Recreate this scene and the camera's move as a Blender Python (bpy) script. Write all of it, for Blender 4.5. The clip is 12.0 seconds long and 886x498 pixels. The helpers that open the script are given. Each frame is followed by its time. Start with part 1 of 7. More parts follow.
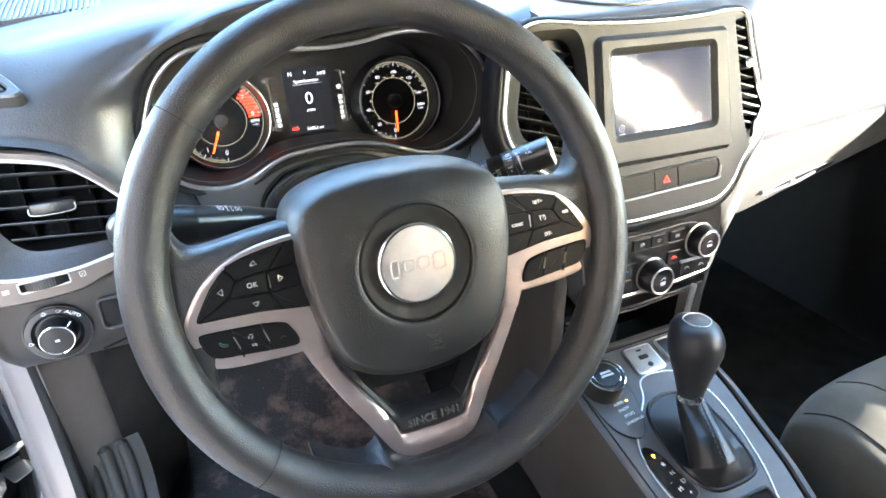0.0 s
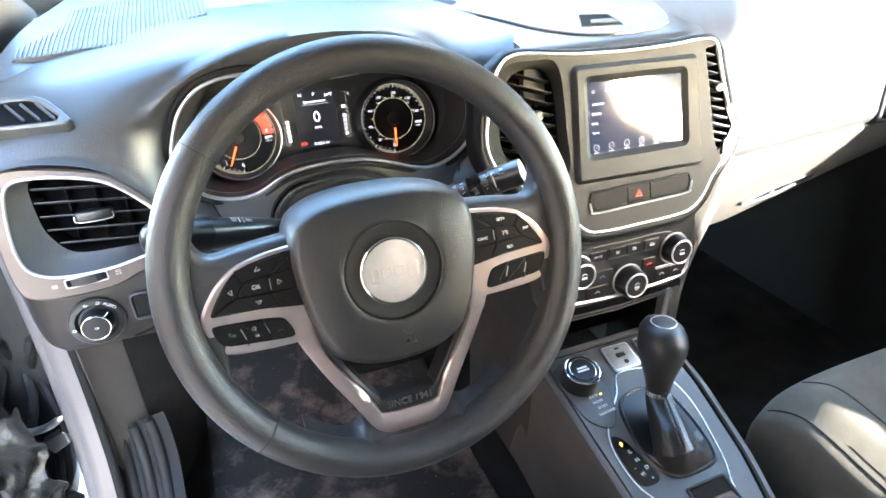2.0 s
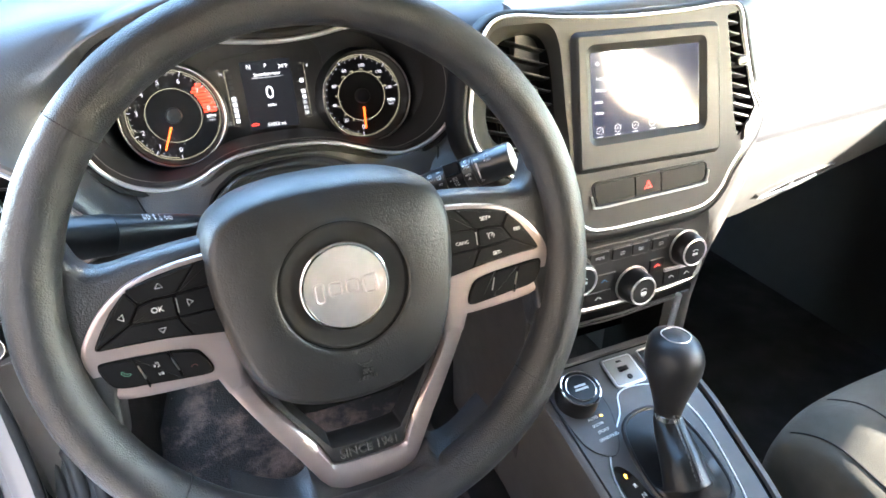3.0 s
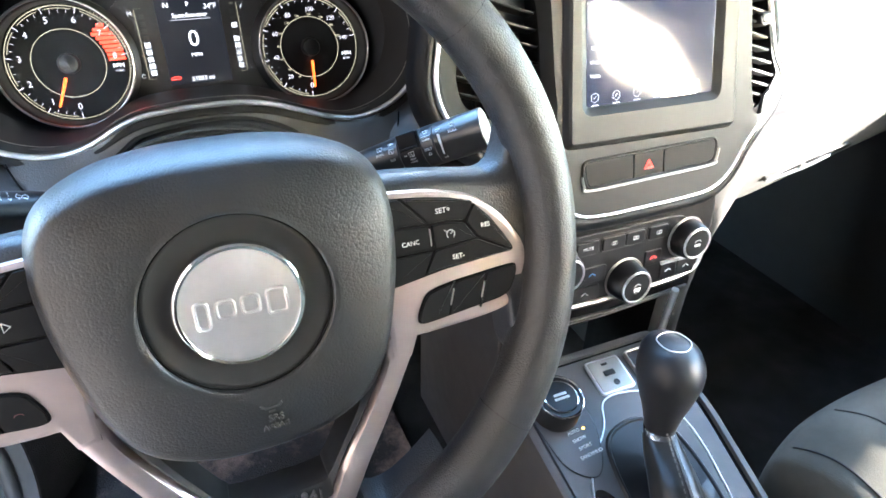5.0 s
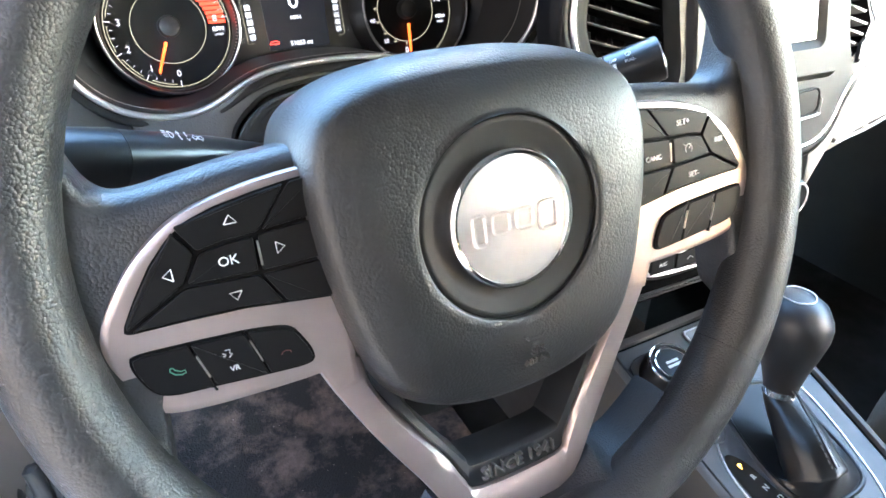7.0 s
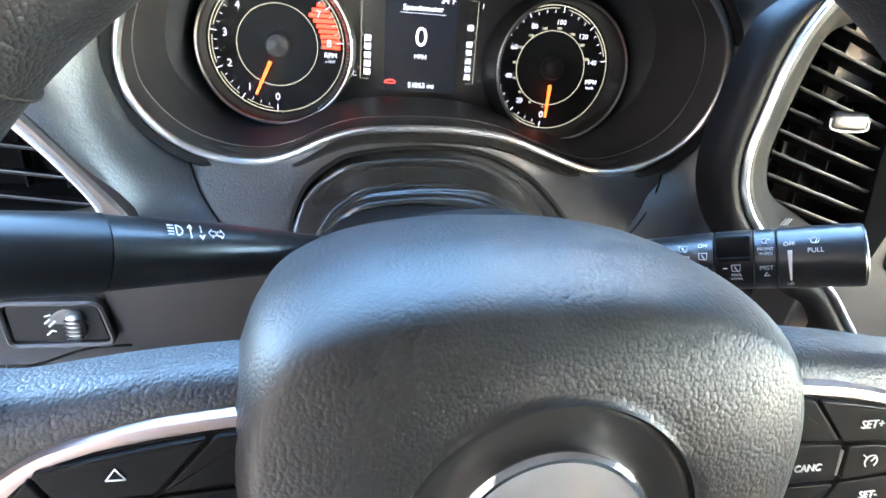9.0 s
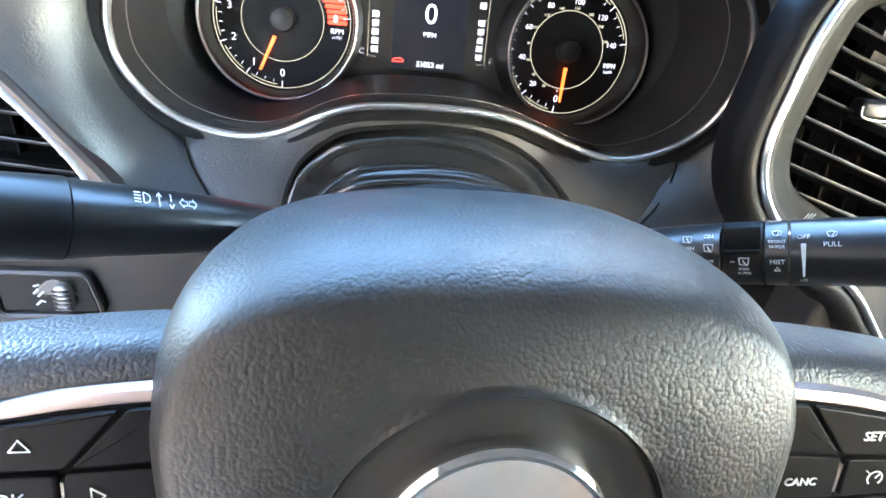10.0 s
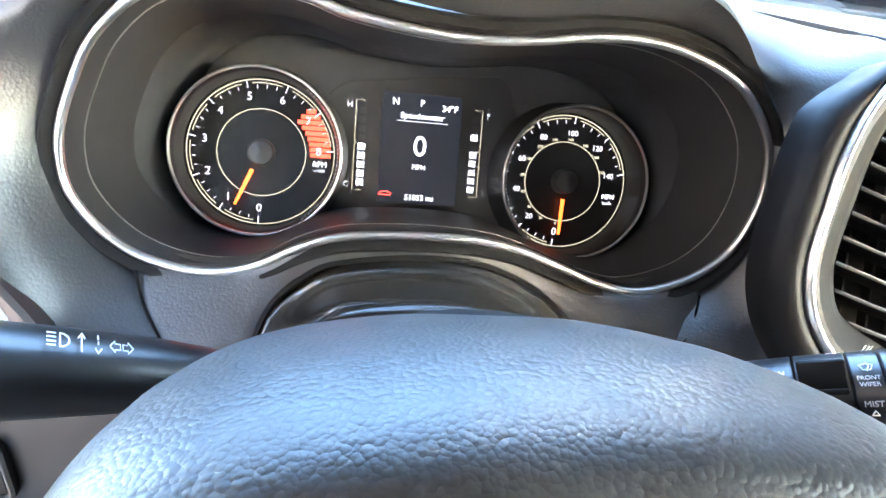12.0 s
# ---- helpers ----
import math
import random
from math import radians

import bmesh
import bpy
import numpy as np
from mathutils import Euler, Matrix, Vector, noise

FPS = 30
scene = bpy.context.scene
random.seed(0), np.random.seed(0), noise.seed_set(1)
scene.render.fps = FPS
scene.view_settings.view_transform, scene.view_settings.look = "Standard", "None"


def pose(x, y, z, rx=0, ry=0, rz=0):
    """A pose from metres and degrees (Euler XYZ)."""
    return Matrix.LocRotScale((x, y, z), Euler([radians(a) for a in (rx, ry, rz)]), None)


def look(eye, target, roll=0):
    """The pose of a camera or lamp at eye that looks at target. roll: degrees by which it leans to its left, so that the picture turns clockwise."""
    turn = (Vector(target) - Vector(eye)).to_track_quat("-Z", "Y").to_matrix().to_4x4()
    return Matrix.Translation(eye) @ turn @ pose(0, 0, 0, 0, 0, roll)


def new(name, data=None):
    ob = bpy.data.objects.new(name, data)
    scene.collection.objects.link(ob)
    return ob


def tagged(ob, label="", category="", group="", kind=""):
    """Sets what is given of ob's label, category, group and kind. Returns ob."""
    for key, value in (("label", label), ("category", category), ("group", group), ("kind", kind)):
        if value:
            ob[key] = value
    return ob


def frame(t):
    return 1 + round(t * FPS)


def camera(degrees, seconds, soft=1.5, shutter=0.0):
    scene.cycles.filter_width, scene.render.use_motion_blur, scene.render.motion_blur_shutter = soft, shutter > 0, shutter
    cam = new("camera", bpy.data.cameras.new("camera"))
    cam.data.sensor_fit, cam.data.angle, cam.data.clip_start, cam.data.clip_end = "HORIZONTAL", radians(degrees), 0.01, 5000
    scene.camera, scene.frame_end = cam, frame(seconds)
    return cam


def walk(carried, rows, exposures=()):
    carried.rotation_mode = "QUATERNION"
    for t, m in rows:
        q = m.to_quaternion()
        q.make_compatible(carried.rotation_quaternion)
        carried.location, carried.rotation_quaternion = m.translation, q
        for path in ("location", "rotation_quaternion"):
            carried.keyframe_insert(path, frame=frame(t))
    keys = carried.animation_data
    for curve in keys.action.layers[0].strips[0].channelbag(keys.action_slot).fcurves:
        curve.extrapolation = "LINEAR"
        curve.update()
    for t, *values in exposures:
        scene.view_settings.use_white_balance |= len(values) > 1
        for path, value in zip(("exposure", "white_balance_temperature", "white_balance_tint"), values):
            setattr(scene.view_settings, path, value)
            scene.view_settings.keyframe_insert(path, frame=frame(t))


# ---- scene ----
# ---- camera, world, light ----
cam = camera(72.4, 12.0, soft=1.6)
EXPO = 6.0
LIFT = [(0.0, 0.18, 6200, 11), (1.2, 0.28, 6220, 11), (2.5, 0.14, 6360, 12), (5.0, 0.36, 5960, 11), (6.0, 0.40, 6020, 11), (7.5, 0.38, 5960, 12), (9.5, 0.38, 5840, 11), (10.5, 0.56, 5960, 12), (11.0, 0.62, 5960, 13), (11.5, 0.68, 5960, 13), (12.0, 0.72, 6080, 14)]
PATH = [
    (0, (-0.125, -0.332, 1.26), (0.578, 1.273, 0.296), -1.4),
    (0.5, (-0.115, -0.342, 1.278), (0.552, 1.201, 0.194), -1.3),
    (1, (-0.109, -0.378, 1.306), (0.546, 1.174, 0.227), -0.8),
    (1.5, (-0.113, -0.411, 1.312), (0.535, 1.184, 0.295), -1.1),
    (2, (-0.113, -0.406, 1.309), (0.518, 1.22, 0.33), -1.6),
    (2.5, (-0.109, -0.384, 1.301), (0.512, 1.235, 0.305), -1.7),
    (3, (-0.061, -0.312, 1.263), (0.596, 1.284, 0.252), -0.9),
    (3.2, (-0.041, -0.283, 1.251), (0.625, 1.302, 0.23), -0.4),
    (4.8, (0.007, -0.229, 1.222), (0.688, 1.301, 0.128), 1.1),
    (5, (-0.003, -0.226, 1.224), (0.684, 1.295, 0.122), 1.4),
    (5.5, (-0.064, -0.199, 1.211), (0.664, 1.305, 0.112), 2.1),
    (6, (-0.103, -0.18, 1.189), (0.665, 1.315, 0.105), 1.2),
    (6.5, (-0.121, -0.17, 1.168), (0.674, 1.326, 0.105), 0.1),
    (7, (-0.12, -0.173, 1.171), (0.661, 1.334, 0.113), -0.0),
    (7.5, (-0.097, -0.125, 1.177), (0.606, 1.408, 0.102), 1.2),
    (7.7, (-0.085, -0.097, 1.177), (0.574, 1.453, 0.098), 2.1),
    (9.3, (-0.049, -0.072, 1.203), (0.313, 1.525, 0.054), 9.2),
    (9.5, (-0.042, -0.069, 1.202), (0.299, 1.515, 0.031), 9.6),
    (10, (-0.034, -0.07, 1.19), (0.272, 1.539, 0.043), 8.2),
    (10.5, (-0.031, -0.051, 1.179), (0.28, 1.667, 0.203), 7.3),
    (11, (-0.028, -0.048, 1.169), (0.276, 1.76, 0.369), 6.6),
    (11.5, (-0.03, -0.041, 1.153), (0.284, 1.8, 0.438), 6.5),
    (12, (-0.035, -0.03, 1.16), (0.317, 1.808, 0.454), 6.9),
]
walk(cam, [(t, look(eye, target, roll)) for t, eye, target, roll in PATH], exposures=[(t, EXPO + d, k, tint) for t, d, k, tint in LIFT])

SUN_TO = Vector((1.0, -1.65, 0.62)).normalized()
world = bpy.data.worlds.new("sky")
world.use_nodes = True
scene.world = world
wn = world.node_tree.nodes
sky = wn.new("ShaderNodeTexSky")
sky.sky_type = 'NISHITA'
sky.sun_disc = False
sky.sun_elevation = math.asin(SUN_TO.z)
sky.sun_rotation = math.atan2(SUN_TO.x, SUN_TO.y)
sky.air_density, sky.dust_density = 1.0, 1.3
wn["Background"].inputs["Strength"].default_value = 0.15
world.node_tree.links.new(sky.outputs["Color"], wn["Background"].inputs["Color"])
sun = new("sun", bpy.data.lights.new("sun", 'SUN'))
sun.data.energy, sun.data.angle, sun.data.color = 1.35, radians(0.5), (1.0, 0.93, 0.82)
sun.matrix_world = look(SUN_TO * 10, (0, 0, 0))


# ---- materials ----
GLOW = 0.085    # how bright the lit dials and screens are against daylight
def mat(name, col, rough, metal=0.0, grain=None, mottle=None, coat=0.0, emit=None, spec=0.5, wear=0.0, sheen=0.0):
    """grain: (kind, cells per metre, depth in metres, strength); mottle: (per metre, share)."""
    m = bpy.data.materials.new(name)
    m.use_nodes = True
    nt = m.node_tree
    N, L = nt.nodes, nt.links
    b = N["Principled BSDF"]
    b.inputs["Roughness"].default_value = rough
    b.inputs["Metallic"].default_value = metal
    b.inputs["Specular IOR Level"].default_value = spec
    b.inputs["Coat Weight"].default_value = coat
    b.inputs["Coat Roughness"].default_value = 0.08
    if sheen:
        b.inputs["Sheen Weight"].default_value = sheen
    c4 = (*col, 1)
    b.inputs["Base Color"].default_value = c4
    if emit:
        b.inputs["Emission Color"].default_value = (*emit[:3], 1)
        b.inputs["Emission Strength"].default_value = emit[3] * GLOW
    tc = N.new("ShaderNodeTexCoord")
    if mottle:
        n1 = N.new("ShaderNodeTexNoise")
        n1.inputs["Scale"].default_value, n1.inputs["Detail"].default_value = mottle[0], 5
        L.new(tc.outputs["Object"], n1.inputs["Vector"])
        ramp = N.new("ShaderNodeMapRange")
        ramp.inputs["From Min"].default_value, ramp.inputs["From Max"].default_value = 0.3, 0.7
        ramp.inputs["To Min"].default_value, ramp.inputs["To Max"].default_value = 1 - mottle[1], 1 + mottle[1]
        L.new(n1.outputs["Fac"], ramp.inputs["Value"])
        mul = N.new("ShaderNodeVectorMath")
        mul.operation = 'MULTIPLY'
        mul.inputs[0].default_value = col
        L.new(ramp.outputs["Result"], mul.inputs[1])
        L.new(mul.outputs["Vector"], b.inputs["Base Color"])
        r2 = N.new("ShaderNodeMapRange")
        r2.inputs["From Min"].default_value, r2.inputs["From Max"].default_value = 0.3, 0.7
        r2.inputs["To Min"].default_value, r2.inputs["To Max"].default_value = max(0.02, rough * (1 - 0.5 * mottle[1])), min(1, rough * (1 + 0.5 * mottle[1]))
        n2 = N.new("ShaderNodeTexNoise")
        n2.inputs["Scale"].default_value, n2.inputs["Detail"].default_value = mottle[0] * 2.7, 4
        L.new(tc.outputs["Object"], n2.inputs["Vector"])
        L.new(n2.outputs["Fac"], r2.inputs["Value"])
        L.new(r2.outputs["Result"], b.inputs["Roughness"])
    if grain:
        kind, scale, depth, strength = grain
        bump = N.new("ShaderNodeBump")
        bump.inputs["Distance"].default_value, bump.inputs["Strength"].default_value = depth, strength
        if kind == "leather":
            warp = N.new("ShaderNodeTexNoise")
            warp.inputs["Scale"].default_value = scale * 0.8
            L.new(tc.outputs["Object"], warp.inputs["Vector"])
            add = N.new("ShaderNodeMixRGB")
            add.blend_type = 'LINEAR_LIGHT'
            add.inputs["Fac"].default_value = 0.30 / scale
            L.new(tc.outputs["Object"], add.inputs["Color1"])
            L.new(warp.outputs["Color"], add.inputs["Color2"])
            v = N.new("ShaderNodeTexVoronoi")
            v.inputs["Scale"].default_value = scale
            L.new(add.outputs["Color"], v.inputs["Vector"])
            mr = N.new("ShaderNodeMath")
            mr.operation = 'MULTIPLY'
            L.new(v.outputs["Distance"], mr.inputs[0])
            L.new(v.outputs["Distance"], mr.inputs[1])
            dome = N.new("ShaderNodeMath")
            dome.operation = 'MULTIPLY'
            dome.inputs[1].default_value = -1.5
            L.new(mr.outputs["Value"], dome.inputs[0])
            fine = N.new("ShaderNodeTexNoise")
            fine.inputs["Scale"].default_value, fine.inputs["Detail"].default_value = scale * 0.45, 2
            L.new(tc.outputs["Object"], fine.inputs["Vector"])
            both = N.new("ShaderNodeMath")
            both.operation = 'MULTIPLY_ADD'
            both.inputs[1].default_value = 0.10
            L.new(fine.outputs["Fac"], both.inputs[0])
            L.new(dome.outputs["Value"], both.inputs[2])
            L.new(both.outputs["Value"], bump.inputs["Height"])
        elif kind == "weave":
            w1 = N.new("ShaderNodeTexNoise")
            w1.inputs["Scale"].default_value = scale * 0.35
            L.new(tc.outputs["Object"], w1.inputs["Vector"])
            n3 = N.new("ShaderNodeTexNoise")
            n3.inputs["Scale"].default_value = scale
            L.new(tc.outputs["Object"], n3.inputs["Vector"])
            ad = N.new("ShaderNodeMath")
            L.new(w1.outputs["Fac"], ad.inputs[0])
            L.new(n3.outputs["Fac"], ad.inputs[1])
            L.new(ad.outputs["Value"], bump.inputs["Height"])
        else:
            n3 = N.new("ShaderNodeTexNoise")
            n3.inputs["Scale"].default_value, n3.inputs["Detail"].default_value = scale, 3
            L.new(tc.outputs["Object"], n3.inputs["Vector"])
            L.new(n3.outputs["Fac"], bump.inputs["Height"])
        L.new(bump.outputs["Normal"], b.inputs["Normal"])
    return m


RIM = mat("rim_leather", (0.019, 0.0188, 0.0192), 0.43, spec=0.6, grain=("leather", 960, 0.0005, 0.34), mottle=(40, 0.2))
COVER = mat("cover_vinyl", (0.0075, 0.0076, 0.0080), 0.48, spec=0.62, grain=("leather", 900, 0.0005, 0.23), mottle=(30, 0.15))
RINGGREY = mat("ring_plastic", (0.015, 0.0148, 0.0146), 0.5, spec=0.3, grain=("noise", 1800, 0.0001, 0.25), mottle=(25, 0.1))
PLATEWORD = mat("plate_lettering", (0.09, 0.087, 0.083), 0.35)
GREYDARK = mat("dark_lettering", (0.05, 0.048, 0.046), 0.35)
REDDIM = mat("dull_red_print", (0.10, 0.02, 0.018), 0.5)
DASH = mat("dash_vinyl", (0.031, 0.032, 0.034), 0.38, spec=0.8, grain=("leather", 700, 0.0004, 0.18), mottle=(14, 0.12))
HARD = mat("hard_plastic", (0.028, 0.027, 0.026), 0.48, grain=("noise", 1800, 0.0002, 0.3), mottle=(25, 0.15))
DARK = mat("dark_plastic", (0.013, 0.0133, 0.0143), 0.45, grain=("noise", 1600, 0.0002, 0.25), mottle=(30, 0.15))
STALK = mat("stalk_plastic", (0.012, 0.0122, 0.0128), 0.30, spec=0.75, grain=("noise", 1600, 0.0001, 0.15), mottle=(30, 0.1))
BLACK = mat("black_key", (0.007, 0.007, 0.0075), 0.34, mottle=(60, 0.1))
KEY = mat("matte_key", (0.0050, 0.0050, 0.0053), 0.46, spec=0.14, grain=("noise", 1500, 0.0001, 0.2), mottle=(60, 0.1))
GLOSS = mat("gloss_black", (0.008, 0.008, 0.009), 0.12, mottle=(20, 0.1))
# near-black for joints; in recesses, vents and gaps it paints in the shade
VOID = mat("joint_shade_black", (0.004, 0.004, 0.004), 0.8, spec=0.08, mottle=(20, 0.1))
SILVER = mat("satin_silver", (0.43, 0.352, 0.332), 0.36, metal=0.8, mottle=(60, 0.06))
GREYMET = mat("grey_metal", (0.40, 0.385, 0.36), 0.36, metal=0.7, grain=("noise", 900, 0.0001, 0.2), mottle=(40, 0.08))
CHROME = mat("chrome", (0.86, 0.86, 0.87), 0.09, metal=1.0)
CHROME_SATIN = mat("satin_chrome", (0.84, 0.84, 0.84), 0.33, metal=1.0, mottle=(40, 0.04))
BADGE = mat("badge_silver", (0.50, 0.48, 0.478), 0.42, metal=0.85, mottle=(120, 0.05))
WHITE = mat("white_print", (0.85, 0.85, 0.85), 0.5)
LIT = mat("lit_white", (0.1, 0.1, 0.1), 0.4, emit=(0.95, 0.97, 1.0, 0.50))
LITMID = mat("lit_soft", (0.1, 0.1, 0.1), 0.4, emit=(0.98, 0.93, 1.0, 0.29))
LITDIM = mat("lit_grey", (0.1, 0.1, 0.1), 0.4, emit=(0.9, 0.92, 1.0, 0.25))
LITYEL = mat("lit_ivory", (0.1, 0.1, 0.08), 0.4, emit=(0.86, 0.77, 0.53, 0.19))
LITRED = mat("lit_red", (0.1, 0.01, 0.01), 0.4, emit=(1.0, 0.06, 0.04, 0.9))
REDZONE = mat("red_zone", (0.35, 0.02, 0.015), 0.4, emit=(1.0, 0.05, 0.02, 0.9))
NEEDLE = mat("needle_orange", (0.5, 0.06, 0.01), 0.4, emit=(1.0, 0.11, 0.015, 0.85))
LITAMB = mat("lit_amber", (0.3, 0.12, 0.01), 0.4, emit=(1.0, 0.45, 0.05, 3.0))
GREENP = mat("green_print", (0.08, 0.24, 0.15), 0.5)
BLUEP = mat("blue_print", (0.06, 0.25, 0.55), 0.5)
TUNNEL = mat("tunnel_plastic", (0.034, 0.035, 0.037), 0.48, spec=0.16, mottle=(18, 0.08))
FACE = mat("gauge_face", (0.031, 0.033, 0.037), 0.55, spec=0.3, mottle=(60, 0.1))
LCD = mat("lcd_glass", (0.010, 0.011, 0.014), 0.45, spec=0.2, emit=(0.10, 0.12, 0.17, 0.022))
SCREEN = mat("screen_glass", (0.012, 0.014, 0.022), 0.045, spec=1.0, coat=0.6, emit=(0.10, 0.115, 0.19, 0.11))
CLOTH = mat("seat_cloth", (0.061, 0.056, 0.042), 0.9, grain=("weave", 1600, 0.0006, 0.5), mottle=(25, 0.15), sheen=0.1)
PIPE = mat("seam_thread", (0.012, 0.012, 0.012), 0.8)
THREADDARK = mat("dull_thread", (0.10, 0.098, 0.092), 0.7)
THREAD = mat("grey_thread", (0.30, 0.30, 0.30), 0.7)
MAT = mat("floor_carpet", (0.014, 0.0128, 0.012), 0.95, spec=0.2, grain=("noise", 700, 0.003, 0.8), mottle=(9, 0.45))
RUBBER = mat("black_rubber", (0.011, 0.011, 0.011), 0.65, spec=0.25, mottle=(30, 0.2))
PAINT = mat("silver_car_paint", (0.150, 0.138, 0.134), 0.42, metal=0.3, coat=0.3, mottle=(12, 0.04))
BOOT = mat("boot_leather", (0.012, 0.0115, 0.0105), 0.34, spec=0.6, grain=("leather", 900, 0.0002, 0.15), mottle=(40, 0.08))
CONSOLE = mat("console_panel", (0.072, 0.073, 0.075), 0.38, mottle=(30, 0.12))
HEADLINER = mat("headliner_cloth", (0.22, 0.213, 0.20), 0.95, grain=("noise", 500, 0.001, 0.5), mottle=(6, 0.1))
CONCRETE = mat("concrete", (0.30, 0.29, 0.28), 0.9, grain=("noise", 60, 0.004, 0.6), mottle=(1.5, 0.25))
def thin_glass(name="clear_glass", tint=(0.86, 0.91, 0.90)):
    m = bpy.data.materials.new(name)
    m.use_nodes = True
    N, L = m.node_tree.nodes, m.node_tree.links
    N.remove(N["Principled BSDF"])
    tr, gl, fr, mx = N.new("ShaderNodeBsdfTransparent"), N.new("ShaderNodeBsdfGlossy"), N.new("ShaderNodeFresnel"), N.new("ShaderNodeMixShader")
    tr.inputs["Color"].default_value = (*tint, 1)
    gl.inputs["Roughness"].default_value = 0.02
    L.new(fr.outputs["Fac"], mx.inputs["Fac"])
    L.new(tr.outputs["BSDF"], mx.inputs[1])
    L.new(gl.outputs["BSDF"], mx.inputs[2])
    L.new(mx.outputs["Shader"], N["Material Output"].inputs["Surface"])
    return m


SEAL = mat("seal_rubber", (0.009, 0.009, 0.0092), 0.8, spec=0.15, mottle=(40, 0.1))
GLASS = thin_glass()
TINTED = thin_glass("tinted_glass", (0.80, 0.83, 0.81))


# ---- mesh helpers ----
from mathutils.geometry import tessellate_polygon

PLACE = {}


def thing(name, base, label, category, group="", kind=""):
    ob = new(name)
    ob.location = base
    PLACE[ob] = Matrix.Translation(base)
    return tagged(ob, label, category, group, kind)


def part(name, bm, material, parent=None, label="", sharp=40, category="", kind="", m=None):
    """Links a bmesh, in world places (or in the frame m), as one mesh object."""
    if m is not None:
        bmesh.ops.transform(bm, matrix=m, verts=bm.verts)
    bmesh.ops.recalc_face_normals(bm, faces=bm.faces)
    me = bpy.data.meshes.new(name)
    bm.to_mesh(me)
    bm.free()
    me.shade_smooth()
    me.set_sharp_from_angle(angle=radians(sharp))
    me.materials.append(material)
    ob = new(name, me)
    if parent is not None:
        ob.parent = parent
        ob.matrix_parent_inverse = PLACE[parent].inverted()
    PLACE[ob] = Matrix.Identity(4)
    return tagged(ob, label, category, "", kind)


def frame_at(o, ex, ey):
    ex, ey = Vector(ex).normalized(), Vector(ey)
    ez = ex.cross(ey).normalized()
    ey = ez.cross(ex)
    m = Matrix((ex, ey, ez)).transposed().to_4x4()
    m.translation = o
    return m


def smooth(pts, n=6, closed=True):
    """A Catmull-Rom curve through the points."""
    P = [Vector(p) for p in pts]
    k, out = len(P), []
    for i in range(k if closed else k - 1):
        if closed:
            a, b, c, d = P[i - 1], P[i], P[(i + 1) % k], P[(i + 2) % k]
        else:
            a, b, c, d = P[max(i - 1, 0)], P[i], P[i + 1], P[min(i + 2, k - 1)]
        for j in range(n):
            s = j / n
            out.append(0.5 * ((2 * b) + (c - a) * s + (2 * a - 5 * b + 4 * c - d) * s * s + (3 * b - a - 3 * c + d) * s ** 3))
    if not closed:
        out.append(P[-1].copy())
    return out


def rounded(pts, r, n=4):
    """A polygon with its corners rounded."""
    P, out = [Vector(p).to_2d() for p in pts], []
    for i, b in enumerate(P):
        a, c = P[i - 1], P[(i + 1) % len(P)]
        ra = min(r, (a - b).length * 0.45, (c - b).length * 0.45)
        p, q = b + (a - b).normalized() * ra, b + (c - b).normalized() * ra
        for j in range(n + 1):
            s = j / n
            out.append(p * (1 - s) ** 2 + b * 2 * s * (1 - s) + q * s * s)
    return out


def rect(w, h, x=0.0, y=0.0):
    return [(x - w / 2, y - h / 2), (x + w / 2, y - h / 2), (x + w / 2, y + h / 2), (x - w / 2, y + h / 2)]


def circle(r, n=32, x=0.0, y=0.0):
    return [(x + r * math.cos(2 * math.pi * i / n), y + r * math.sin(2 * math.pi * i / n)) for i in range(n)]


def offset(pts, d):
    """A closed outline moved inwards by d."""
    P = [Vector(p).to_2d() for p in pts]
    area = sum(P[i - 1].x * P[i].y - P[i].x * P[i - 1].y for i in range(len(P)))
    sg, out = (1 if area > 0 else -1), []
    for i, b in enumerate(P):
        t1, t2 = (b - P[i - 1]), (P[(i + 1) % len(P)] - b)
        if t1.length < 1e-9:
            t1 = t2
        if t2.length < 1e-9:
            t2 = t1
        t1, t2 = t1.normalized(), t2.normalized()
        nn = Vector((-(t1.y + t2.y), t1.x + t2.x)) * sg
        nn = nn.normalized() if nn.length > 1e-6 else Vector((0, 0))
        cs = max(0.5, nn.dot(Vector((-t1.y, t1.x)) * sg))
        out.append(b + nn * d / cs)
    return out


def between(pts, x0, x1):
    """The stretch of an outline from x0 to x1."""
    out = []
    for p in pts:
        q = Vector((min(max(p[0], x0), x1), p[1]))
        if out and abs(q.x - out[-1].x) < 1e-6 and q.x in (x0, x1) and len(out) > 1 and abs(out[-2].x - q.x) < 1e-6:
            out[-1] = q
        elif not out or (q - out[-1]).length > 2e-4:
            out.append(q)
    if (out[0] - out[-1]).length < 2e-4:
        out.pop()
    return out


def thin_out(pts, d=0.0010):
    """An outline without points that lie close together, its corners eased."""
    out = []
    for p in pts:
        if not out or (p - out[-1]).length > d:
            out.append(p)
    if (out[0] - out[-1]).length < d:
        out.pop()
    return rounded(out, 0.0006, 2)


def rings(bm, rows, closed=True, cap0=False, cap1=False):
    """Faces between rows of points."""
    V = [[bm.verts.new(p) for p in row] for row in rows]
    n = len(rows[0])
    for a, b in zip(V, V[1:]):
        for i in range(n if closed else n - 1):
            j = (i + 1) % n
            bm.faces.new((a[i], a[j], b[j], b[i]))
    if cap0:
        bm.faces.new(V[0][::-1])
    if cap1:
        bm.faces.new(V[-1])
    return V


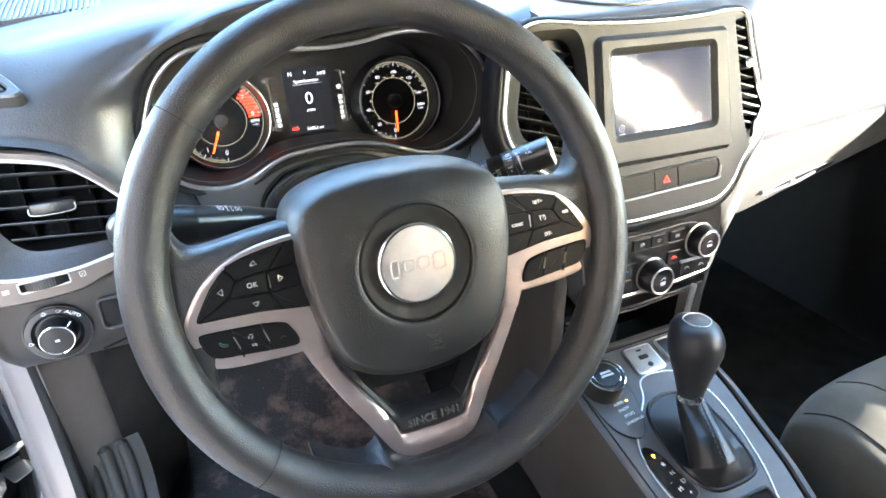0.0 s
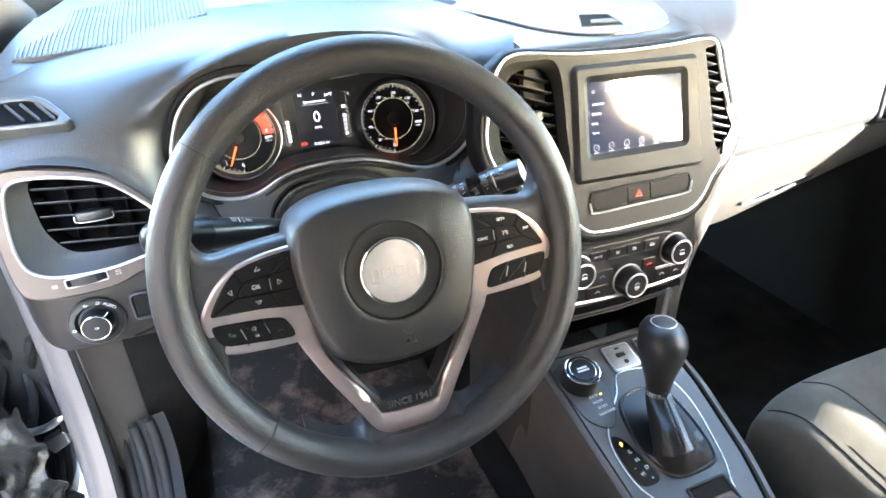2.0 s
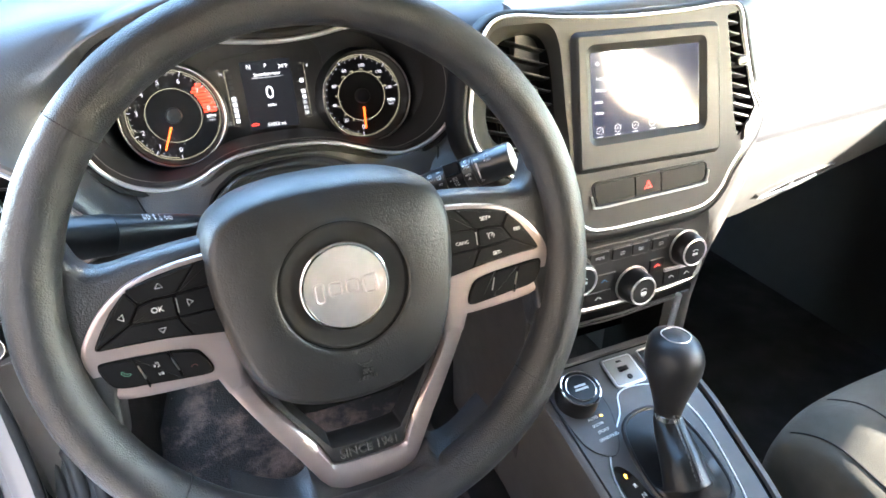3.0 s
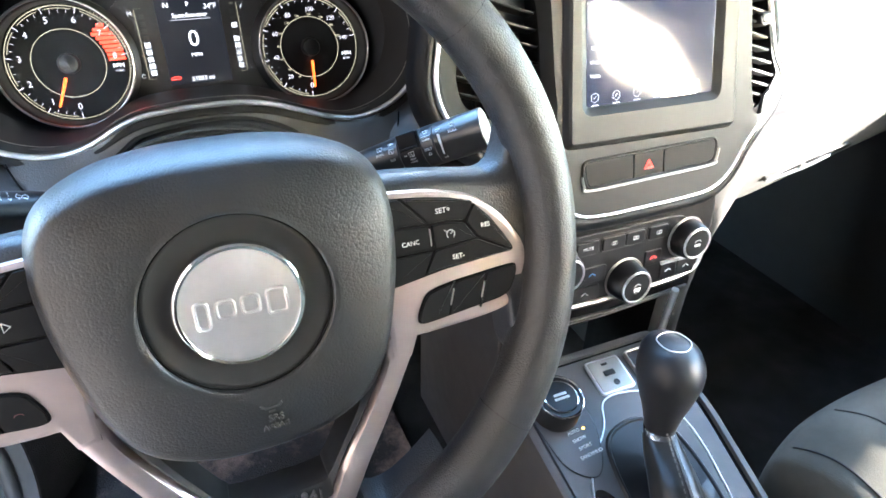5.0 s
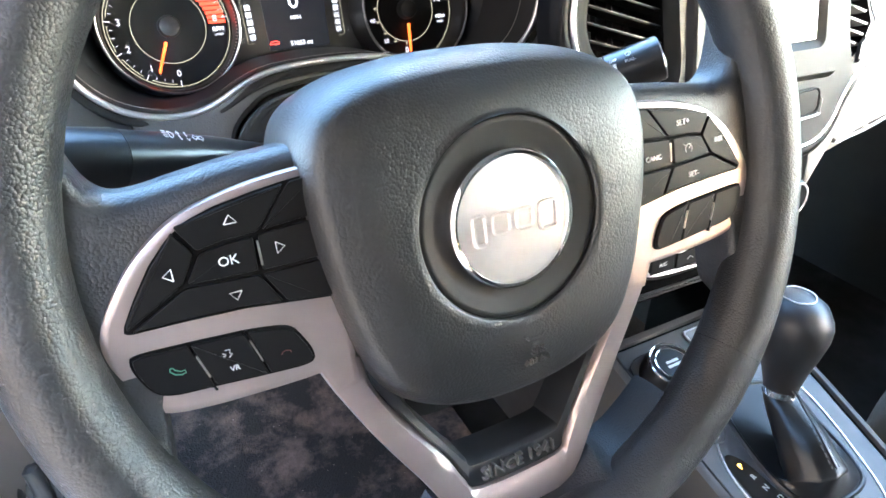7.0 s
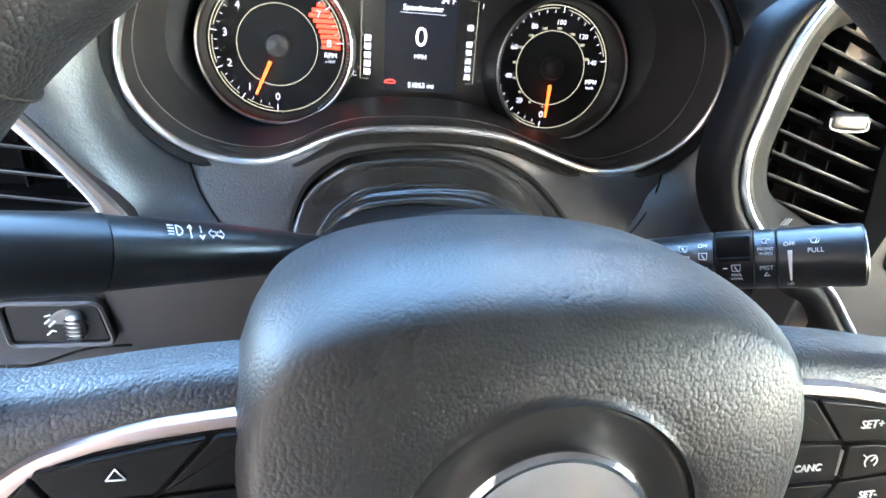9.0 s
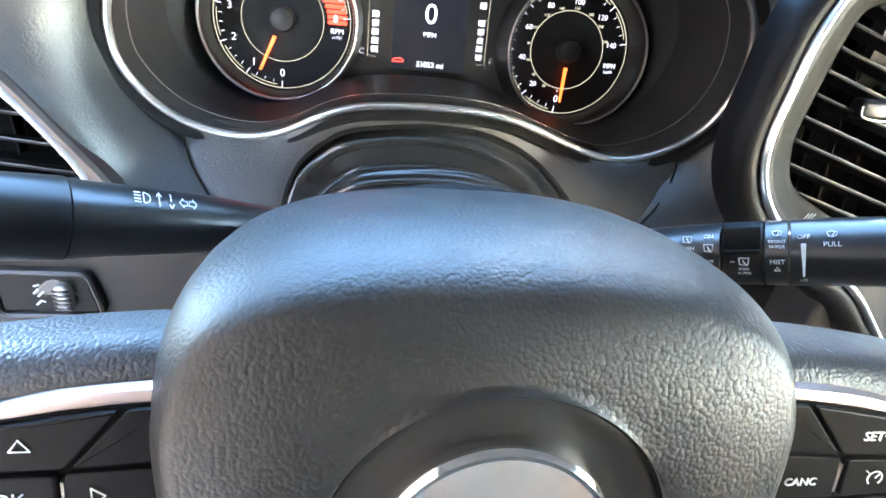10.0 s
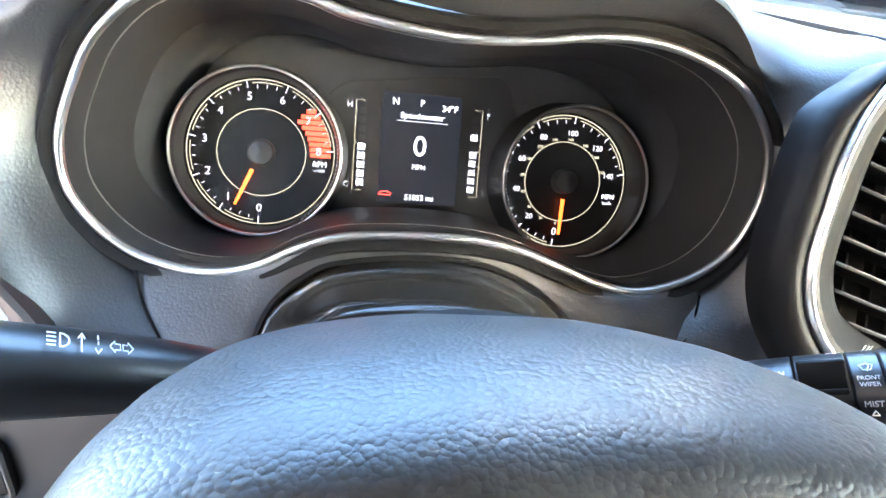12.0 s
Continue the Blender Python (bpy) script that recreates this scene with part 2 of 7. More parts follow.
def slab(out, z0, z1, bevel=0.0, dome=0.0, bm=None):
    """A plate with the given outline, from z0 to z1, its front edge rounded."""
    bm = bm or bmesh.new()
    out = [Vector(p).to_2d() for p in out]
    rows = [[(*p, z0) for p in out]]
    if bevel:
        for s in (0.0, 0.5, 1.0):
            a = s * math.pi / 2
            rows.append([(*p, z1 - bevel * (1 - math.sin(a))) for p in offset(out, bevel * (1 - math.cos(a)) + 1e-6)])
        rows.append([(*p, z1) for p in offset(out, bevel * 1.35)])
    else:
        rows.append([(*p, z1) for p in out])
    rings(bm, rows, cap0=True, cap1=True)
    return bm


def holed(out, holes, z0, z1):
    """A plate with openings through it."""
    bm = bmesh.new()
    loops = [[Vector((*p, z1)) for p in lp] for lp in [out] + list(holes)]
    tris = tessellate_polygon(loops)
    front = [bm.verts.new(p) for lp in loops for p in lp]
    back = [bm.verts.new((p.x, p.y, z0)) for lp in loops for p in lp]
    for t in tris:
        bm.faces.new([front[i] for i in t])
    k = 0
    for lp in loops:
        n = len(lp)
        for i in range(n):
            j = (i + 1) % n
            bm.faces.new((front[k + i], front[k + j], back[k + j], back[k + i]))
        k += n
    return bm


def hoop(outer, inner, z0, z1, bevel=0.0, bm=None):
    """A flat frame between two outlines with the same count of points."""
    bm = bm or bmesh.new()
    o, i = [Vector(p).to_2d() for p in outer], [Vector(p).to_2d() for p in inner]
    b = bevel
    rows = [[(*p, z0) for p in o], [(*p, z1 - b) for p in o], [(*p, z1) for p in offset(o, b + 1e-6)],
            [(*p, z1) for p in offset(i, -b - 1e-6)], [(*p, z1 - b) for p in i], [(*p, z0) for p in i]]
    V = rings(bm, rows)
    n = len(o)
    for k in range(n):
        j = (k + 1) % n
        bm.faces.new((V[-1][k], V[-1][j], V[0][j], V[0][k]))
    return bm


def tube(path, r, closed=False, n=10, up=(0, 0, 1), flat=1.0, bm=None, caps=True):
    """A rod along a path; r: one radius or one for each point; flat: its size along up against that across."""
    bm = bm or bmesh.new()
    P = [Vector(p) for p in path]
    k = len(P)
    rad = r if isinstance(r, (list, tuple)) else [r] * k
    rows = []
    for i, p in enumerate(P):
        t = (P[(i + 1) % k] - P[i - 1]) if closed else (P[min(i + 1, k - 1)] - P[max(i - 1, 0)])
        t.normalize()
        u = Vector(up) - t * t.dot(Vector(up))
        if u.length < 1e-4:
            u = t.orthogonal()
        u.normalize()
        s = t.cross(u)
        rows.append([p + (s * math.cos(2 * math.pi * j / n) + u * math.sin(2 * math.pi * j / n) * flat) * rad[i] for j in range(n)])
    if closed:
        rows.append(rows[0])
    rings(bm, rows, cap0=caps and not closed, cap1=caps and not closed)
    if closed:
        bmesh.ops.remove_doubles(bm, verts=bm.verts, dist=1e-7)
    return bm


def lathe(profile, n=32, bm=None):
    """A turned body: (radius, height) rows about the z axis."""
    bm = bm or bmesh.new()
    rows = [[(max(r, 1e-5) * math.cos(2 * math.pi * i / n), max(r, 1e-5) * math.sin(2 * math.pi * i / n), z) for i in range(n)] for r, z in profile]
    rings(bm, rows, cap0=True, cap1=True)
    return bm


def sheet(rows, back):
    """A thick skin: a grid of points and its copy moved by back."""
    bm = bmesh.new()
    b = Vector(back)
    R = [[Vector(p) for p in row] for row in rows]
    A = rings(bm, R, closed=False)
    B = rings(bm, [[p + b for p in row] for row in R], closed=False)
    edge = lambda V: V[0] + [r[-1] for r in V[1:]] + V[-1][-2::-1] + [r[0] for r in V[-2:0:-1]]
    ea, eb = edge(A), edge(B)
    for i in range(len(ea)):
        j = (i + 1) % len(ea)
        bm.faces.new((ea[i], ea[j], eb[j], eb[i]))
    return bm


def box(x0, x1, y0, y1, z0, z1, bevel=0.0):
    bm = bmesh.new()
    bmesh.ops.create_cube(bm, size=1, matrix=Matrix.Translation(((x0 + x1) / 2, (y0 + y1) / 2, (z0 + z1) / 2)) @ Matrix.Diagonal((x1 - x0, y1 - y0, z1 - z0, 1)))
    if bevel:
        bmesh.ops.bevel(bm, geom=bm.edges[:], offset=bevel, segments=3, affect='EDGES', profile=0.5)
    return bm


def lettering(name, body, m, size, material, parent, label="", depth=0.0002):
    """Raised writing, centred on the frame m."""
    c = bpy.data.curves.new(name, 'FONT')
    c.body, c.size, c.align_x, c.align_y, c.extrude, c.resolution_u = body, size, 'CENTER', 'CENTER', depth, 3
    tmp = bpy.data.objects.new(name, c)
    me = bpy.data.meshes.new_from_object(tmp)
    bpy.data.objects.remove(tmp)
    bm = bmesh.new()
    bm.from_mesh(me)
    bpy.data.meshes.remove(me)
    return part(name, bm, material, parent, label, m=m)


def strokes(name, lines, r, m, material, parent, label=""):
    """A small sign drawn with rods, each line a run of (x, y)."""
    bm = bmesh.new()
    for ln in lines:
        tube([(p[0], p[1], 0) for p in ln], r, n=6, bm=bm)
    return part(name, bm, material, parent, label, m=m)


def at(m, x, y, z=0.0, turn=0.0):
    return m @ Matrix.Translation((x, y, z)) @ Matrix.Rotation(radians(turn), 4, 'Z')


# ---- steering wheel ----
RAKE = radians(17)
HUB = Vector((0.002, 0.003, 1.053))
MW = frame_at(HUB, (1, 0, 0), (0, math.sin(RAKE), math.cos(RAKE)))


def mirror(pts):
    return [(-p[0], *p[1:]) for p in pts][::-1]


def steering_wheel():
    w = thing("steering_wheel", HUB - Vector((0, 0, 0.19)), "black leather-grained three-spoke steering wheel with satin silver trim", "steering wheel")
    # rim, its plane leaning a little further than the hub, fatter at the thumb grips
    R, n, lean_rim, cy = 0.1683, 160, -0.075, 0.0045
    on_rim = lambda a, q, h: (q * math.cos(a), cy + q * math.sin(a), -0.0135 + lean_rim * (cy + q * math.sin(a)) + h)
    rows = []
    for i in range(n):
        a = 2 * math.pi * i / n
        grip = math.exp(-((math.degrees(a) % 180 - (35 if a < math.pi else 145)) / 22) ** 2)
        r = 0.0151 + 0.0010 * grip
        rows.append([on_rim(a, R + r * math.cos(b), 1.10 * r * math.sin(b)) for b in [2 * math.pi * j / 24 for j in range(24)]])
    bm = bmesh.new()
    rings(bm, rows + [rows[0]])
    bmesh.ops.remove_doubles(bm, verts=bm.verts, dist=1e-7)
    part("rim", bm, RIM, w, "black leather-grained rim with fine pebble texture", m=MW)
    for deg in (40, 139, 223, 320):
        a = radians(deg)
        path = [on_rim(a, R + 0.0158 * math.cos(b), 0.0173 * math.sin(b)) for b in [2 * math.pi * j / 28 for j in range(28)]]
        part("seam", tube(path, 0.0004, closed=True, n=6, up=(math.sin(a), -math.cos(a), 0)), PIPE, w, m=MW)

    # leather arms: pillowy bodies that run from the hub into the rim
    for sgn in (-1, 1):
        top = smooth([(0.066, 0.0430), (0.083, 0.0424), (0.102, 0.0406), (0.118, 0.0384), (0.130, 0.0366), (0.1385, 0.0372), (0.1445, 0.0430), (0.1490, 0.0560), (0.1530, 0.0740), (0.160, 0.0780)], 4, False)
        low = smooth([(0.066, -0.020), (0.083, -0.022), (0.100, -0.024), (0.115, -0.026), (0.126, -0.030), (0.1345, -0.0360), (0.1390, -0.0440), (0.1402, -0.0560), (0.1425, -0.0720), (0.152, -0.0850)], 4, False)
        rows = []
        for a, b in zip(top, low):
            front = []
            for k in range(15):
                v = k / 14
                p = a.lerp(b, 0.5 - 0.5 * math.cos(math.pi * v))
                e = min((p - a).length, (p - b).length)
                round_off = 0.0 if e > 0.010 else 0.0105 * (1 - math.sqrt(max(0.0, 1 - (1 - e / 0.010) ** 2)))
                front.append((sgn * p.x, p.y, -0.0128 - 0.055 * p.y - round_off))
            rows.append(front + [(sgn * b.x, b.y, -0.036), (sgn * a.x, a.y, -0.036)])
        bm = bmesh.new()
        rings(bm, rows, cap0=True, cap1=True)
        part("arm", bm, RIM, w, "leather-grained side spoke", m=MW, sharp=70)
    # leather root that swells out of the rim round the foot of the lower trim
    rows = []
    for k in range(61):
        x = -0.092 + 0.184 * k / 60
        y0 = float(np.interp(abs(x), [0, .020, .033, .0425, .0465, .052, .059, .067, .078, .092], [-.148, -.148, -.141, -.1325, -.1372, -.1395, -.1392, -.1362, -.1295, -.1190]))
        y1 = cy - math.sqrt(0.1605 ** 2 - x * x)
        z1 = -0.0135 + lean_rim * y1 + 0.0120
        row = [(x, y0, -0.036), (x, y0 - 0.0002, -0.0270)]
        for v in (0.08, 0.2, 0.35, 0.5, 0.65, 0.8, 0.9, 1.0):
            row.append((x, y0 + (y1 - y0) * v, -0.0235 + (z1 + 0.0235) * math.sin(0.5 * math.pi * v) ** 1.2))
        rows.append(row + [(x, y1, -0.036)])
    bm = bmesh.new()
    rings(bm, rows, cap0=True, cap1=True)
    part("arm", bm, RIM, w, "leather-grained bottom spoke root", m=MW, sharp=70)

    # airbag cover: a dome on a rounded shield outline
    half = [(0.0, 0.0692), (0.026, 0.0684), (0.054, 0.0632), (0.0735, 0.0522), (0.0812, 0.034), (0.0818, 0.012), (0.0790, -0.012), (0.0710, -0.044), (0.0570, -0.0680), (0.033, -0.0812), (0.0, -0.0855)]
    o = smooth(half + [(-x, y) for x, y in half[-2:0:-1]], 8)
    # from the round recess about the badge out to the rolled edge
    rows = [[(p.x / p.length * r, p.y / p.length * r, h) for p in o] for r, h in ((0.0411, -0.004), (0.0412, 0.0010), (0.0415, 0.0026))]
    lean = lambda y: -0.009 * max(0.0, y / 0.068) ** 2.4

    def ringrow(f):
        row = []
        for p in o:
            r, h = f(p.length)
            q = p * (r / p.length)
            row.append((q.x, q.y, h + lean(q.y)))
        return row
    for k in range(9):
        g = k / 9
        rows.append(ringrow(lambda R: (0.0425 + g * (R - 0.0545), 0.0034 - 0.0045 * g ** 2)))
    for a in (0.0, 0.14, 0.27, 0.40, 0.52, 0.63, 0.73, 0.82, 0.89, 0.945, 0.98, 1.0):
        rows.append(ringrow(lambda R: (R - 0.012 + 0.012 * a, -0.0011 - 0.002 * a - 0.033 * (1 - math.sqrt(max(0.0, 1 - a ** 2.2))))))
    rows.append(ringrow(lambda R: (R * 0.995, -0.052)))
    rows.append(ringrow(lambda R: (R * 0.975, -0.068)))
    bm = bmesh.new()
    rings(bm, rows)
    part("airbag_cover", bm, COVER, w, "matte black leather-grained airbag cover", m=MW, sharp=60)
    part("recess_line", tube([(*p, 0.0014) for p in circle(0.0413, 64)], 0.0006, closed=True, n=6), VOID, w, m=MW)
    bm = lathe([(0.0410, -0.006), (0.0410, 0.0004), (0.0400, 0.0010), (0.0385, 0.0008), (0.034, -0.0008), (0.0305, -0.0016), (0.0275, -0.0018)], 64)
    part("recess_ring", bm, RINGGREY, w, "smooth dark grey dished ring", m=MW)
    badge = part("badge", lathe([(0.0262, -0.004), (0.0262, 0.0020), (0.020, 0.0027), (0.008, 0.0031), (0.0, 0.0032)], 64), BADGE, w, "round satin silver badge", m=MW)
    part("badge_ring", lathe([(0.0256, -0.004), (0.0256, 0.0022), (0.0262, 0.0034), (0.0274, 0.0037), (0.0284, 0.0030), (0.0290, 0.0015), (0.0292, -0.004)], 72), CHROME, badge, "polished chrome ring", m=MW)
    for x, wd, hh in ((-0.0165, 0.0070, 0.0135), (-0.0066, 0.0090, 0.0094), (0.0042, 0.0090, 0.0094), (0.0156, 0.0098, 0.0130)):
        o2 = rounded(rect(wd, hh, x, -0.001 if hh > 0.0095 else 0.0), 0.0030)
        part("emblem_bar", hoop(o2, offset(o2, 0.0015), 0.0022, 0.0042, 0.0005), BADGE, badge, "raised plain silver emblem shape", m=MW)
    for tx, ty, size, body in ((0.0050, -0.0588, 0.0048, "SRS"), (0.0045, -0.0636, 0.0036, "AIRBAG")):
        lettering("cover_writing", body, at(MW, tx, ty, 0.0018 if body == "SRS" else 0.0011), size, GREYDARK, w, "moulded writing", depth=0.0020)
    strokes("cover_sign", [[(-0.005, 0.002), (-0.003, 0), (0.003, 0), (0.005, 0.002)], [(-0.0015, -0.002), (0.0015, -0.002)]], 0.0007, at(MW, 0.0038, -0.0530, 0.0028), GREYDARK, w)

    # silver surrounds with their black switches, alike on both sides
    MS = MW @ Matrix.Translation((0, 0, -0.0115))
    P = [(-0.070, 0.0356), (-0.084, 0.0345), (-0.098, 0.0328), (-0.1115, 0.0297), (-0.1212, 0.0264), (-0.1300, 0.0208), (-0.1385, 0.0134), (-0.1455, 0.0046), (-0.1508, -0.0040), (-0.1528, -0.0112), (-0.1525, -0.0195),
         (-0.1493, -0.0290), (-0.1440, -0.0370), (-0.1375, -0.0414), (-0.125, -0.0435), (-0.105, -0.0446), (-0.090, -0.0450)]
    stem = [(-0.0845, -0.0448), (-0.0800, -0.0560), (-0.0690, -0.0540), (-0.0690, 0.0)]
    field = [(-0.072, 0.0322), (-0.083, 0.0313), (-0.0948, 0.0298), (-0.1085, 0.0273), (-0.1172, 0.0246), (-0.1247, 0.0198), (-0.1318, 0.0125), (-0.1386, 0.0029), (-0.1437, -0.0055), (-0.1442, -0.0078), (-0.1425, -0.0087), (-0.1263, -0.0092), (-0.1074, -0.0101), (-0.0798, -0.0140), (-0.072, -0.0150)]
    keys = dict(
        up=[(-0.1222, 0.0236), (-0.1172, 0.0246), (-0.1085, 0.0268), (-0.0948, 0.0293), (-0.0832, 0.0308), (-0.0957, 0.0157), (-0.1080, 0.0154), (-0.1165, 0.0139)],
        side=[(-0.1228, 0.0226), (-0.1172, 0.0133), (-0.1230, 0.0037), (-0.1432, -0.0074), (-0.1434, -0.0052), (-0.1383, 0.0029), (-0.1315, 0.0123), (-0.1247, 0.0194)],
        ok=[(-0.1162, 0.0129), (-0.1080, 0.0147), (-0.0975, 0.0149), (-0.0982, 0.0022), (-0.1222, 0.0034)],
        blank=[(-0.0950, 0.0160), (-0.0820, 0.0310), (-0.0720, 0.0318), (-0.0720, 0.0175)],
        near=[(-0.0962, 0.0150), (-0.0720, 0.0166), (-0.0720, 0.0018), (-0.0972, 0.0018)],
        down=[(-0.1228, 0.0027), (-0.0984, 0.0011), (-0.0917, -0.0113), (-0.1074, -0.0096), (-0.1263, -0.0087), (-0.1425, -0.0081)],
        corner=[(-0.0976, 0.0010), (-0.0720, 0.0010), (-0.0720, -0.0142), (-0.0798, -0.0133), (-0.0910, -0.0114)])
    lowkey = [(-0.1443, -0.0185), (-0.1418, -0.0170), (-0.1262, -0.0177), (-0.1153, -0.0185), (-0.1065, -0.0192), (-0.0937, -0.0217), (-0.0894, -0.0266), (-0.0864, -0.0340), (-0.0885, -0.0372), (-0.1031, -0.0363), (-0.1214, -0.0345), (-0.1342, -0.0332), (-0.1399, -0.0303), (-0.1434, -0.0235)]
    shear = lambda q, k: [Vector((p[0] + k * 0.3 * (p[1] + 0.026), p[1])) for p in q]
    for side in (-1, 1):
        f = (lambda q: q) if side < 0 else mirror
        pod = part("switch_trim", slab(f(smooth(P, 4, False) + [Vector(q) for q in stem]), -0.016, 0.0, 0.0026), SILVER, w, "satin silver switch surround", m=MS)
        part("switch_bed", slab(f(rounded(field, 0.0012)), -0.006, 0.0006, 0.0002), VOID, pod, m=MS)
        lo = smooth(lowkey, 4)
        part("switch_bed", slab(f(offset(lo, -0.0010)), -0.006, 0.0006, 0.0002), VOID, pod, m=MS)
        for kname, q in keys.items():
            part("key", slab(f(rounded(offset(q, 0.0003), 0.0011, 3)), -0.004, 0.0020 if kname != "ok" else 0.0026, 0.0004), KEY, pod, "matte black button", m=MS)
        part("key_slot", box(side * 0.0966 - 0.0003, side * 0.0966 + 0.0003, 0.0040, 0.0128, 0.0, 0.0023), GREYMET, pod, "thin bright slot", m=MS)
        for x0, x1 in ((-0.150, -0.1244), (-0.1234, -0.1061), (-0.1051, -0.080)):
            cut = shear(thin_out(between(shear(lo, 1), x0, x1)), -1)
            part("key", slab(f(cut), -0.003, 0.0020, 0.0004), KEY, pod, "matte black button", m=MS)
        for x in (-0.1239, -0.1056):
            slot = shear(rect(0.0005, 0.0085, x, -0.0265), -1)
            part("key_slot", slab(f(slot), 0.0, 0.0022), GREYMET, pod, "thin bright slot", m=MS)
        z = 0.0023
        if side < 0:
            tri = lambda s: [(-s, -0.6 * s), (s, -0.6 * s), (0, 0.8 * s), (-s, -0.6 * s)]
            for x, y, a in ((-0.1040, 0.0222, 0), (-0.1075, -0.0042, 180), (-0.1268, 0.0082, 90), (-0.0895, 0.0090, -90)):
                strokes("key_mark", [tri(0.0021)], 0.00022, at(MS, x, y, z, a), WHITE, pod)
            lettering("key_writing", "OK", at(MS, -0.1074, 0.0085, z + 0.0004), 0.0047, WHITE, pod)
            strokes("key_mark", [[(-0.0022, 0.0016), (-0.0024, 0.0006), (-0.001, -0.001), (0.001, -0.0016), (0.0024, -0.0012), (0.0022, -0.0002), (0.001, -0.0004), (-0.0008, 0.0006), (-0.0012, 0.0016), (-0.0022, 0.0016)]], 0.00022, at(MS, -0.1318, -0.0250, z), GREENP, pod)
            strokes("key_mark", [[(-0.001, 0.0024), (0.0008, 0.0022), (0.0004, 0.001), (0.0012, 0.0004), (0, -0.0006)], [(-0.002, 0.0014), (-0.001, 0.0008)], [(-0.002, 0.0002), (-0.001, 0.0004)]], 0.0002, at(MS, -0.1148, -0.0250, z), WHITE, pod)
            lettering("key_writing", "VR", at(MS, -0.1138, -0.0302, z), 0.0028, WHITE, pod)
            strokes("key_mark", [[(-0.0018, -0.0006), (-0.0014, 0.0002), (0, 0.0006), (0.0014, 0.0002), (0.0018, -0.0006)]], 0.0002, at(MS, -0.0955, -0.0300, z), REDDIM, pod)
        else:
            lettering("key_writing", "SET+", at(MS, 0.1045, 0.0215, z), 0.0039, WHITE, pod)
            lettering("key_writing", "RES", at(MS, 0.1278, 0.0095, z), 0.0034, WHITE, pod)
            lettering("key_writing", "CANC", at(MS, 0.0855, 0.0075, z), 0.0034, WHITE, pod)
            lettering("key_writing", "SET-", at(MS, 0.1110, -0.0045, z), 0.0037, WHITE, pod)
            arc = [(0.0022 * math.cos(radians(d)), 0.0022 * math.sin(radians(d))) for d in range(-50, 231, 20)]
            strokes("key_mark", [arc, [(0, 0), (0.0012, 0.0014)], [(-0.0034, 0.0026), (-0.0016, 0.0012)]], 0.00022, at(MS, 0.1075, 0.0085, z + 0.0004), WHITE, pod)

    # lower V of silver trim, its dark inner plate and hollow
    VO = [(-0.0850, -0.0425), (-0.0800, -0.0560), (-0.0655, -0.0860), (-0.0500, -0.1130), (-0.0415, -0.1290), (-0.0330, -0.1430), (-0.0215, -0.1510), (0.0215, -0.1510), (0.0330, -0.1430), (0.0415, -0.1290), (0.0500, -0.1130), (0.0655, -0.0860), (0.0800, -0.0560), (0.0850, -0.0425)]
    VI = [(-0.0670, -0.0425), (-0.0655, -0.0560), (-0.0560, -0.0770), (-0.0420, -0.0990), (-0.0350, -0.1100), (-0.0285, -0.1235), (-0.0215, -0.1310), (0.0215, -0.1310), (0.0285, -0.1235), (0.0350, -0.1100), (0.0420, -0.0990), (0.0560, -0.0770), (0.0655, -0.0560), (0.0670, -0.0425)]
    a, b = smooth(VO, 4, False), smooth(VI, 4, False)
    bm = bmesh.new()
    k = len(a)
    hs = [-0.0122 - 0.0035 * min(1.0, max(0.0, (-0.046 - p.y) / 0.04)) for p in a]
    mix = lambda s: [(a[i] * (1 - s) + b[i] * s) for i in range(k)]
    rings(bm, [[(*p, h - 0.016) for p, h in zip(mix(0.0), hs)], [(*p, h - 0.003) for p, h in zip(mix(0.0), hs)], [(*p, h - 0.0004) for p, h in zip(mix(0.06), hs)], [(*p, h) for p, h in zip(mix(0.14), hs)], [(*p, h + 0.0008) for p, h in zip(mix(0.5), hs)],
               [(*p, h) for p, h in zip(mix(0.88), hs)], [(*p, h - 0.002) for p, h in zip(mix(1.0), hs)], [(*p, h - 0.016) for p, h in zip(mix(1.0), hs)]], closed=False)
    part("lower_trim", bm, SILVER, w, "satin silver V-shaped lower spoke trim", m=MW)
    bi = [(p[0] * 0.99, p[1] * 0.993) for p in b]
    ci = smooth([(-0.056, -0.0425), (-0.0545, -0.0600), (-0.0480, -0.0790), (-0.0360, -0.0990), (-0.0310, -0.1070), (-0.0265, -0.1130), (-0.0200, -0.1165), (0.0200, -0.1165), (0.0265, -0.1130), (0.0310, -0.1070), (0.0360, -0.0990), (0.0480, -0.0790), (0.0545, -0.0600), (0.056, -0.0425)], 4, False)
    bm = bmesh.new()
    rings(bm, [[(*p, -0.034) for p in bi], [(*p, h - 0.0032) for p, h in zip(bi, hs)], [(p[0] * 0.72 + c[0] * 0.28, p[1] * 0.72 + c[1] * 0.28, h - 0.0024) for p, c, h in zip(bi, ci, hs)],
               [(p[0] * 0.15 + c[0] * 0.85, p[1] * 0.15 + c[1] * 0.85, h - 0.0034) for p, c, h in zip(bi, ci, hs)], [(*c, h - 0.006) for c, h in zip(ci, hs)], [(*c, -0.040) for c in ci]], closed=False)
    part("inner_plate", bm, DARK, w, "dark grey plate with raised lettering", m=MW)
    lettering("plate_writing", "SINCE 1941", at(MW, 0.001, -0.1240, -0.0178), 0.0086, PLATEWORD, w, "raised dark lettering", depth=0.0017)
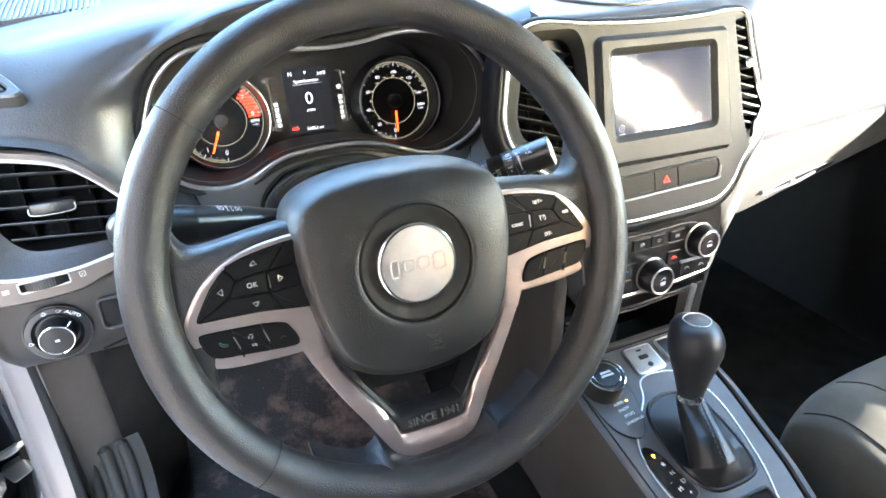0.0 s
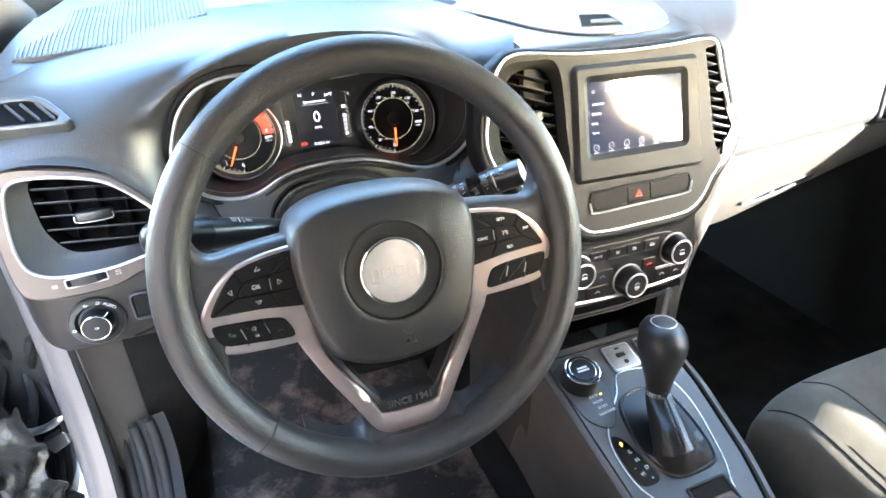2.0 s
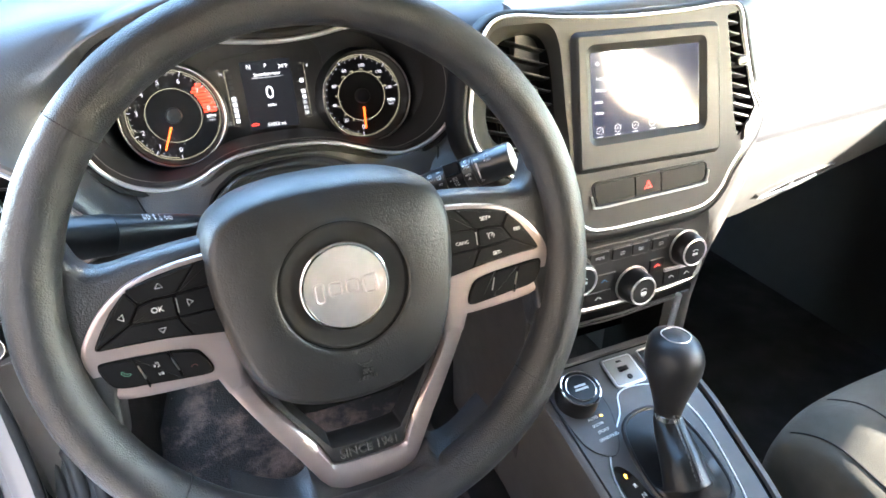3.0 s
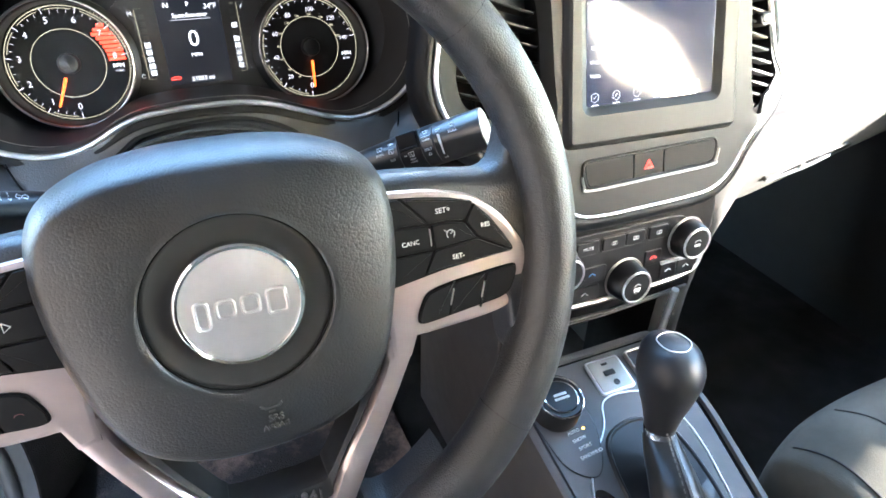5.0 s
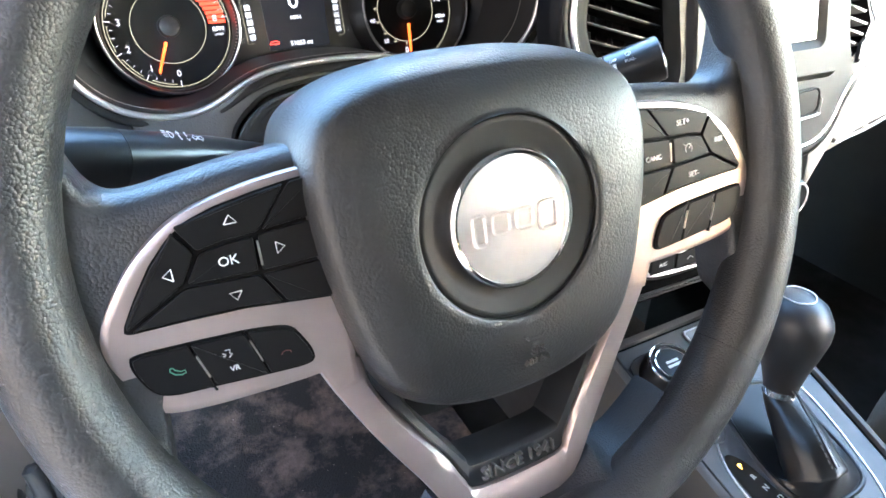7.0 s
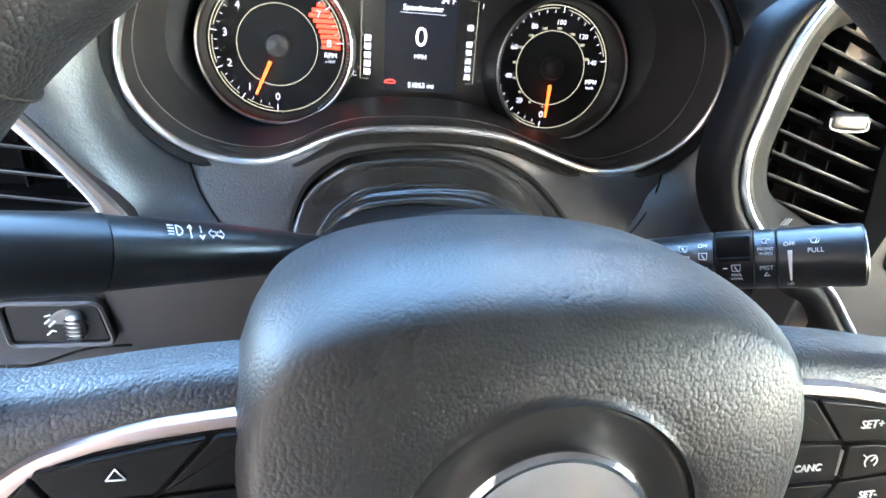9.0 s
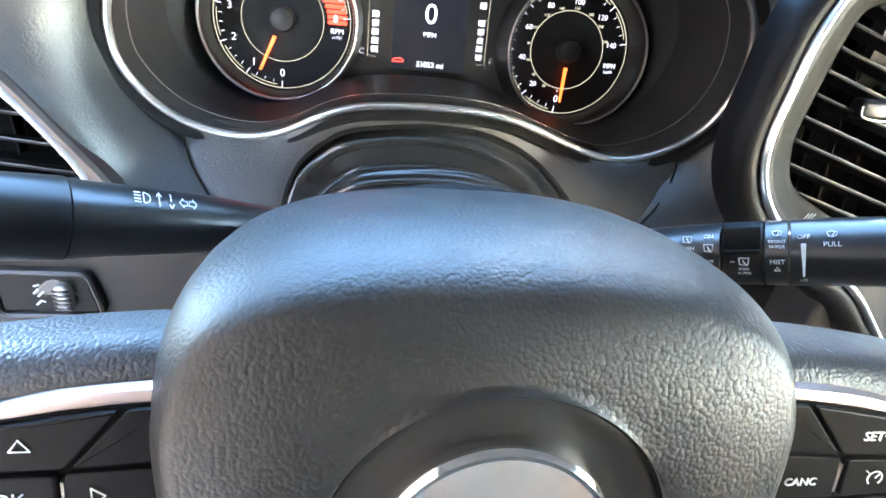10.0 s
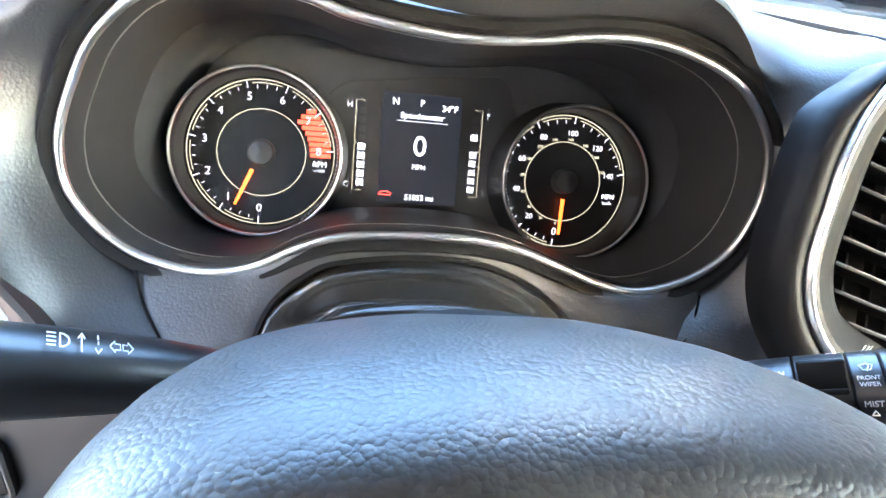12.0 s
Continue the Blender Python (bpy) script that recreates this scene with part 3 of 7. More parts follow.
    part("hub_back", slab(rounded([(-0.048, -0.104), (0.048, -0.104), (0.062, 0.050), (-0.062, 0.050)], 0.02), -0.075, -0.046, 0.006), SEAL, w, "dark hub behind the spokes", m=MW)
    part("hub_shell", slab(smooth([(-0.050, 0.020), (-0.046, 0.050), (-0.034, 0.0610), (0.0, 0.0670), (0.034, 0.0610), (0.046, 0.050), (0.050, 0.020), (0.0, 0.010)], 5), -0.088, -0.056, 0.006), SEAL, w, "matte black rear cover of the hub", m=MW)
    return w


steering_wheel()


# ---- steering column and stalks ----
BOOTGLOSS = mat("gaiter_vinyl", (0.022, 0.022, 0.0212), 0.21, spec=0.9, grain=("noise", 90, 0.0015, 0.12), mottle=(40, 0.15))


def column():
    c = thing("steering_column", (0.0, 0.2, 0.98), "dark grey plastic steering column shroud with a pleated gaiter", "steering column")
    o = smooth([(0.0, 0.046), (0.034, 0.043), (0.056, 0.030), (0.064, 0.000), (0.058, -0.035), (0.030, -0.055), (-0.030, -0.055), (-0.058, -0.035), (-0.064, 0.0), (-0.056, 0.030), (-0.034, 0.043)], 4)
    bm = bmesh.new()
    rings(bm, [[(p.x * s, p.y * s + dy, h) for p in o] for s, h, dy in ((0.90, -0.070, 0.0), (1.0, -0.078, 0.0), (1.0, -0.15, -0.002), (0.98, -0.20, -0.005))], cap0=True, cap1=True)
    part("shroud", bm, SEAL, c, "matte black shroud", m=MW)
    # soft glossy cover that closes the gap to the cluster
    mouth = smooth([(-0.079, 0.2140, 0.970), (-0.076, 0.2246, 0.992), (-0.0737, 0.2294, 1.002), (-0.0705, 0.2379, 1.013), (-0.0644, 0.2466, 1.0231), (-0.0529, 0.2515, 1.0324), (-0.0371, 0.2526, 1.0415), (-0.0005, 0.2528, 1.0468),
                    (0.035, 0.2528, 1.0462), (0.0602, 0.2524, 1.0387), (0.0786, 0.2500, 1.0286), (0.0925, 0.2423, 1.0177), (0.1027, 0.2322, 1.006), (0.1055, 0.2265, 0.996), (0.108, 0.2150, 0.970)], 6, False)
    mid = Vector((0.012, 0.0, 0.975))
    n = len(mouth) - 1
    ring = lambda k, dy, drop: [Vector((mid.x + (p.x - mid.x) * k, p.y + dy, mid.z + (p.z - mid.z) * k - drop)) for p in mouth]
    bm = bmesh.new()
    rings(bm, [ring(1.0, 0.006, 0), ring(0.995, -0.0005, 0), ring(0.975, -0.002, 0), ring(0.955, 0.001, 0), ring(0.945, 0.012, 0)], closed=False)
    part("gaiter_roll", bm, SEAL, c, "rounded black edge of the gaiter")
    rows = []
    for k in range(41):
        u = k / 40
        row = []
        for i, p in enumerate(ring(0.950 - 0.235 * u, 0.010 - 0.060 * u, 0.004 * u)):
            a = i / n
            run = u + 0.22 * (a - 0.5) ** 2 * (1 if a < 0.5 else -0.5)
            env = math.sin(math.pi * min(1.0, 0.06 + u * 1.1)) ** 0.7
            fold = 0.0052 * math.sin(13.5 * run + 1.3 * a + 3.9) + 0.0030 * math.sin(29.0 * run - 5.0 * a + 1.0) + 0.0030 * noise.noise(Vector((4.0 * a, 7.0 * run, 2.3)))
            side = Vector((p.x - mid.x, 0, p.z - mid.z)).normalized()
            row.append(p + (side + Vector((0, -0.35, 0))) * fold * env)
        rows.append(row)
    bm = bmesh.new()
    rings(bm, rows, closed=False)
    part("gaiter", bm, BOOTGLOSS, c, "creased glossy black soft gaiter", sharp=80)
    return c


column()


def left_stalk():
    s = thing("turn_signal_stalk", (-0.11, 0.132, 1.03), "black turn signal stalk with white printed symbols", "stalk")
    pts = [(-0.048, 0.1770, 1.0220), (-0.073, 0.1628, 1.0325), (-0.098, 0.1485, 1.0430), (-0.1360, 0.1262, 1.0580)]
    part("lever", tube(smooth(pts, 5, False), [0.0075 + 0.0073 * (i / 15) for i in range(16)], n=24), STALK, s)
    pts = [(-0.1365, 0.1259, 1.0582), (-0.153, 0.1163, 1.0645), (-0.172, 0.1055, 1.0710), (-0.185, 0.0985, 1.0745)]
    part("end_cap", tube(smooth(pts, 5, False), [0.0152] * 10 + [0.0150, 0.0146, 0.0140, 0.012, 0.009, 0.004], n=24), BLACK, s)
    along, facing = Vector((0.775, 0.475, -0.415)).normalized(), Vector((0.0, -0.46, 0.89))
    facing = (facing - along * facing.dot(along)).normalized()
    mk = frame_at(Vector((-0.1052, 0.1388, 1.0566)) + facing * 0.0032, along, facing.cross(along)) @ Matrix.Diagonal((0.76, 1.05, 0.76, 1))
    z = 0.0012
    head = [(0.004 * math.cos(radians(d)) * 0.8, 0.0022 * math.sin(radians(d))) for d in range(-90, 91, 20)]
    strokes("symbol", [head + [head[0]]] + [[(-0.0045, y), (-0.0015, y)] for y in (-0.002, -0.0007, 0.0007, 0.002)], 0.0003, at(mk, -0.0120, 0.0, z), WHITE, s)
    strokes("symbol", [[(0, -0.003), (0, 0.003)], [(-0.0012, 0.0014), (0, 0.003), (0.0012, 0.0014)]], 0.0003, at(mk, -0.0045, 0.0, z), WHITE, s)
    strokes("symbol", [[(0, 0.003), (0, 0.0016)], [(0, 0.001), (0, 0.0)], [(-0.0012, -0.0014), (0, -0.003), (0.0012, -0.0014)]], 0.0003, at(mk, 0.0015, 0.0, z), WHITE, s)
    arrow = [(-0.004, 0), (-0.002, 0.002), (-0.002, 0.001), (0, 0.001), (0, -0.001), (-0.002, -0.001), (-0.002, -0.002), (-0.004, 0)]
    strokes("symbol", [arrow, [(-x + 0.001, y) for x, y in arrow]], 0.00025, at(mk, 0.0098, 0.0, z), WHITE, s)


def right_stalk():
    s = thing("wiper_stalk", (0.14, 0.11, 1.03), "black wiper stalk with ring switches and white printed writing", "stalk")
    m = frame_at((0.0861, 0.1564, 1.0283), (0.773, -0.488, 0.406), (0, 0.470, 0.883)) @ Matrix.Scale(0.835, 4)   # x along the stalk, y up, z to the driver
    run = lambda x0, x1, r0, r1: tube([(x0, 0, 0), (x0 + 0.0005, 0, 0), (x1 - 0.0005, 0, 0), (x1, 0, 0)], [r0 - 0.0005, r0, r1, r1 - 0.0005], n=32)
    part("lever", run(-0.045, 0.0655, 0.0110, 0.0161), STALK, s, m=m, sharp=20)
    part("ring_switch", run(0.0660, 0.0845, 0.0162, 0.0163), BLACK, s, "ring switch with a raised slider", m=m, sharp=20)
    part("slider", box(0.0668, 0.0838, 0.0015, 0.0145, 0.006, 0.0172, 0.0012), KEY, s, "raised black slider", m=m)
    part("slider_edge", box(0.0672, 0.0834, 0.0008, 0.0032, 0.0140, 0.0180, 0.0006), KEY, s, m=m)
    part("collar", run(0.0850, 0.0955, 0.0163, 0.0164), STALK, s, m=m, sharp=20)
    part("end_knob", run(0.0960, 0.1345, 0.0165, 0.0164), STALK, s, m=m, sharp=20)
    part("end_cap", run(0.1345, 0.1357, 0.0160, 0.0145), GREYMET, s, "satin grey end cap", m=m, sharp=20)

    def spot(x, y):
        a = math.asin(y / 0.0167)
        return m @ Matrix.Translation((x, 0.0168 * math.sin(a), 0.0168 * math.cos(a))) @ Matrix.Rotation(-a, 4, 'X')
    for body, x, y, size in (("OFF", 0.1015, 0.0086, 0.0036), ("PULL", 0.1130, 0.0050, 0.0038), ("LO", 0.1015, -0.0125, 0.0030), ("FRONT", 0.0905, 0.0066, 0.0027), ("WIPER", 0.0905, 0.0042, 0.0027),
                             ("MIST", 0.0905, -0.0032, 0.0036), ("ON", 0.0600, 0.0098, 0.0034), ("OFF", 0.0600, -0.0028, 0.0032), ("PUSH", 0.0500, 0.0040, 0.0032), ("REAR", 0.0760, -0.0066, 0.0024), ("WIPER", 0.0760, -0.0088, 0.0024)):
        lettering("stalk_writing", body, spot(x, y), size * 0.88, WHITE, s, depth=0.0001)
    bm = slab([(-0.0004, -0.008), (0.0004, -0.008), (0.0011, 0.008), (-0.0011, 0.008)], 0, 0.0006)
    part("slide_mark", bm, WHITE, s, m=spot(0.1015, -0.0022))
    strokes("symbol", [[(-0.0012, -0.001), (0.0012, -0.001), (0, 0.001), (-0.0012, -0.001)]], 0.0003, spot(0.0905, -0.0066), WHITE, s)
    wash = [[(-0.0022, 0.001), (0, 0.0017), (0.0022, 0.001), (0.0013, -0.0012), (-0.0013, -0.0012), (-0.0022, 0.001)], [(0, -0.0016), (0.0009, 0.0008)]]
    square = [[(-0.0022, 0.0018), (0.0022, 0.0018), (0.0018, -0.0016), (-0.0018, -0.0016), (-0.0022, 0.0018)], [(0.0012, -0.0022), (-0.0006, 0.0008)]]
    for sign, x, y in ((wash, 0.0905, 0.0105), (wash, 0.1130, 0.0096), (square, 0.0600, 0.0042), (square, 0.0500, 0.0086), (square, 0.0760, -0.0028)):
        strokes("symbol", sign, 0.00025, spot(x, y), WHITE, s)
    strokes("symbol", [[(-0.001, 0), (0.001, 0)]], 0.0003, spot(0.0708, -0.0028), WHITE, s)


left_stalk()
right_stalk()


# ---- instrument cluster ----
def cluster():
    c = thing("instrument_cluster", (0.016, 0.33, 1.02), "black instrument cluster with two round gauges and silver surround", "gauge cluster")
    yb = 0.256
    MB = frame_at((0, yb, 0), (1, 0, 0), (0, 0, 1))     # local x, z of the car; depth towards the driver
    outline = [(-0.052, 1.163), (-0.034, 1.158), (0.000, 1.154), (0.026, 1.1535), (0.055, 1.156), (0.079, 1.160), (0.108, 1.161), (0.136, 1.156), (0.161, 1.145), (0.181, 1.125),
               (0.189, 1.105), (0.190, 1.083), (0.182, 1.059), (0.163, 1.041), (0.134, 1.031), (0.110, 1.034), (0.085, 1.043), (0.061, 1.0515), (0.039, 1.0555), (0.016, 1.0565),
               (-0.008, 1.0560), (-0.033, 1.0535), (-0.052, 1.047), (-0.071, 1.037), (-0.089, 1.032), (-0.109, 1.033), (-0.129, 1.040), (-0.144, 1.052), (-0.1545, 1.068),
               (-0.1570, 1.083), (-0.1555, 1.098), (-0.149, 1.117), (-0.139, 1.137), (-0.121, 1.155), (-0.099, 1.1635), (-0.074, 1.166)]
    o = smooth(outline, 4)
    path = [MB @ Vector((*p, 0)) for p in o]
    part("surround", tube(path, 0.0022, closed=True, n=10, up=(0, 1, 0)), CHROME_SATIN, c, "bright silver bead around the cluster")
    # outer soft lip and the tunnel back to the face
    bm = bmesh.new()
    brow = lambda d, e: [a.lerp(b, min(1.0, max(0.0, (a.y - 1.135) / 0.02))) for a, b in zip(offset(o, -d), offset(o, -e))]
    rings(bm, [[(*p, -0.006) for p in brow(0.0084, 0.0100)], [(*p, 0.0020) for p in brow(0.0080, 0.0096)], [(*p, 0.0036) for p in brow(0.0066, 0.0080)], [(*p, 0.0030) for p in offset(o, -0.0046)], [(*p, -0.001) for p in offset(o, -0.0018)]])
    part("lip", bm, SEAL, c, "soft black rubber roll outside the bead", m=MB)
    bm = bmesh.new()
    ctr = Vector((0.016, 1.085))
    sc = lambda s, k, d=0.0: [((p.x - ctr.x) * s + ctr.x, (p.y - ctr.y) * k + ctr.y + d) for p in o]
    rings(bm, [[(*p, -0.001) for p in o], [(*p, -0.006) for p in offset(o, 0.0020)], [(*p, -0.024) for p in sc(0.992, 0.990, -0.0025)], [(*p, -0.055) for p in sc(0.974, 0.972, -0.0068)], [(*p, -0.076) for p in sc(0.957, 0.955, -0.0105)]])
    part("tunnel", bm, TUNNEL, c, "smooth satin black tunnel wall", m=MB)
    bm = bmesh.new()
    rear = sc(0.958, 0.956, -0.0105)
    bowl = lambda kx, ky, drop: [((x - ctr.x) * kx + ctr.x, (z - ctr.y) * ky + ctr.y if z > ctr.y else z - drop) for x, z in rear]
    rings(bm, [[(*p, -0.0755) for p in rear], [(*p, -0.079) for p in bowl(0.985, 0.98, 0.002)], [(*p, -0.090) for p in bowl(0.94, 0.91, 0.007)], [(*p, -0.116) for p in bowl(0.88, 0.84, 0.016)]])
    part("inner_bowl", bm, FACE, c, "matte blue-black bowl round the gauges", m=MB)
    part("fine_line", tube([MB @ Vector((*p, -0.0235)) for p in sc(0.9905, 0.988, -0.0025)], 0.0004, closed=True, n=5, up=(0, 1, 0)), GREYMET, c)
    tilt = radians(14)
    ey = (0, math.sin(tilt), math.cos(tilt))
    MF = frame_at((0.016, 0.365, 1.070), (1, 0, 0), ey)
    part("face_panel", slab(rounded(rect(0.36, 0.15, 0, 0.005), 0.03), -0.01, 0.0, 0.0), FACE, c, "gloss black face panel", m=MF)

    middle = rounded([(-0.060, -0.044), (0.066, -0.044), (0.064, 0.040), (0.056, 0.061), (0.0, 0.0540), (-0.052, 0.0470), (-0.066, 0.030)], 0.010)
    part("middle_panel", slab(middle, 0.0, 0.0010, 0.0004), DARK, c, "dark grey panel behind the display", m=MF)

    def gauge(x, z0, a0, step, count, nums, minor, sub=None):
        g = frame_at((x, 0.362, z0), (1, 0, 0), ey)
        ring = part("gauge_ring", lathe([(0.0470, 0.000), (0.0474, 0.020), (0.0480, 0.0255), (0.0492, 0.0268), (0.0506, 0.0262), (0.0514, 0.020), (0.0540, 0.0)], 72), DARK, c, "black gauge tube", m=g)
        part("bead", tube([(*p, 0.0264) for p in circle(0.0494, 72)], 0.0010, closed=True, n=8), BEADGREY, ring, "satin silver bead", m=g)
        for d in range(0, 360, 3):
            if math.cos(radians(d)) * (-1 if sub else 1) > 0.55:
                v = Vector((math.cos(radians(d)), math.sin(radians(d)), 0))
                part("knurl", box(-0.0008, 0.0008, -0.0005, 0.0005, -0.0005, 0.0005), GREYMET, ring, m=g @ Matrix.Translation(v * 0.0477 + Vector((0, 0, 0.0240))) @ Matrix.Rotation(radians(d), 4, 'Z'))
        part("dial", lathe([(0.0488, -0.002), (0.0488, 0.0), (0.0, 0.0)], 64), FACE, c, "black dial", m=g)
        z = 0.0006
        arc = lambda r, d0, d1, n=40: [(r * math.cos(radians(d0 + (d1 - d0) * i / n)), r * math.sin(radians(d0 + (d1 - d0) * i / n)), z) for i in range(n + 1)]
        end = a0 + step * count
        bm = bmesh.new()
        tube(arc(0.0452, a0, end, 70), 0.00034, n=5, bm=bm)
        for k in range(count):
            tube(arc(0.0432, a0 + step * (k + 0.13), a0 + step * (k + 0.87), 10), 0.00028, n=5, bm=bm)
        part("scale_line", bm, LITYEL, c, m=g)
        part("inner_circle", tube([(*p, z) for p in circle(0.0272, 64)], 0.00026, closed=True, n=5), LITYEL, c, m=g)
        part("inner_circle", tube([(*p, z) for p in circle(0.0452, 64)], 0.00026, closed=True, n=5), LITYEL, c, m=g)
        bm = bmesh.new()
        for k in range(count + 1):
            d = a0 + step * k
            v = Vector((math.cos(radians(d)), math.sin(radians(d)), 0))
            tube([v * 0.0405 + Vector((0, 0, z)), v * 0.0448 + Vector((0, 0, z))], 0.00034, n=5, bm=bm)
        for k in range(count * minor):
            if k % minor:
                d = a0 + step * k / minor
                v = Vector((math.cos(radians(d)), math.sin(radians(d)), 0))
                tube([v * 0.0398 + Vector((0, 0, z)), v * 0.0420 + Vector((0, 0, z))], 0.00022, n=5, bm=bm)
        part("scale_print", bm, LITMID, c, m=g, kind="stuff")
        for k, s in enumerate(nums):
            d = radians(a0 + step * k)
            r = 0.0352 if len(s) < 2 else 0.0335
            lettering("numeral", s, at(g, r * math.cos(d), r * math.sin(d), z), 0.0070 if len(s) < 2 else 0.0052, LITMID, c, depth=0.0001)
        if sub:
            for k, s in enumerate(sub):
                d = radians(a0 + step * k * 0.6215)
                lettering("small_numeral", s, at(g, 0.0292 * math.cos(d), 0.0292 * math.sin(d), z), 0.0028, LITYEL, c)
        return g

    gt = gauge(-0.0835, 1.0684, 269.0, -33.0, 8, "0 1 2 3 4 5 6 7 8".split(), 4)
    gs = gauge(0.1182, 1.0642, 265.0, -36.4, 7, "0 20 40 60 80 100 120 140".split(), 4, "0 20 40 60 80 100 120 140 160 180 200 220".split())
    # red sector with its hatching
    for k in range(9):
        y = 0.0008 + 0.0034 * k
        x0, x1 = max(math.sqrt(0.0300 ** 2 - min(y, 0.0299) ** 2), y * 0.95), math.sqrt(0.0428 ** 2 - y * y)
        if x1 - x0 > 0.001:
            part("red_mark", slab(rect(x1 - x0, 0.0026, (x0 + x1) / 2, y), 0.0003, 0.0005), REDZONE, c, m=gt)
    lettering("unit_writing", "RPM", at(gt, 0.0362, -0.0050, 0.0006), 0.0048, LIT, c)
    lettering("unit_writing", "MPH", at(gs, 0.0345, -0.0085, 0.0006), 0.0046, LIT, c)
    lettering("unit_writing", "km/h", at(gs, 0.0340, -0.0128, 0.0006), 0.0032, LITDIM, c)
    lettering("unit_writing", "x1000", at(gt, 0.0360, -0.0090, 0.0006), 0.0028, LITDIM, c)
    for g, d in ((gt, 246.0), (gs, 268.0)):
        nd = slab([(0.0120, -0.0012), (0.0365, -0.0008), (0.0365, 0.0008), (0.0120, 0.0012)], 0.0045, 0.0060, 0.0003)
        part("needle", nd, NEEDLE, c, "glowing orange needle", m=at(g, 0, 0, 0, d))
        part("needle_cap", lathe([(0.0085, 0.0), (0.0083, 0.007), (0.0072, 0.0095), (0.003, 0.0105), (0.0, 0.0106)], 32), DARK, c, "domed dark cap", m=g)
    # middle display and the two bar gauges
    dsp = part("display", slab(rounded(rect(0.0530, 0.0720, 0.001, 0.0075), 0.001), 0.0, 0.0016, 0.0003), LCD, c, "small dark blue display", m=MF)
    T = lambda s, x, y, size, mt=LIT: lettering("display_writing", s, at(MF, x, y, 0.0019), size, mt, dsp)
    T("N", -0.0165, 0.0375, 0.0062)
    T("P", 0.001, 0.0375, 0.0058)
    T("34°F", 0.0195, 0.0352, 0.0058)
    T("Speedometer", 0.0015, 0.0290, 0.0054)
    part("display_rule", slab(rect(0.034, 0.0004, 0.0015, 0.0255), 0, 0.0003), LITDIM, dsp, m=at(MF, 0, 0, 0.0016))
    T("0", 0.001, 0.0090, 0.0190)
    T("MPH", 0.001, -0.0042, 0.0046)
    T("51053 mi", 0.0025, -0.0245, 0.0052)
    strokes("warning_sign", [[(-0.004, -0.001), (-0.003, 0.0005), (-0.001, 0.0012), (0.002, 0.0012), (0.004, 0), (0.0038, -0.001), (-0.004, -0.001)]], 0.0003, at(MF, -0.0205, -0.0225, 0.0019), LITRED, dsp)
    for sgn, lit, a, b in ((-1, 5, "H", "C"), (1, 6, "F", "E")):
        x = sgn * 0.0385
        bar = part("bar_gauge", slab(rect(0.0105, 0.062, x, 0.0075), 0.0, 0.0006), GLOSS, c, "vertical bar gauge", m=MF)
        for k in range(9):
            on = (k < lit - 1) or (sgn > 0 and k in (4, 6)) or (sgn < 0 and k == 4)
            part("bar", slab(rect(0.0046, 0.0042, x - sgn * 0.0012, -0.0165 + 0.0058 * k), 0, 0.0004), LIT if on else DIMBAR, bar, m=at(MF, 0, 0, 0.0006))
        strokes("bar_frame", [[(x - sgn * 0.002, -0.0215), (x + sgn * 0.0035, -0.0215), (x + sgn * 0.0035, 0.008), (x + sgn * 0.002, 0.009), (x + sgn * 0.0035, 0.010), (x + sgn * 0.0035, 0.0365), (x - sgn * 0.002, 0.0365)]], 0.0003, at(MF, 0, 0, 0.0008), LITYEL, bar)
        lettering("bar_writing", a, at(MF, x + sgn * 0.0075, 0.033, 0.0008), 0.0052, LIT, bar)
        lettering("bar_writing", b, at(MF, x + sgn * 0.0078, -0.0185, 0.0008), 0.0052, LIT, bar)
    # hood over the cluster
    hood = [(-0.127, 1.020), (-0.150, 1.034), (-0.164, 1.055), (-0.169, 1.085), (-0.165, 1.110), (-0.157, 1.140), (-0.143, 1.162), (-0.120, 1.177), (-0.085, 1.190), (-0.050, 1.199), (-0.010, 1.2035), (0.030, 1.2035), (0.070, 1.1995), (0.105, 1.1905), (0.132, 1.1800), (0.1560, 1.1590), (0.1785, 1.1310), (0.1925, 1.104), (0.1968, 1.076), (0.193, 1.048), (0.178, 1.030), (0.144, 1.016)]
    h = smooth(hood, 5, False)
    inn = smooth([(-0.124, 1.028), (-0.140, 1.040), (-0.155, 1.060), (-0.160, 1.085), (-0.157, 1.108), (-0.150, 1.130), (-0.138, 1.148), (-0.118, 1.163), (-0.085, 1.172), (-0.050, 1.172), (-0.010, 1.166), (0.030, 1.163), (0.070, 1.166), (0.110, 1.168), (0.138, 1.163), (0.158, 1.152), (0.176, 1.132), (0.1885, 1.105), (0.192, 1.078), (0.186, 1.054), (0.172, 1.037), (0.140, 1.0215)], 5, False)
    up = lambda p: min(1.0, max(0.0, (p.y - 1.135) / 0.03))
    rows = [[(p.x, yb + 0.008, p.y) for p in inn], [(p.x, yb - 0.002, p.y) for p in [a * 0.75 + b * 0.25 for a, b in zip(inn, h)]], [(p.x, yb - 0.009 - 0.005 * up(p) - 0.010 * max(0, (p.y - 1.16) / 0.04), p.y) for p in [a * 0.2 + b * 0.8 for a, b in zip(inn, h)]],
            [(p.x, yb - 0.0105 - 0.0015 * up(p) - 0.010 * max(0, (p.y - 1.16) / 0.04), p.y) for p in h], [(p.x + (1 - up(p)) * (-0.004 if p.x < 0.016 else 0.003), yb - 0.011 + 0.013 * up(p), p.y + 0.003 * up(p)) for p in h]]
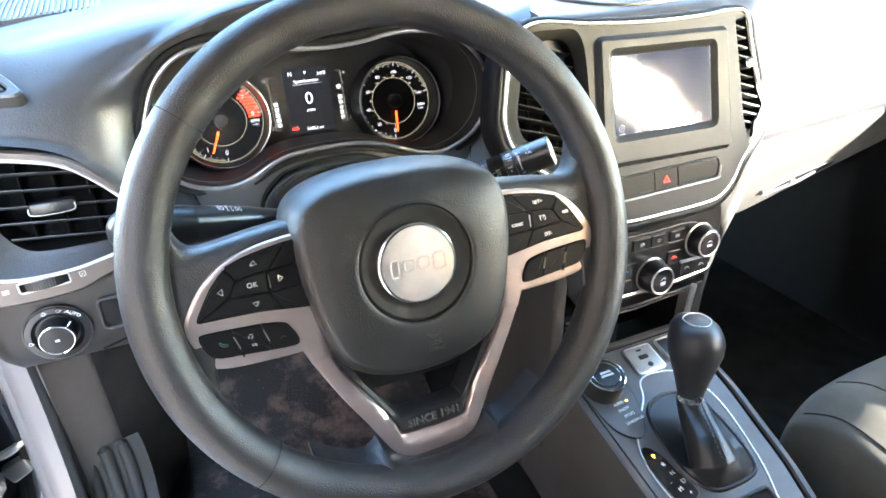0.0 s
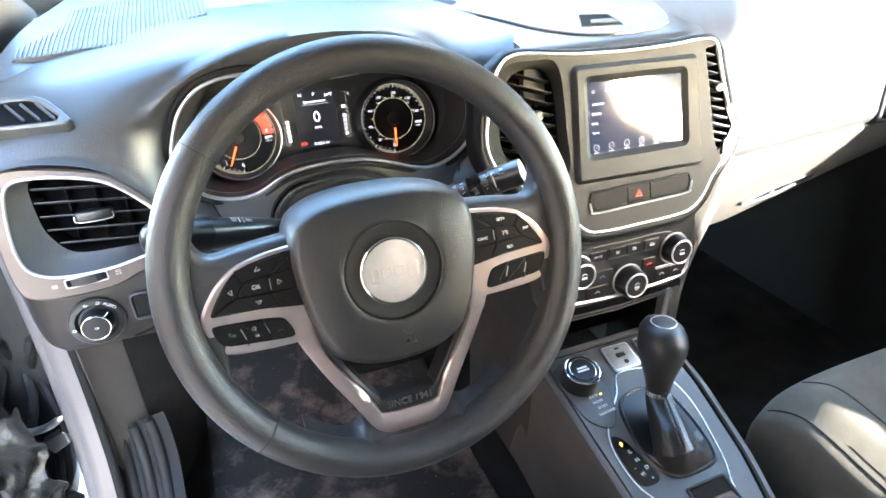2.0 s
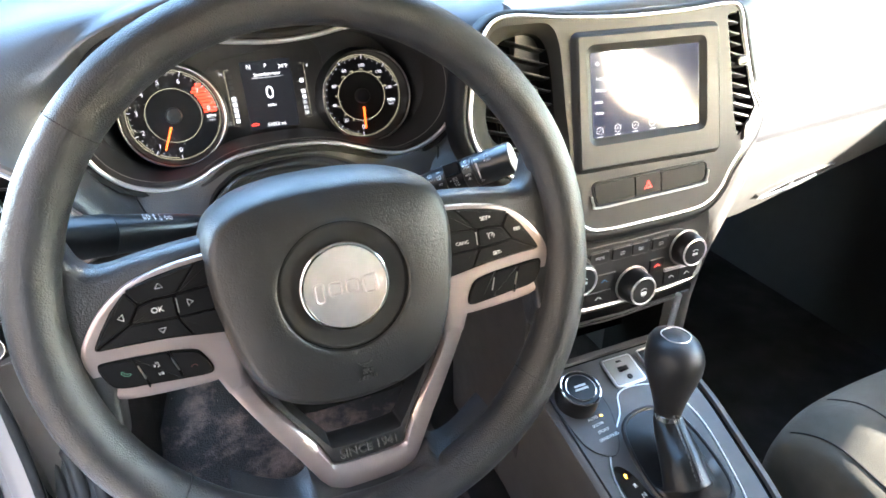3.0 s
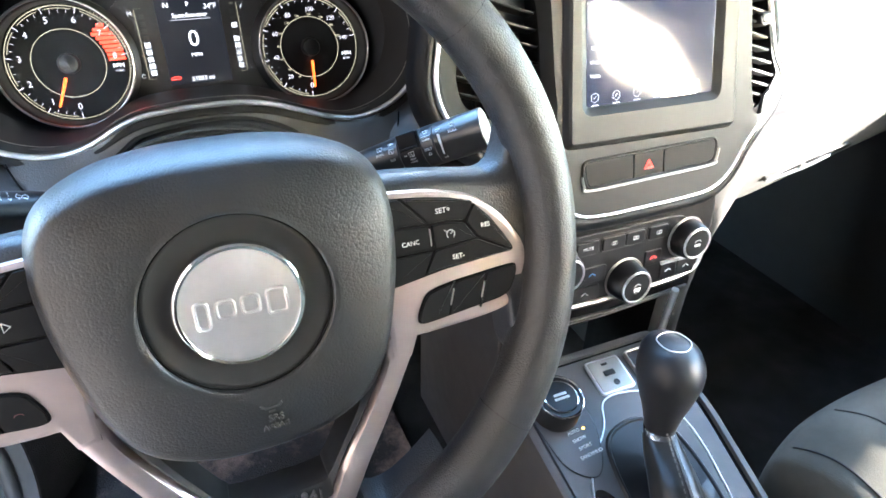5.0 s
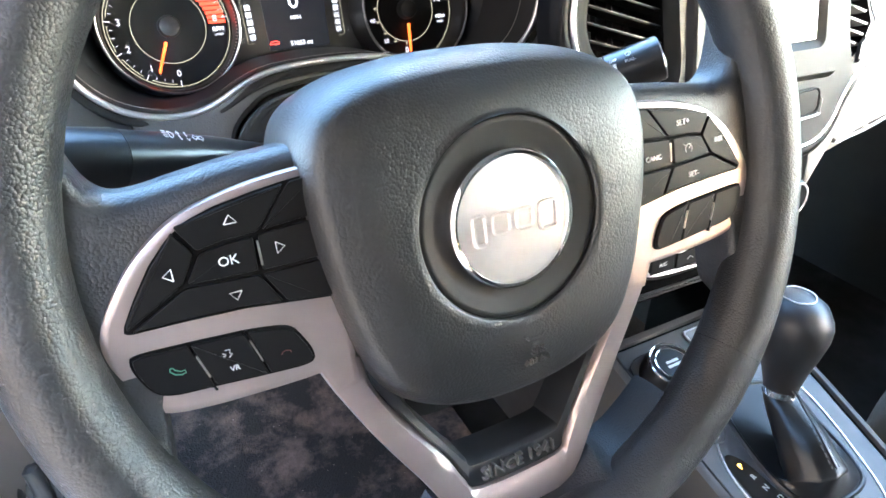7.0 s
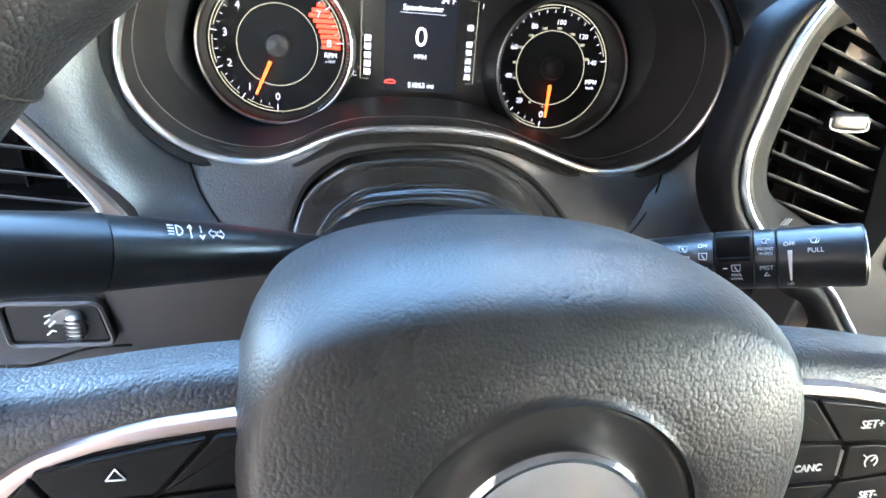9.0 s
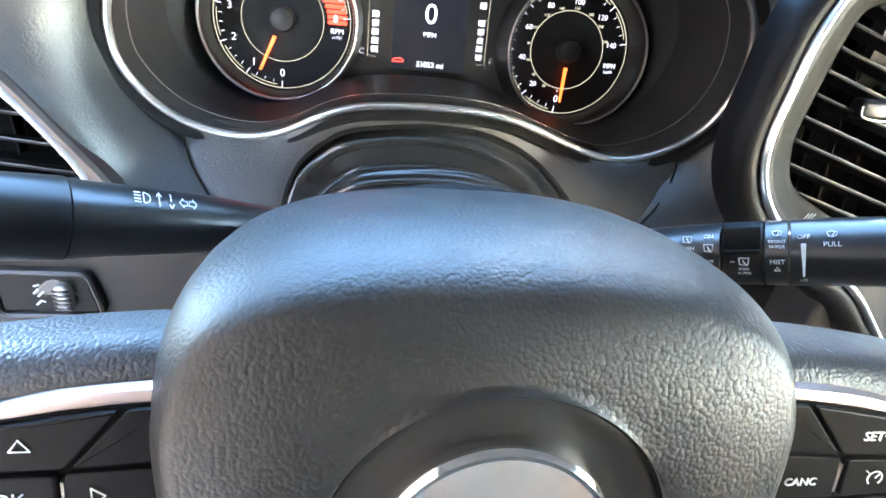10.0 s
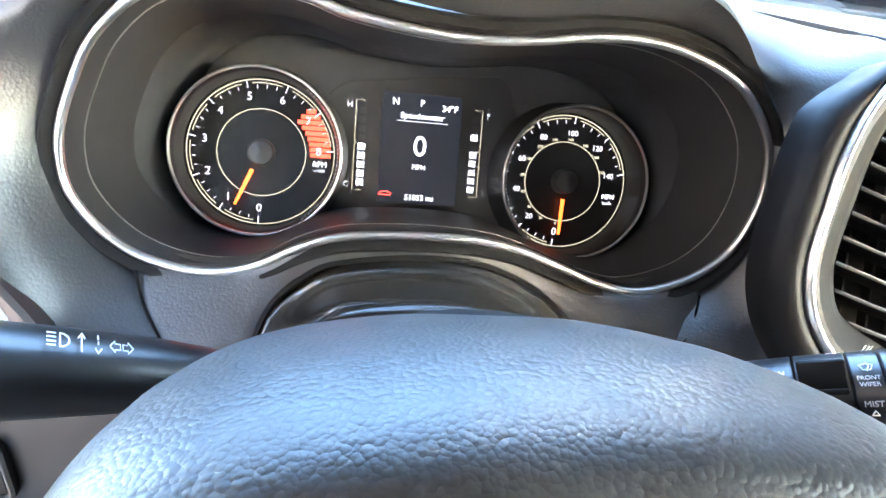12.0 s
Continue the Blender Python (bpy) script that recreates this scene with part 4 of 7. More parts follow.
    # from the brow the skin runs out into the dash on all sides; beside the gauges it lies flat
    out = smooth([(-0.102, 0.2085, 0.980), (-0.146, 0.2105, 1.005), (-0.168, 0.213, 1.042), (-0.192, 0.217, 1.074), (-0.222, 0.2185, 1.101), (-0.272, 0.2175, 1.1145), (-0.340, 0.2190, 1.1140), (-0.340, 0.285, 1.1535), (-0.285, 0.338, 1.1725), (-0.20, 0.45, 1.199), (-0.07, 0.50, 1.203),
                  (0.05, 0.50, 1.205), (0.13, 0.50, 1.206), (0.20, 0.45, 1.200), (0.235, 0.40, 1.1912), (0.246, 0.32, 1.1792), (0.246, 0.262, 1.1703), (0.204, 0.228, 1.115), (0.206, 0.235, 1.075), (0.202, 0.226, 1.040), (0.190, 0.215, 1.005), (0.140, 0.2085, 0.980)], 5, False)
    first = [Vector((p.x, yb + 0.004, p.y)) for p in inn]
    flat = lambda i, f: first[i].lerp(out[i], f) - Vector((0, 0.006 * math.sin(math.pi * min(1, f * 1.2)), 0))
    keep = [up(p) * up(p) * (3 - 2 * up(p)) for p in h]
    rows = [first] + [[flat(i, f).lerp(Vector(q), keep[i]) for i, q in enumerate(row)] for row, f in zip(rows[1:], (0.08, 0.16, 0.24, 0.32))]
    edge = [Vector(q) for q in rows[-1]]
    for k in range(1, 15):
        u = k / 14
        row = []
        for i, (a, b) in enumerate(zip(edge, out)):
            deep = min(1.0, max(0.0, (b.y - 0.24) / 0.12))
            side = flat(i, 0.32 + 0.68 * u).lerp(a.lerp(b, u), keep[i])
            back = Vector((a.x + (b.x - a.x) * u ** 1.6, a.y + (b.y - a.y) * u, a.z + (b.z - a.z) * u ** 1.3 + 0.006 * math.sin(math.pi * u)))
            row.append(side.lerp(back, deep))
        rows.append(row)
    bm = bmesh.new()
    rings(bm, rows, closed=False)
    for line in ([(-0.1272, 0.2510, 1.0330), (-0.1225, 0.2432, 1.0203), (-0.1138, 0.2330, 1.0090), (-0.1060, 0.2262, 0.9992)], [(0.1668, 0.2505, 1.0330), (0.1628, 0.2438, 1.0205), (0.1526, 0.2334, 1.0095), (0.1400, 0.2256, 0.9985)]):
        part("panel_joint", tube(smooth(line, 6, False), 0.0007, n=6), VOID, c)
    part("hood", bm, DASH, c, "dark grained hood over the gauges", sharp=80)


BEADGREY = mat("dull_silver_bead", (0.42, 0.41, 0.39), 0.34, metal=0.9)
DIMBAR = mat("unlit_bar", (0.03, 0.03, 0.032), 0.4)
cluster()


# ---- dashboard ----
STACK = mat("stack_plastic", (0.016, 0.0158, 0.0155), 0.48, spec=0.28, grain=("noise", 1500, 0.0002, 0.3), mottle=(20, 0.1))
LOWER = mat("lower_dash", (0.037, 0.0355, 0.032), 0.55, spec=0.4, grain=("leather", 700, 0.0004, 0.3), mottle=(14, 0.12))
KNEEDARK = mat("knee_panel_plastic", (0.018, 0.0155, 0.0140), 0.5, spec=0.3, grain=("noise", 1600, 0.0002, 0.3), mottle=(25, 0.15))
STEEL = mat("bronze_silver", (0.088, 0.074, 0.069), 0.40, metal=0.7, mottle=(40, 0.06))


def mixp(a, b, s):
    return [(p[0] * (1 - s) + q[0] * s, p[1] * (1 - s) + q[1] * s) for p, q in zip(a, b)]


def dashboard():
    d = thing("dashboard", (0.385, 0.4, 0.9), "dark grained car dashboard with a soft upper pad", "dashboard")
    left = [(.66, 1.215), (.55, 1.208), (.45, 1.198), (.36, 1.178), (.30, 1.160), (.262, 1.147), (.236, 1.136), (.2205, 1.1215), (.2165, 1.1160), (.2185, 1.1120)]
    lef2 = [(.66, 1.215), (.55, 1.208), (.45, 1.198), (.36, 1.178), (.30, 1.160), (.285, 1.154), (.278, 1.147), (.275, 1.13), (.275, 1.10), (.275, 1.06)]
    lef3 = [(.66, 1.215), (.55, 1.208), (.45, 1.198), (.40, 1.189), (.36, 1.178), (.335, 1.168), (.325, 1.158), (.320, 1.13), (.320, 1.10), (.320, 1.06)]
    mid = [(.66, 1.215), (.58, 1.203), (.53, 1.190), (.49, 1.175), (.46, 1.16), (.44, 1.145), (.43, 1.13), (.42, 1.11), (.415, 1.09), (.41, 1.05)]
    cen = [(.66, 1.215), (.55, 1.2095), (.45, 1.1975), (.36, 1.184), (.30, 1.175), (.262, 1.1693), (.244, 1.1660), (.236, 1.161), (.232, 1.150), (.232, 1.10)]
    rgt = [(.66, 1.205), (.55, 1.200), (.45, 1.188), (.36, 1.165), (.31, 1.138), (.275, 1.10), (.250, 1.05), (.235, 1.01), (.226, .985), (.230, .972)]
    st = [(-0.345, left), (-0.31, left), (-0.28, left), (-0.262, left), (-0.246, left), (-0.232, lef2), (-0.200, lef3), (-0.150, mid), (0.02, mid), (0.18, mid), (0.235, mid),
          (0.243, cen), (0.26, cen), (0.30, cen), (0.385, cen), (0.47, cen), (0.51, cen), (0.530, mixp(cen, rgt, .25)), (0.552, mixp(cen, rgt, .75)), (0.58, rgt), (0.68, rgt), (0.80, rgt), (0.95, rgt), (1.12, rgt)]
    rows = []
    for x, pr in st:
        dy = 0.0 if x < 0.56 else 0.10 * (x - 0.56) ** 1.1
        q = smooth([(p[0], p[1]) for p in pr], 3, False)
        near = lambda y: float(np.interp(y, [.30, .38, .573, .66], [-.345, -.307, -.270, -.258]))
        rows.append([(near(p[0]) + (x + .345) * (-.25 - near(p[0])) / .095 if x < -.25 else x, p[0] + dy * (1 - max(0, (p[0] - .3) / .36)) + (0.03 * min(1, max(0, (0.30 - p[0]) / 0.06)) if x < -0.2 else 0), p[1] - (0.010 * min(1, max(0, (0.325 - p[0]) / 0.03)) if x < -0.2 else 0)) for p in q])
    part("upper_pad", sheet(rows, (0, 0.03, -0.03)), DASH, d, "soft grained upper pad", sharp=60)
    # passenger lower panel, with the crease above it
    prof = [(.232, .971), (.226, .962), (.226, .945), (.231, .915), (.241, .882), (.255, .852), (.274, .828), (.300, .812), (.36, .80), (.55, .79)]
    rows = []
    for x in (0.548, 0.552, 0.57, 0.60, 0.68, 0.78, 0.90, 1.0, 1.12):
        dy = 0.10 * max(0, x - 0.56) ** 1.1
        lift = 0.050 * max(0, (x - 0.66) / 0.35)
        rows.append([(x, p[0] + dy, p[1] + lift * (0.97 - p[1]) / 0.15) for p in smooth(prof, 3, False)])
    part("lower_panel", sheet(rows, (0, 0.03, 0.005)), LOWER, d, "grained passenger-side lower panel", sharp=60)
    # flank that sweeps from that panel down beside the centre stack
    rows = []
    for z, x0 in ((1.00, .548), (.97, .549), (.945, .547), (.92, .540), (.89, .528), (.86, .516), (.82, .506), (.78, .501), (.70, .500), (.55, .500)):
        rows.append([(x0 - 0.010, 0.190, z), (x0, 0.186, z), (x0 + 0.012, 0.190, z), (x0 + 0.022, 0.200, z), (x0 + 0.030, 0.218, z), (x0 + 0.034, 0.245, z), (x0 + 0.035, 0.30, z), (x0 + 0.035, 0.60, z)])
    part("flank", sheet(rows, (-0.012, 0.012, 0.0)), LOWER, d, "rounded side flank of the centre stack", sharp=60)
    # fascia between cluster and column, flush with the hood's skin and cut round the column
    low = [(-0.1262, 1.0368), (-0.120, 1.0355), (-0.107, 1.034), (-0.089, 1.034), (-0.070, 1.039), (-0.050, 1.048), (-0.030, 1.0525), (0.0, 1.0535), (0.030, 1.0535), (0.057, 1.048), (0.080, 1.039), (0.108, 1.033), (0.137, 1.033), (0.158, 1.037), (0.1668, 1.039)]
    skin = lambda z: float(np.interp(z, [.93, .95, 1.0, 1.010, 1.020, 1.031, 1.05], [.197, .205, .2265, .2335, .243, .2505, .2515])) + 0.0015
    rows = []
    for p in smooth(low, 4, False):
        edge = float(np.interp(p.x, [-.078, -.0757, -.0737, -.0705, -.0644, -.0529, -.0371, -.0005, .035, .0602, .0786, .0925, .1027, .105, .1065], [.985, .992, 1.002, 1.013, 1.023, 1.0324, 1.0412, 1.0466, 1.0460, 1.0385, 1.0286, 1.0177, 1.006, .996, .985]))
        zs = [p.y + (edge - p.y) * f for f in (0, 0.1, 0.2, 0.32, 0.45, 0.58, 0.72, 0.86, 1.0)]
        rows.append([(p.x, skin(z) + 0.006 * math.exp(-(p.y - z) / 0.004), z) for z in zs] + [(p.x, skin(edge) + 0.006, edge - 0.002), (p.x, skin(edge) + 0.02, edge - 0.002)])
    part("fascia", sheet(rows, (0, 0.012, 0.0)), HARDG, d, "smooth satin fascia round the column", sharp=60)
    # knee panel with a rounded lower edge
    prof = [(.224, .990), (.217, .975), (.215, .950), (.217, .925), (.226, .905), (.245, .893), (.275, .888), (.33, .89)]
    rows = []
    for x in (-0.328, -0.320, -0.305, -0.28, -0.25, -0.20, -0.15, -0.10, -0.05, 0.0, 0.06, 0.12, 0.18, 0.24, 0.262):
        curl = 0.03 * max(0, (-0.300 - x) / 0.028) ** 2
        rise = 0.022 * max(0, (x + 0.30) / 0.5)
        rows.append([(x, p[0] + curl, p[1] - rise * (0.99 - p[1]) / 0.1 * 0.35) for p in smooth(prof, 3, False)])
    part("knee_panel", sheet(rows, (0, 0.02, 0.004)), KNEEDARK, d, "hard grained knee panel", sharp=60)
    part("panel_joint", tube(smooth([(-0.235, 0.2135, 0.912), (-0.215, 0.2125, 0.918), (-0.19, 0.2125, 0.928), (-0.165, 0.2125, 0.93)], 4, False), 0.0008, n=6), VOID, d)
    part("key_cap", slab(smooth([(-0.212, 0.945), (-0.196, 0.960), (-0.182, 0.948), (-0.192, 0.932), (-0.205, 0.930)], 5), -0.002, 0.0035, 0.002), HARDG, d, "small round cover", m=frame_at((0, 0.2150, 0), (1, 0, 0), (0, 0, 1)))
    # speaker grille with its fine ribs beside the windscreen
    lift = lambda x, y: 1.1802 + 0.13 * (x + 0.283) + 0.17 * min(y - 0.355, 0.05) + 0.10 * max(0.0, y - 0.405)
    near_edge = lambda x: float(np.interp(x, [-.292, -.2185, -.165, -.152, -.143, -.131, -.09], [.366, .356, .338, .338, .348, .366, .388]))
    xs = [-0.292 + 0.202 * i / 30 for i in range(31)]
    rows = [[(x, near_edge(x) + (0.54 - near_edge(x)) * v, lift(x, near_edge(x) + (0.54 - near_edge(x)) * v)) for v in (0, 0.05, 0.15, 0.3, 0.5, 0.75, 1.0)] for x in xs]
    part("defroster_grille", sheet(rows, (0, 0, -0.02)), DARK, d, "dark slotted grille in the dash top", sharp=50)
    bm = bmesh.new()
    for i in range(40):
        x = -0.289 + i * 0.005
        y0 = near_edge(x) + 0.002
        tube([(x, y, lift(x, y) + 0.0004) for y in [y0 + (0.535 - y0) * v for v in (0, 0.15, 0.3, 0.5, 0.75, 1.0)]], 0.0014, n=6, bm=bm)
    part("grille_ribbing", bm, GRILLE, d, "fine ribs of the grille", kind="stuff")
    return d


GRILLE = mat("grille_plastic", (0.16, 0.16, 0.155), 0.5, mottle=(20, 0.12))
HARDG = mat("fascia_vinyl", (0.040, 0.040, 0.0385), 0.38, spec=0.7, grain=("leather", 760, 0.0004, 0.20), mottle=(20, 0.12))
dashboard()


# lighter grey that paints the glint along each slat's front edge
GLINTGREY = mat("slat_glint_grey", (0.045, 0.045, 0.045), 0.4, mottle=(40, 0.1))
SLAT = mat("vent_slat", (0.007, 0.007, 0.0075), 0.75, spec=0.15, mottle=(40, 0.1))


VENTSLAT = mat("satin_slat", (0.007, 0.007, 0.0072), 0.55, spec=0.15, mottle=(40, 0.1))


def slat_vent(name, label, out, m, ys, xs, tab, mats=(VOID, SLAT), tilt=18, lean=0.0, deep=0.03, group="air vents"):
    """An air vent: a dark box with crosswise slats, upright vanes behind and a sliding tab."""
    v = thing(name, m @ Vector((0, 0, 0)), label, "air vent", group)
    q = [Vector(p).to_2d() for p in out]
    bm = bmesh.new()
    rings(bm, [[(*p, 0.001) for p in q], [(*p, -deep) for p in offset(q, 0.003)]], cap1=True)
    part("recess", bm, mats[0], v, m=m)

    mid = sum(q, Vector((0, 0))) / len(q)
    tl = math.tan(lean)

    def span(y):
        X = []
        for i in range(len(q)):
            a, b = q[i - 1], q[i]
            fa, fb = a.y - y - (a.x - mid.x) * tl, b.y - y - (b.x - mid.x) * tl
            if (fa > 0) != (fb > 0):
                X.append(a.x + (b.x - a.x) * fa / (fa - fb))
        return (min(X), max(X)) if len(X) > 1 else None
    for y in ys:
        s = span(y)
        if s:
            half = (s[1] - s[0]) / 2 / math.cos(lean) - 0.001
            cx = (s[0] + s[1]) / 2
            bm = box(-half, half, -0.0010, 0.0010, -0.015, -0.001, 0.0007)
            place = m @ Matrix.Translation((cx, y + (cx - mid.x) * tl, 0)) @ Matrix.Rotation(lean, 4, 'Z') @ Matrix.Rotation(radians(tilt), 4, 'X')
            sl = part("slat", bm, mats[1], v, m=place)
            # pale strip painted in for the gleam of the slat's bevel
            part("slat_edge", box(-half, half, 0.0003, 0.0010, -0.0012, -0.0006, 0.0002), GLINTGREY, sl, "thin pale strip that paints the glint on the slat edge", m=place)
    for x in xs:
        ya = [p.y for p in q]
        part("vane", box(x - 0.0008, x + 0.0008, min(ya) + 0.006, max(ya) - 0.006, -deep + 0.002, -0.018, 0.0004), SLAT, v, m=m)
    if tab:
        x, y, wd = tab
        t = part("tab", box(x - wd / 2, x + wd / 2, y - 0.0055, y + 0.0055, -0.006, 0.005, 0.0025), BLACK, v, m=m)
        low = smooth([(x - wd / 2, y + 0.0015, 0.004), (x - wd / 2 + 0.001, y - 0.0040, 0.005), (x, y - 0.0052, 0.0054), (x + wd / 2 - 0.001, y - 0.0040, 0.005), (x + wd / 2, y + 0.0015, 0.004)], 4, False)
        part("tab_edge", tube(low, 0.0005, n=6), GREYMET, t, "thin silver lower edge", m=m)
    return v


def side_vent():
    leaf = [(-0.318, 1.080), (-0.310, 1.108), (-0.285, 1.1125), (-0.254, 1.1075), (-0.220, 1.098), (-0.196, 1.080), (-0.172, 1.050), (-0.148, 1.014), (-0.165, 0.999), (-0.190, 0.994), (-0.210, 0.990), (-0.230, 0.982), (-0.255, 0.979), (-0.285, 0.979), (-0.308, 0.983), (-0.318, 0.995), (-0.321, 1.03)]
    hole = [(-0.303, 1.080), (-0.297, 1.096), (-0.283, 1.1010), (-0.254, 1.0985), (-0.222, 1.0895), (-0.200, 1.073), (-0.178, 1.047), (-0.164, 1.022), (-0.178, 1.0135), (-0.195, 1.0105), (-0.212, 1.0065), (-0.231, 1.0030), (-0.255, 1.0015), (-0.280, 1.0030), (-0.296, 1.009), (-0.305, 1.020), (-0.3075, 1.045)]
    a, b = smooth(leaf, 4), smooth(hole, 4)
    tr = thing("vent_surround", (-0.24, 0.22, 0.98), "satin silver leaf-shaped surround of the side air vent", "trim")
    mm = frame_at((0, 0.2145, 1.05), (1, 0, 0), (0, 0.12, 1)) @ Matrix.Translation((0, -1.05, 0))
    part("panel", hoop(a, b, -0.012, 0.003, 0.002), STEEL, tr, "warm satin silver panel", m=mm)
    part("bead", tube([(*p, 0.0030) for p in offset(b, -0.001)], 0.0017, closed=True, n=8), BADGE, tr, "bright inner bead", m=mm)
    inn = smooth([(-0.286, 1.080), (-0.283, 1.095), (-0.270, 1.0985), (-0.252, 1.0965), (-0.222, 1.086), (-0.203, 1.070), (-0.182, 1.046), (-0.170, 1.024), (-0.185, 1.0175), (-0.200, 1.0170), (-0.215, 1.0165), (-0.231, 1.0165), (-0.250, 1.017), (-0.262, 1.019), (-0.270, 1.024), (-0.277, 1.033), (-0.284, 1.050)], 4)
    bm = bmesh.new()
    rings(bm, [[(*p, 0.002) for p in b], [(*p, -0.012) for p in [u * 0.4 + w * 0.6 for u, w in zip(b, inn)]], [(*p, -0.016) for p in inn]])
    part("throat", bm, HARDG, tr, "dark smooth throat", m=mm)
    slat_vent("side_air_vent", "black side air vent with crosswise slats and a grey sliding tab", inn, mm @ Matrix.Translation((0, 0, -0.015)), [1.0270 + 0.0140 * k for k in range(6)], [-0.26, -0.235, -0.21, -0.19], (-0.238, 1.054, 0.034), tilt=-16, lean=radians(-6), mats=(VOID, VENTSLAT))
    # thumb wheel below it
    th = thing("vent_thumbwheel", (-0.262, 0.213, 0.985), "black ribbed vent thumbwheel in a silver slot", "dial")
    mt = mm @ Matrix.Translation((-0.258, 0.9945, 0.003)) @ Matrix.Rotation(radians(3), 4, 'Z')
    o = rounded(rect(0.040, 0.0105), 0.003)
    part("slot", hoop(o, offset(o, 0.0016), -0.002, 0.0012, 0.0004), GREYMET, th, "bright slot frame", m=mt)
    part("bed", slab(offset(o, 0.0012), -0.003, 0.0002), VOID, th, m=mt)
    w = part("wheel", lathe([(0.0, -0.0038), (0.030, -0.0038), (0.030, 0.0038), (0.0, 0.0038)], 80), BLACK, th, m=mt @ Matrix.Translation((0, 0, -0.026)) @ Matrix.Rotation(radians(90), 4, 'X'))
    for k in range(-4, 5):
        an = radians(90 + 4 * k)
        part("rib", box(-0.0004, 0.0004, -0.0038, 0.0038, -0.0004, 0.0008), HARD, th, m=mt @ Matrix.Translation((0.030 * math.cos(an), 0, -0.026 + 0.030 * math.sin(an))))
    for k in range(3):
        part("print", slab(rect(0.0052, 0.0006), -0.001, 0.0002), GREYMET, th, m=mt @ Matrix.Translation((-0.029, -0.0014 + 0.0014 * k, 0)))
    part("print", hoop(rounded(rect(0.005, 0.005), 0.0006), rounded(rect(0.0040, 0.0040), 0.0004), -0.001, 0.0002), GREYMET, th, m=mt @ Matrix.Translation((0.029, 0, 0)))
    strokes("print", [[(-0.0016, -0.0016), (0.0016, 0.0016)], [(-0.0016, 0.0016), (0.0016, -0.0016)]], 0.0002, mt @ Matrix.Translation((0.029, 0, 0.0002)), GREYMET, th)


side_vent()


def demister():
    m = frame_at((-0.2605, 0.2472, 1.1544), (1, -0.012, 0.02), (0, 0.855, 0.518))
    o = rounded([(-0.046, 0.022), (-0.022, 0.0230), (0.0, 0.0205), (0.0100, 0.0138), (0.0212, -0.0008), (0.0305, -0.0170), (0.0250, -0.0205), (0.0, -0.0190), (-0.046, -0.0165)], 0.003)
    i = rounded([(-0.038, 0.0140), (-0.020, 0.0160), (-0.005, 0.0145), (0.004, 0.0090), (0.012, -0.0010), (0.0195, -0.0110), (0.0165, -0.0145), (0.0, -0.0140), (-0.038, -0.0125)], 0.002)
    v = slat_vent("demister_vent", "small black side window demister vent set in the dash", i, m, [], [], None, group="", deep=0.0018)
    part("frame", hoop(o, i, -0.012, 0.0020, 0.0016), HARDG, v, "grained frame", m=m)
    for k in range(3):
        part("slat", box(-0.0142, 0.0142, -0.0013, 0.0013, -0.0016, 0.0012, 0.0006), HARD, v, m=m @ Matrix.Translation((0.0085 - 0.0125 * k, -0.0005 + 0.001 * k, 0.0)) @ Matrix.Rotation(radians(-57), 4, 'Z'))



demister()


def headlight_switch():
    h = thing("headlight_switch", (-0.27, 0.213, 0.90), "round black headlight switch with a chrome-ringed knob", "switch")
    m = frame_at((-0.2640, 0.2130, 0.9415), (1, 0.05, 0), (0, 0.06, 1)) @ Matrix.Scale(0.79, 4)
    part("plate", lathe([(0.034, -0.002), (0.034, 0.003), (0.032, 0.0055), (0.026, 0.006), (0.022, 0.002), (0.0, 0.002)], 48), BLACK, h, m=m)
    part("plate_ring", tube([(*p, 0.0035) for p in circle(0.0335, 48)], 0.0009, closed=True, n=6), HARD, h, m=m)
    k = part("knob", lathe([(0.0195, 0.0), (0.0185, 0.014), (0.0180, 0.020), (0.0165, 0.0215), (0.0, 0.0218)], 40), BLACK, h, m=m)
    part("knob_ring", tube([(*p, 0.0210) for p in circle(0.0170, 48)], 0.0009, closed=True, n=8), CHROME, k, "bright chrome ring", m=m)
    part("pointer", slab([(-0.0006, 0), (0.0006, 0), (0.0006, 0.006), (-0.0006, 0.006)], 0, 0.0006), WHITE, k, m=at(m, 0.0135, 0.0135, 0.019, -45))
    strokes("symbol", [[(-0.002, 0), (-0.0005, 0.0014), (-0.0005, -0.0014), (-0.002, 0)], [(0.0006, 0.0012), (0.0024, 0.0012)], [(0.0006, 0), (0.0026, 0)], [(0.0006, -0.0012), (0.0024, -0.0012)]], 0.0003, at(m, 0, 0, 0.0222), WHITE, k)
    lettering("switch_writing", "AUTO", at(m, 0.0205, 0.0205, 0.0062, -38), 0.0058, WHITE, h)
    for a in (75, 104, 190):
        strokes("symbol", [[(0.0018 * math.cos(radians(t)), 0.0018 * math.sin(radians(t))) for t in range(0, 361, 40)]] + [[(0.0024, 0), (0.0036, 0)]], 0.0003, at(m, 0.0285 * math.cos(radians(a)), 0.0285 * math.sin(radians(a)), 0.0062), WHITE, h)


headlight_switch()


KNEE = mat("knee_plastic", (0.036, 0.033, 0.031), 0.5, mottle=(20, 0.1))


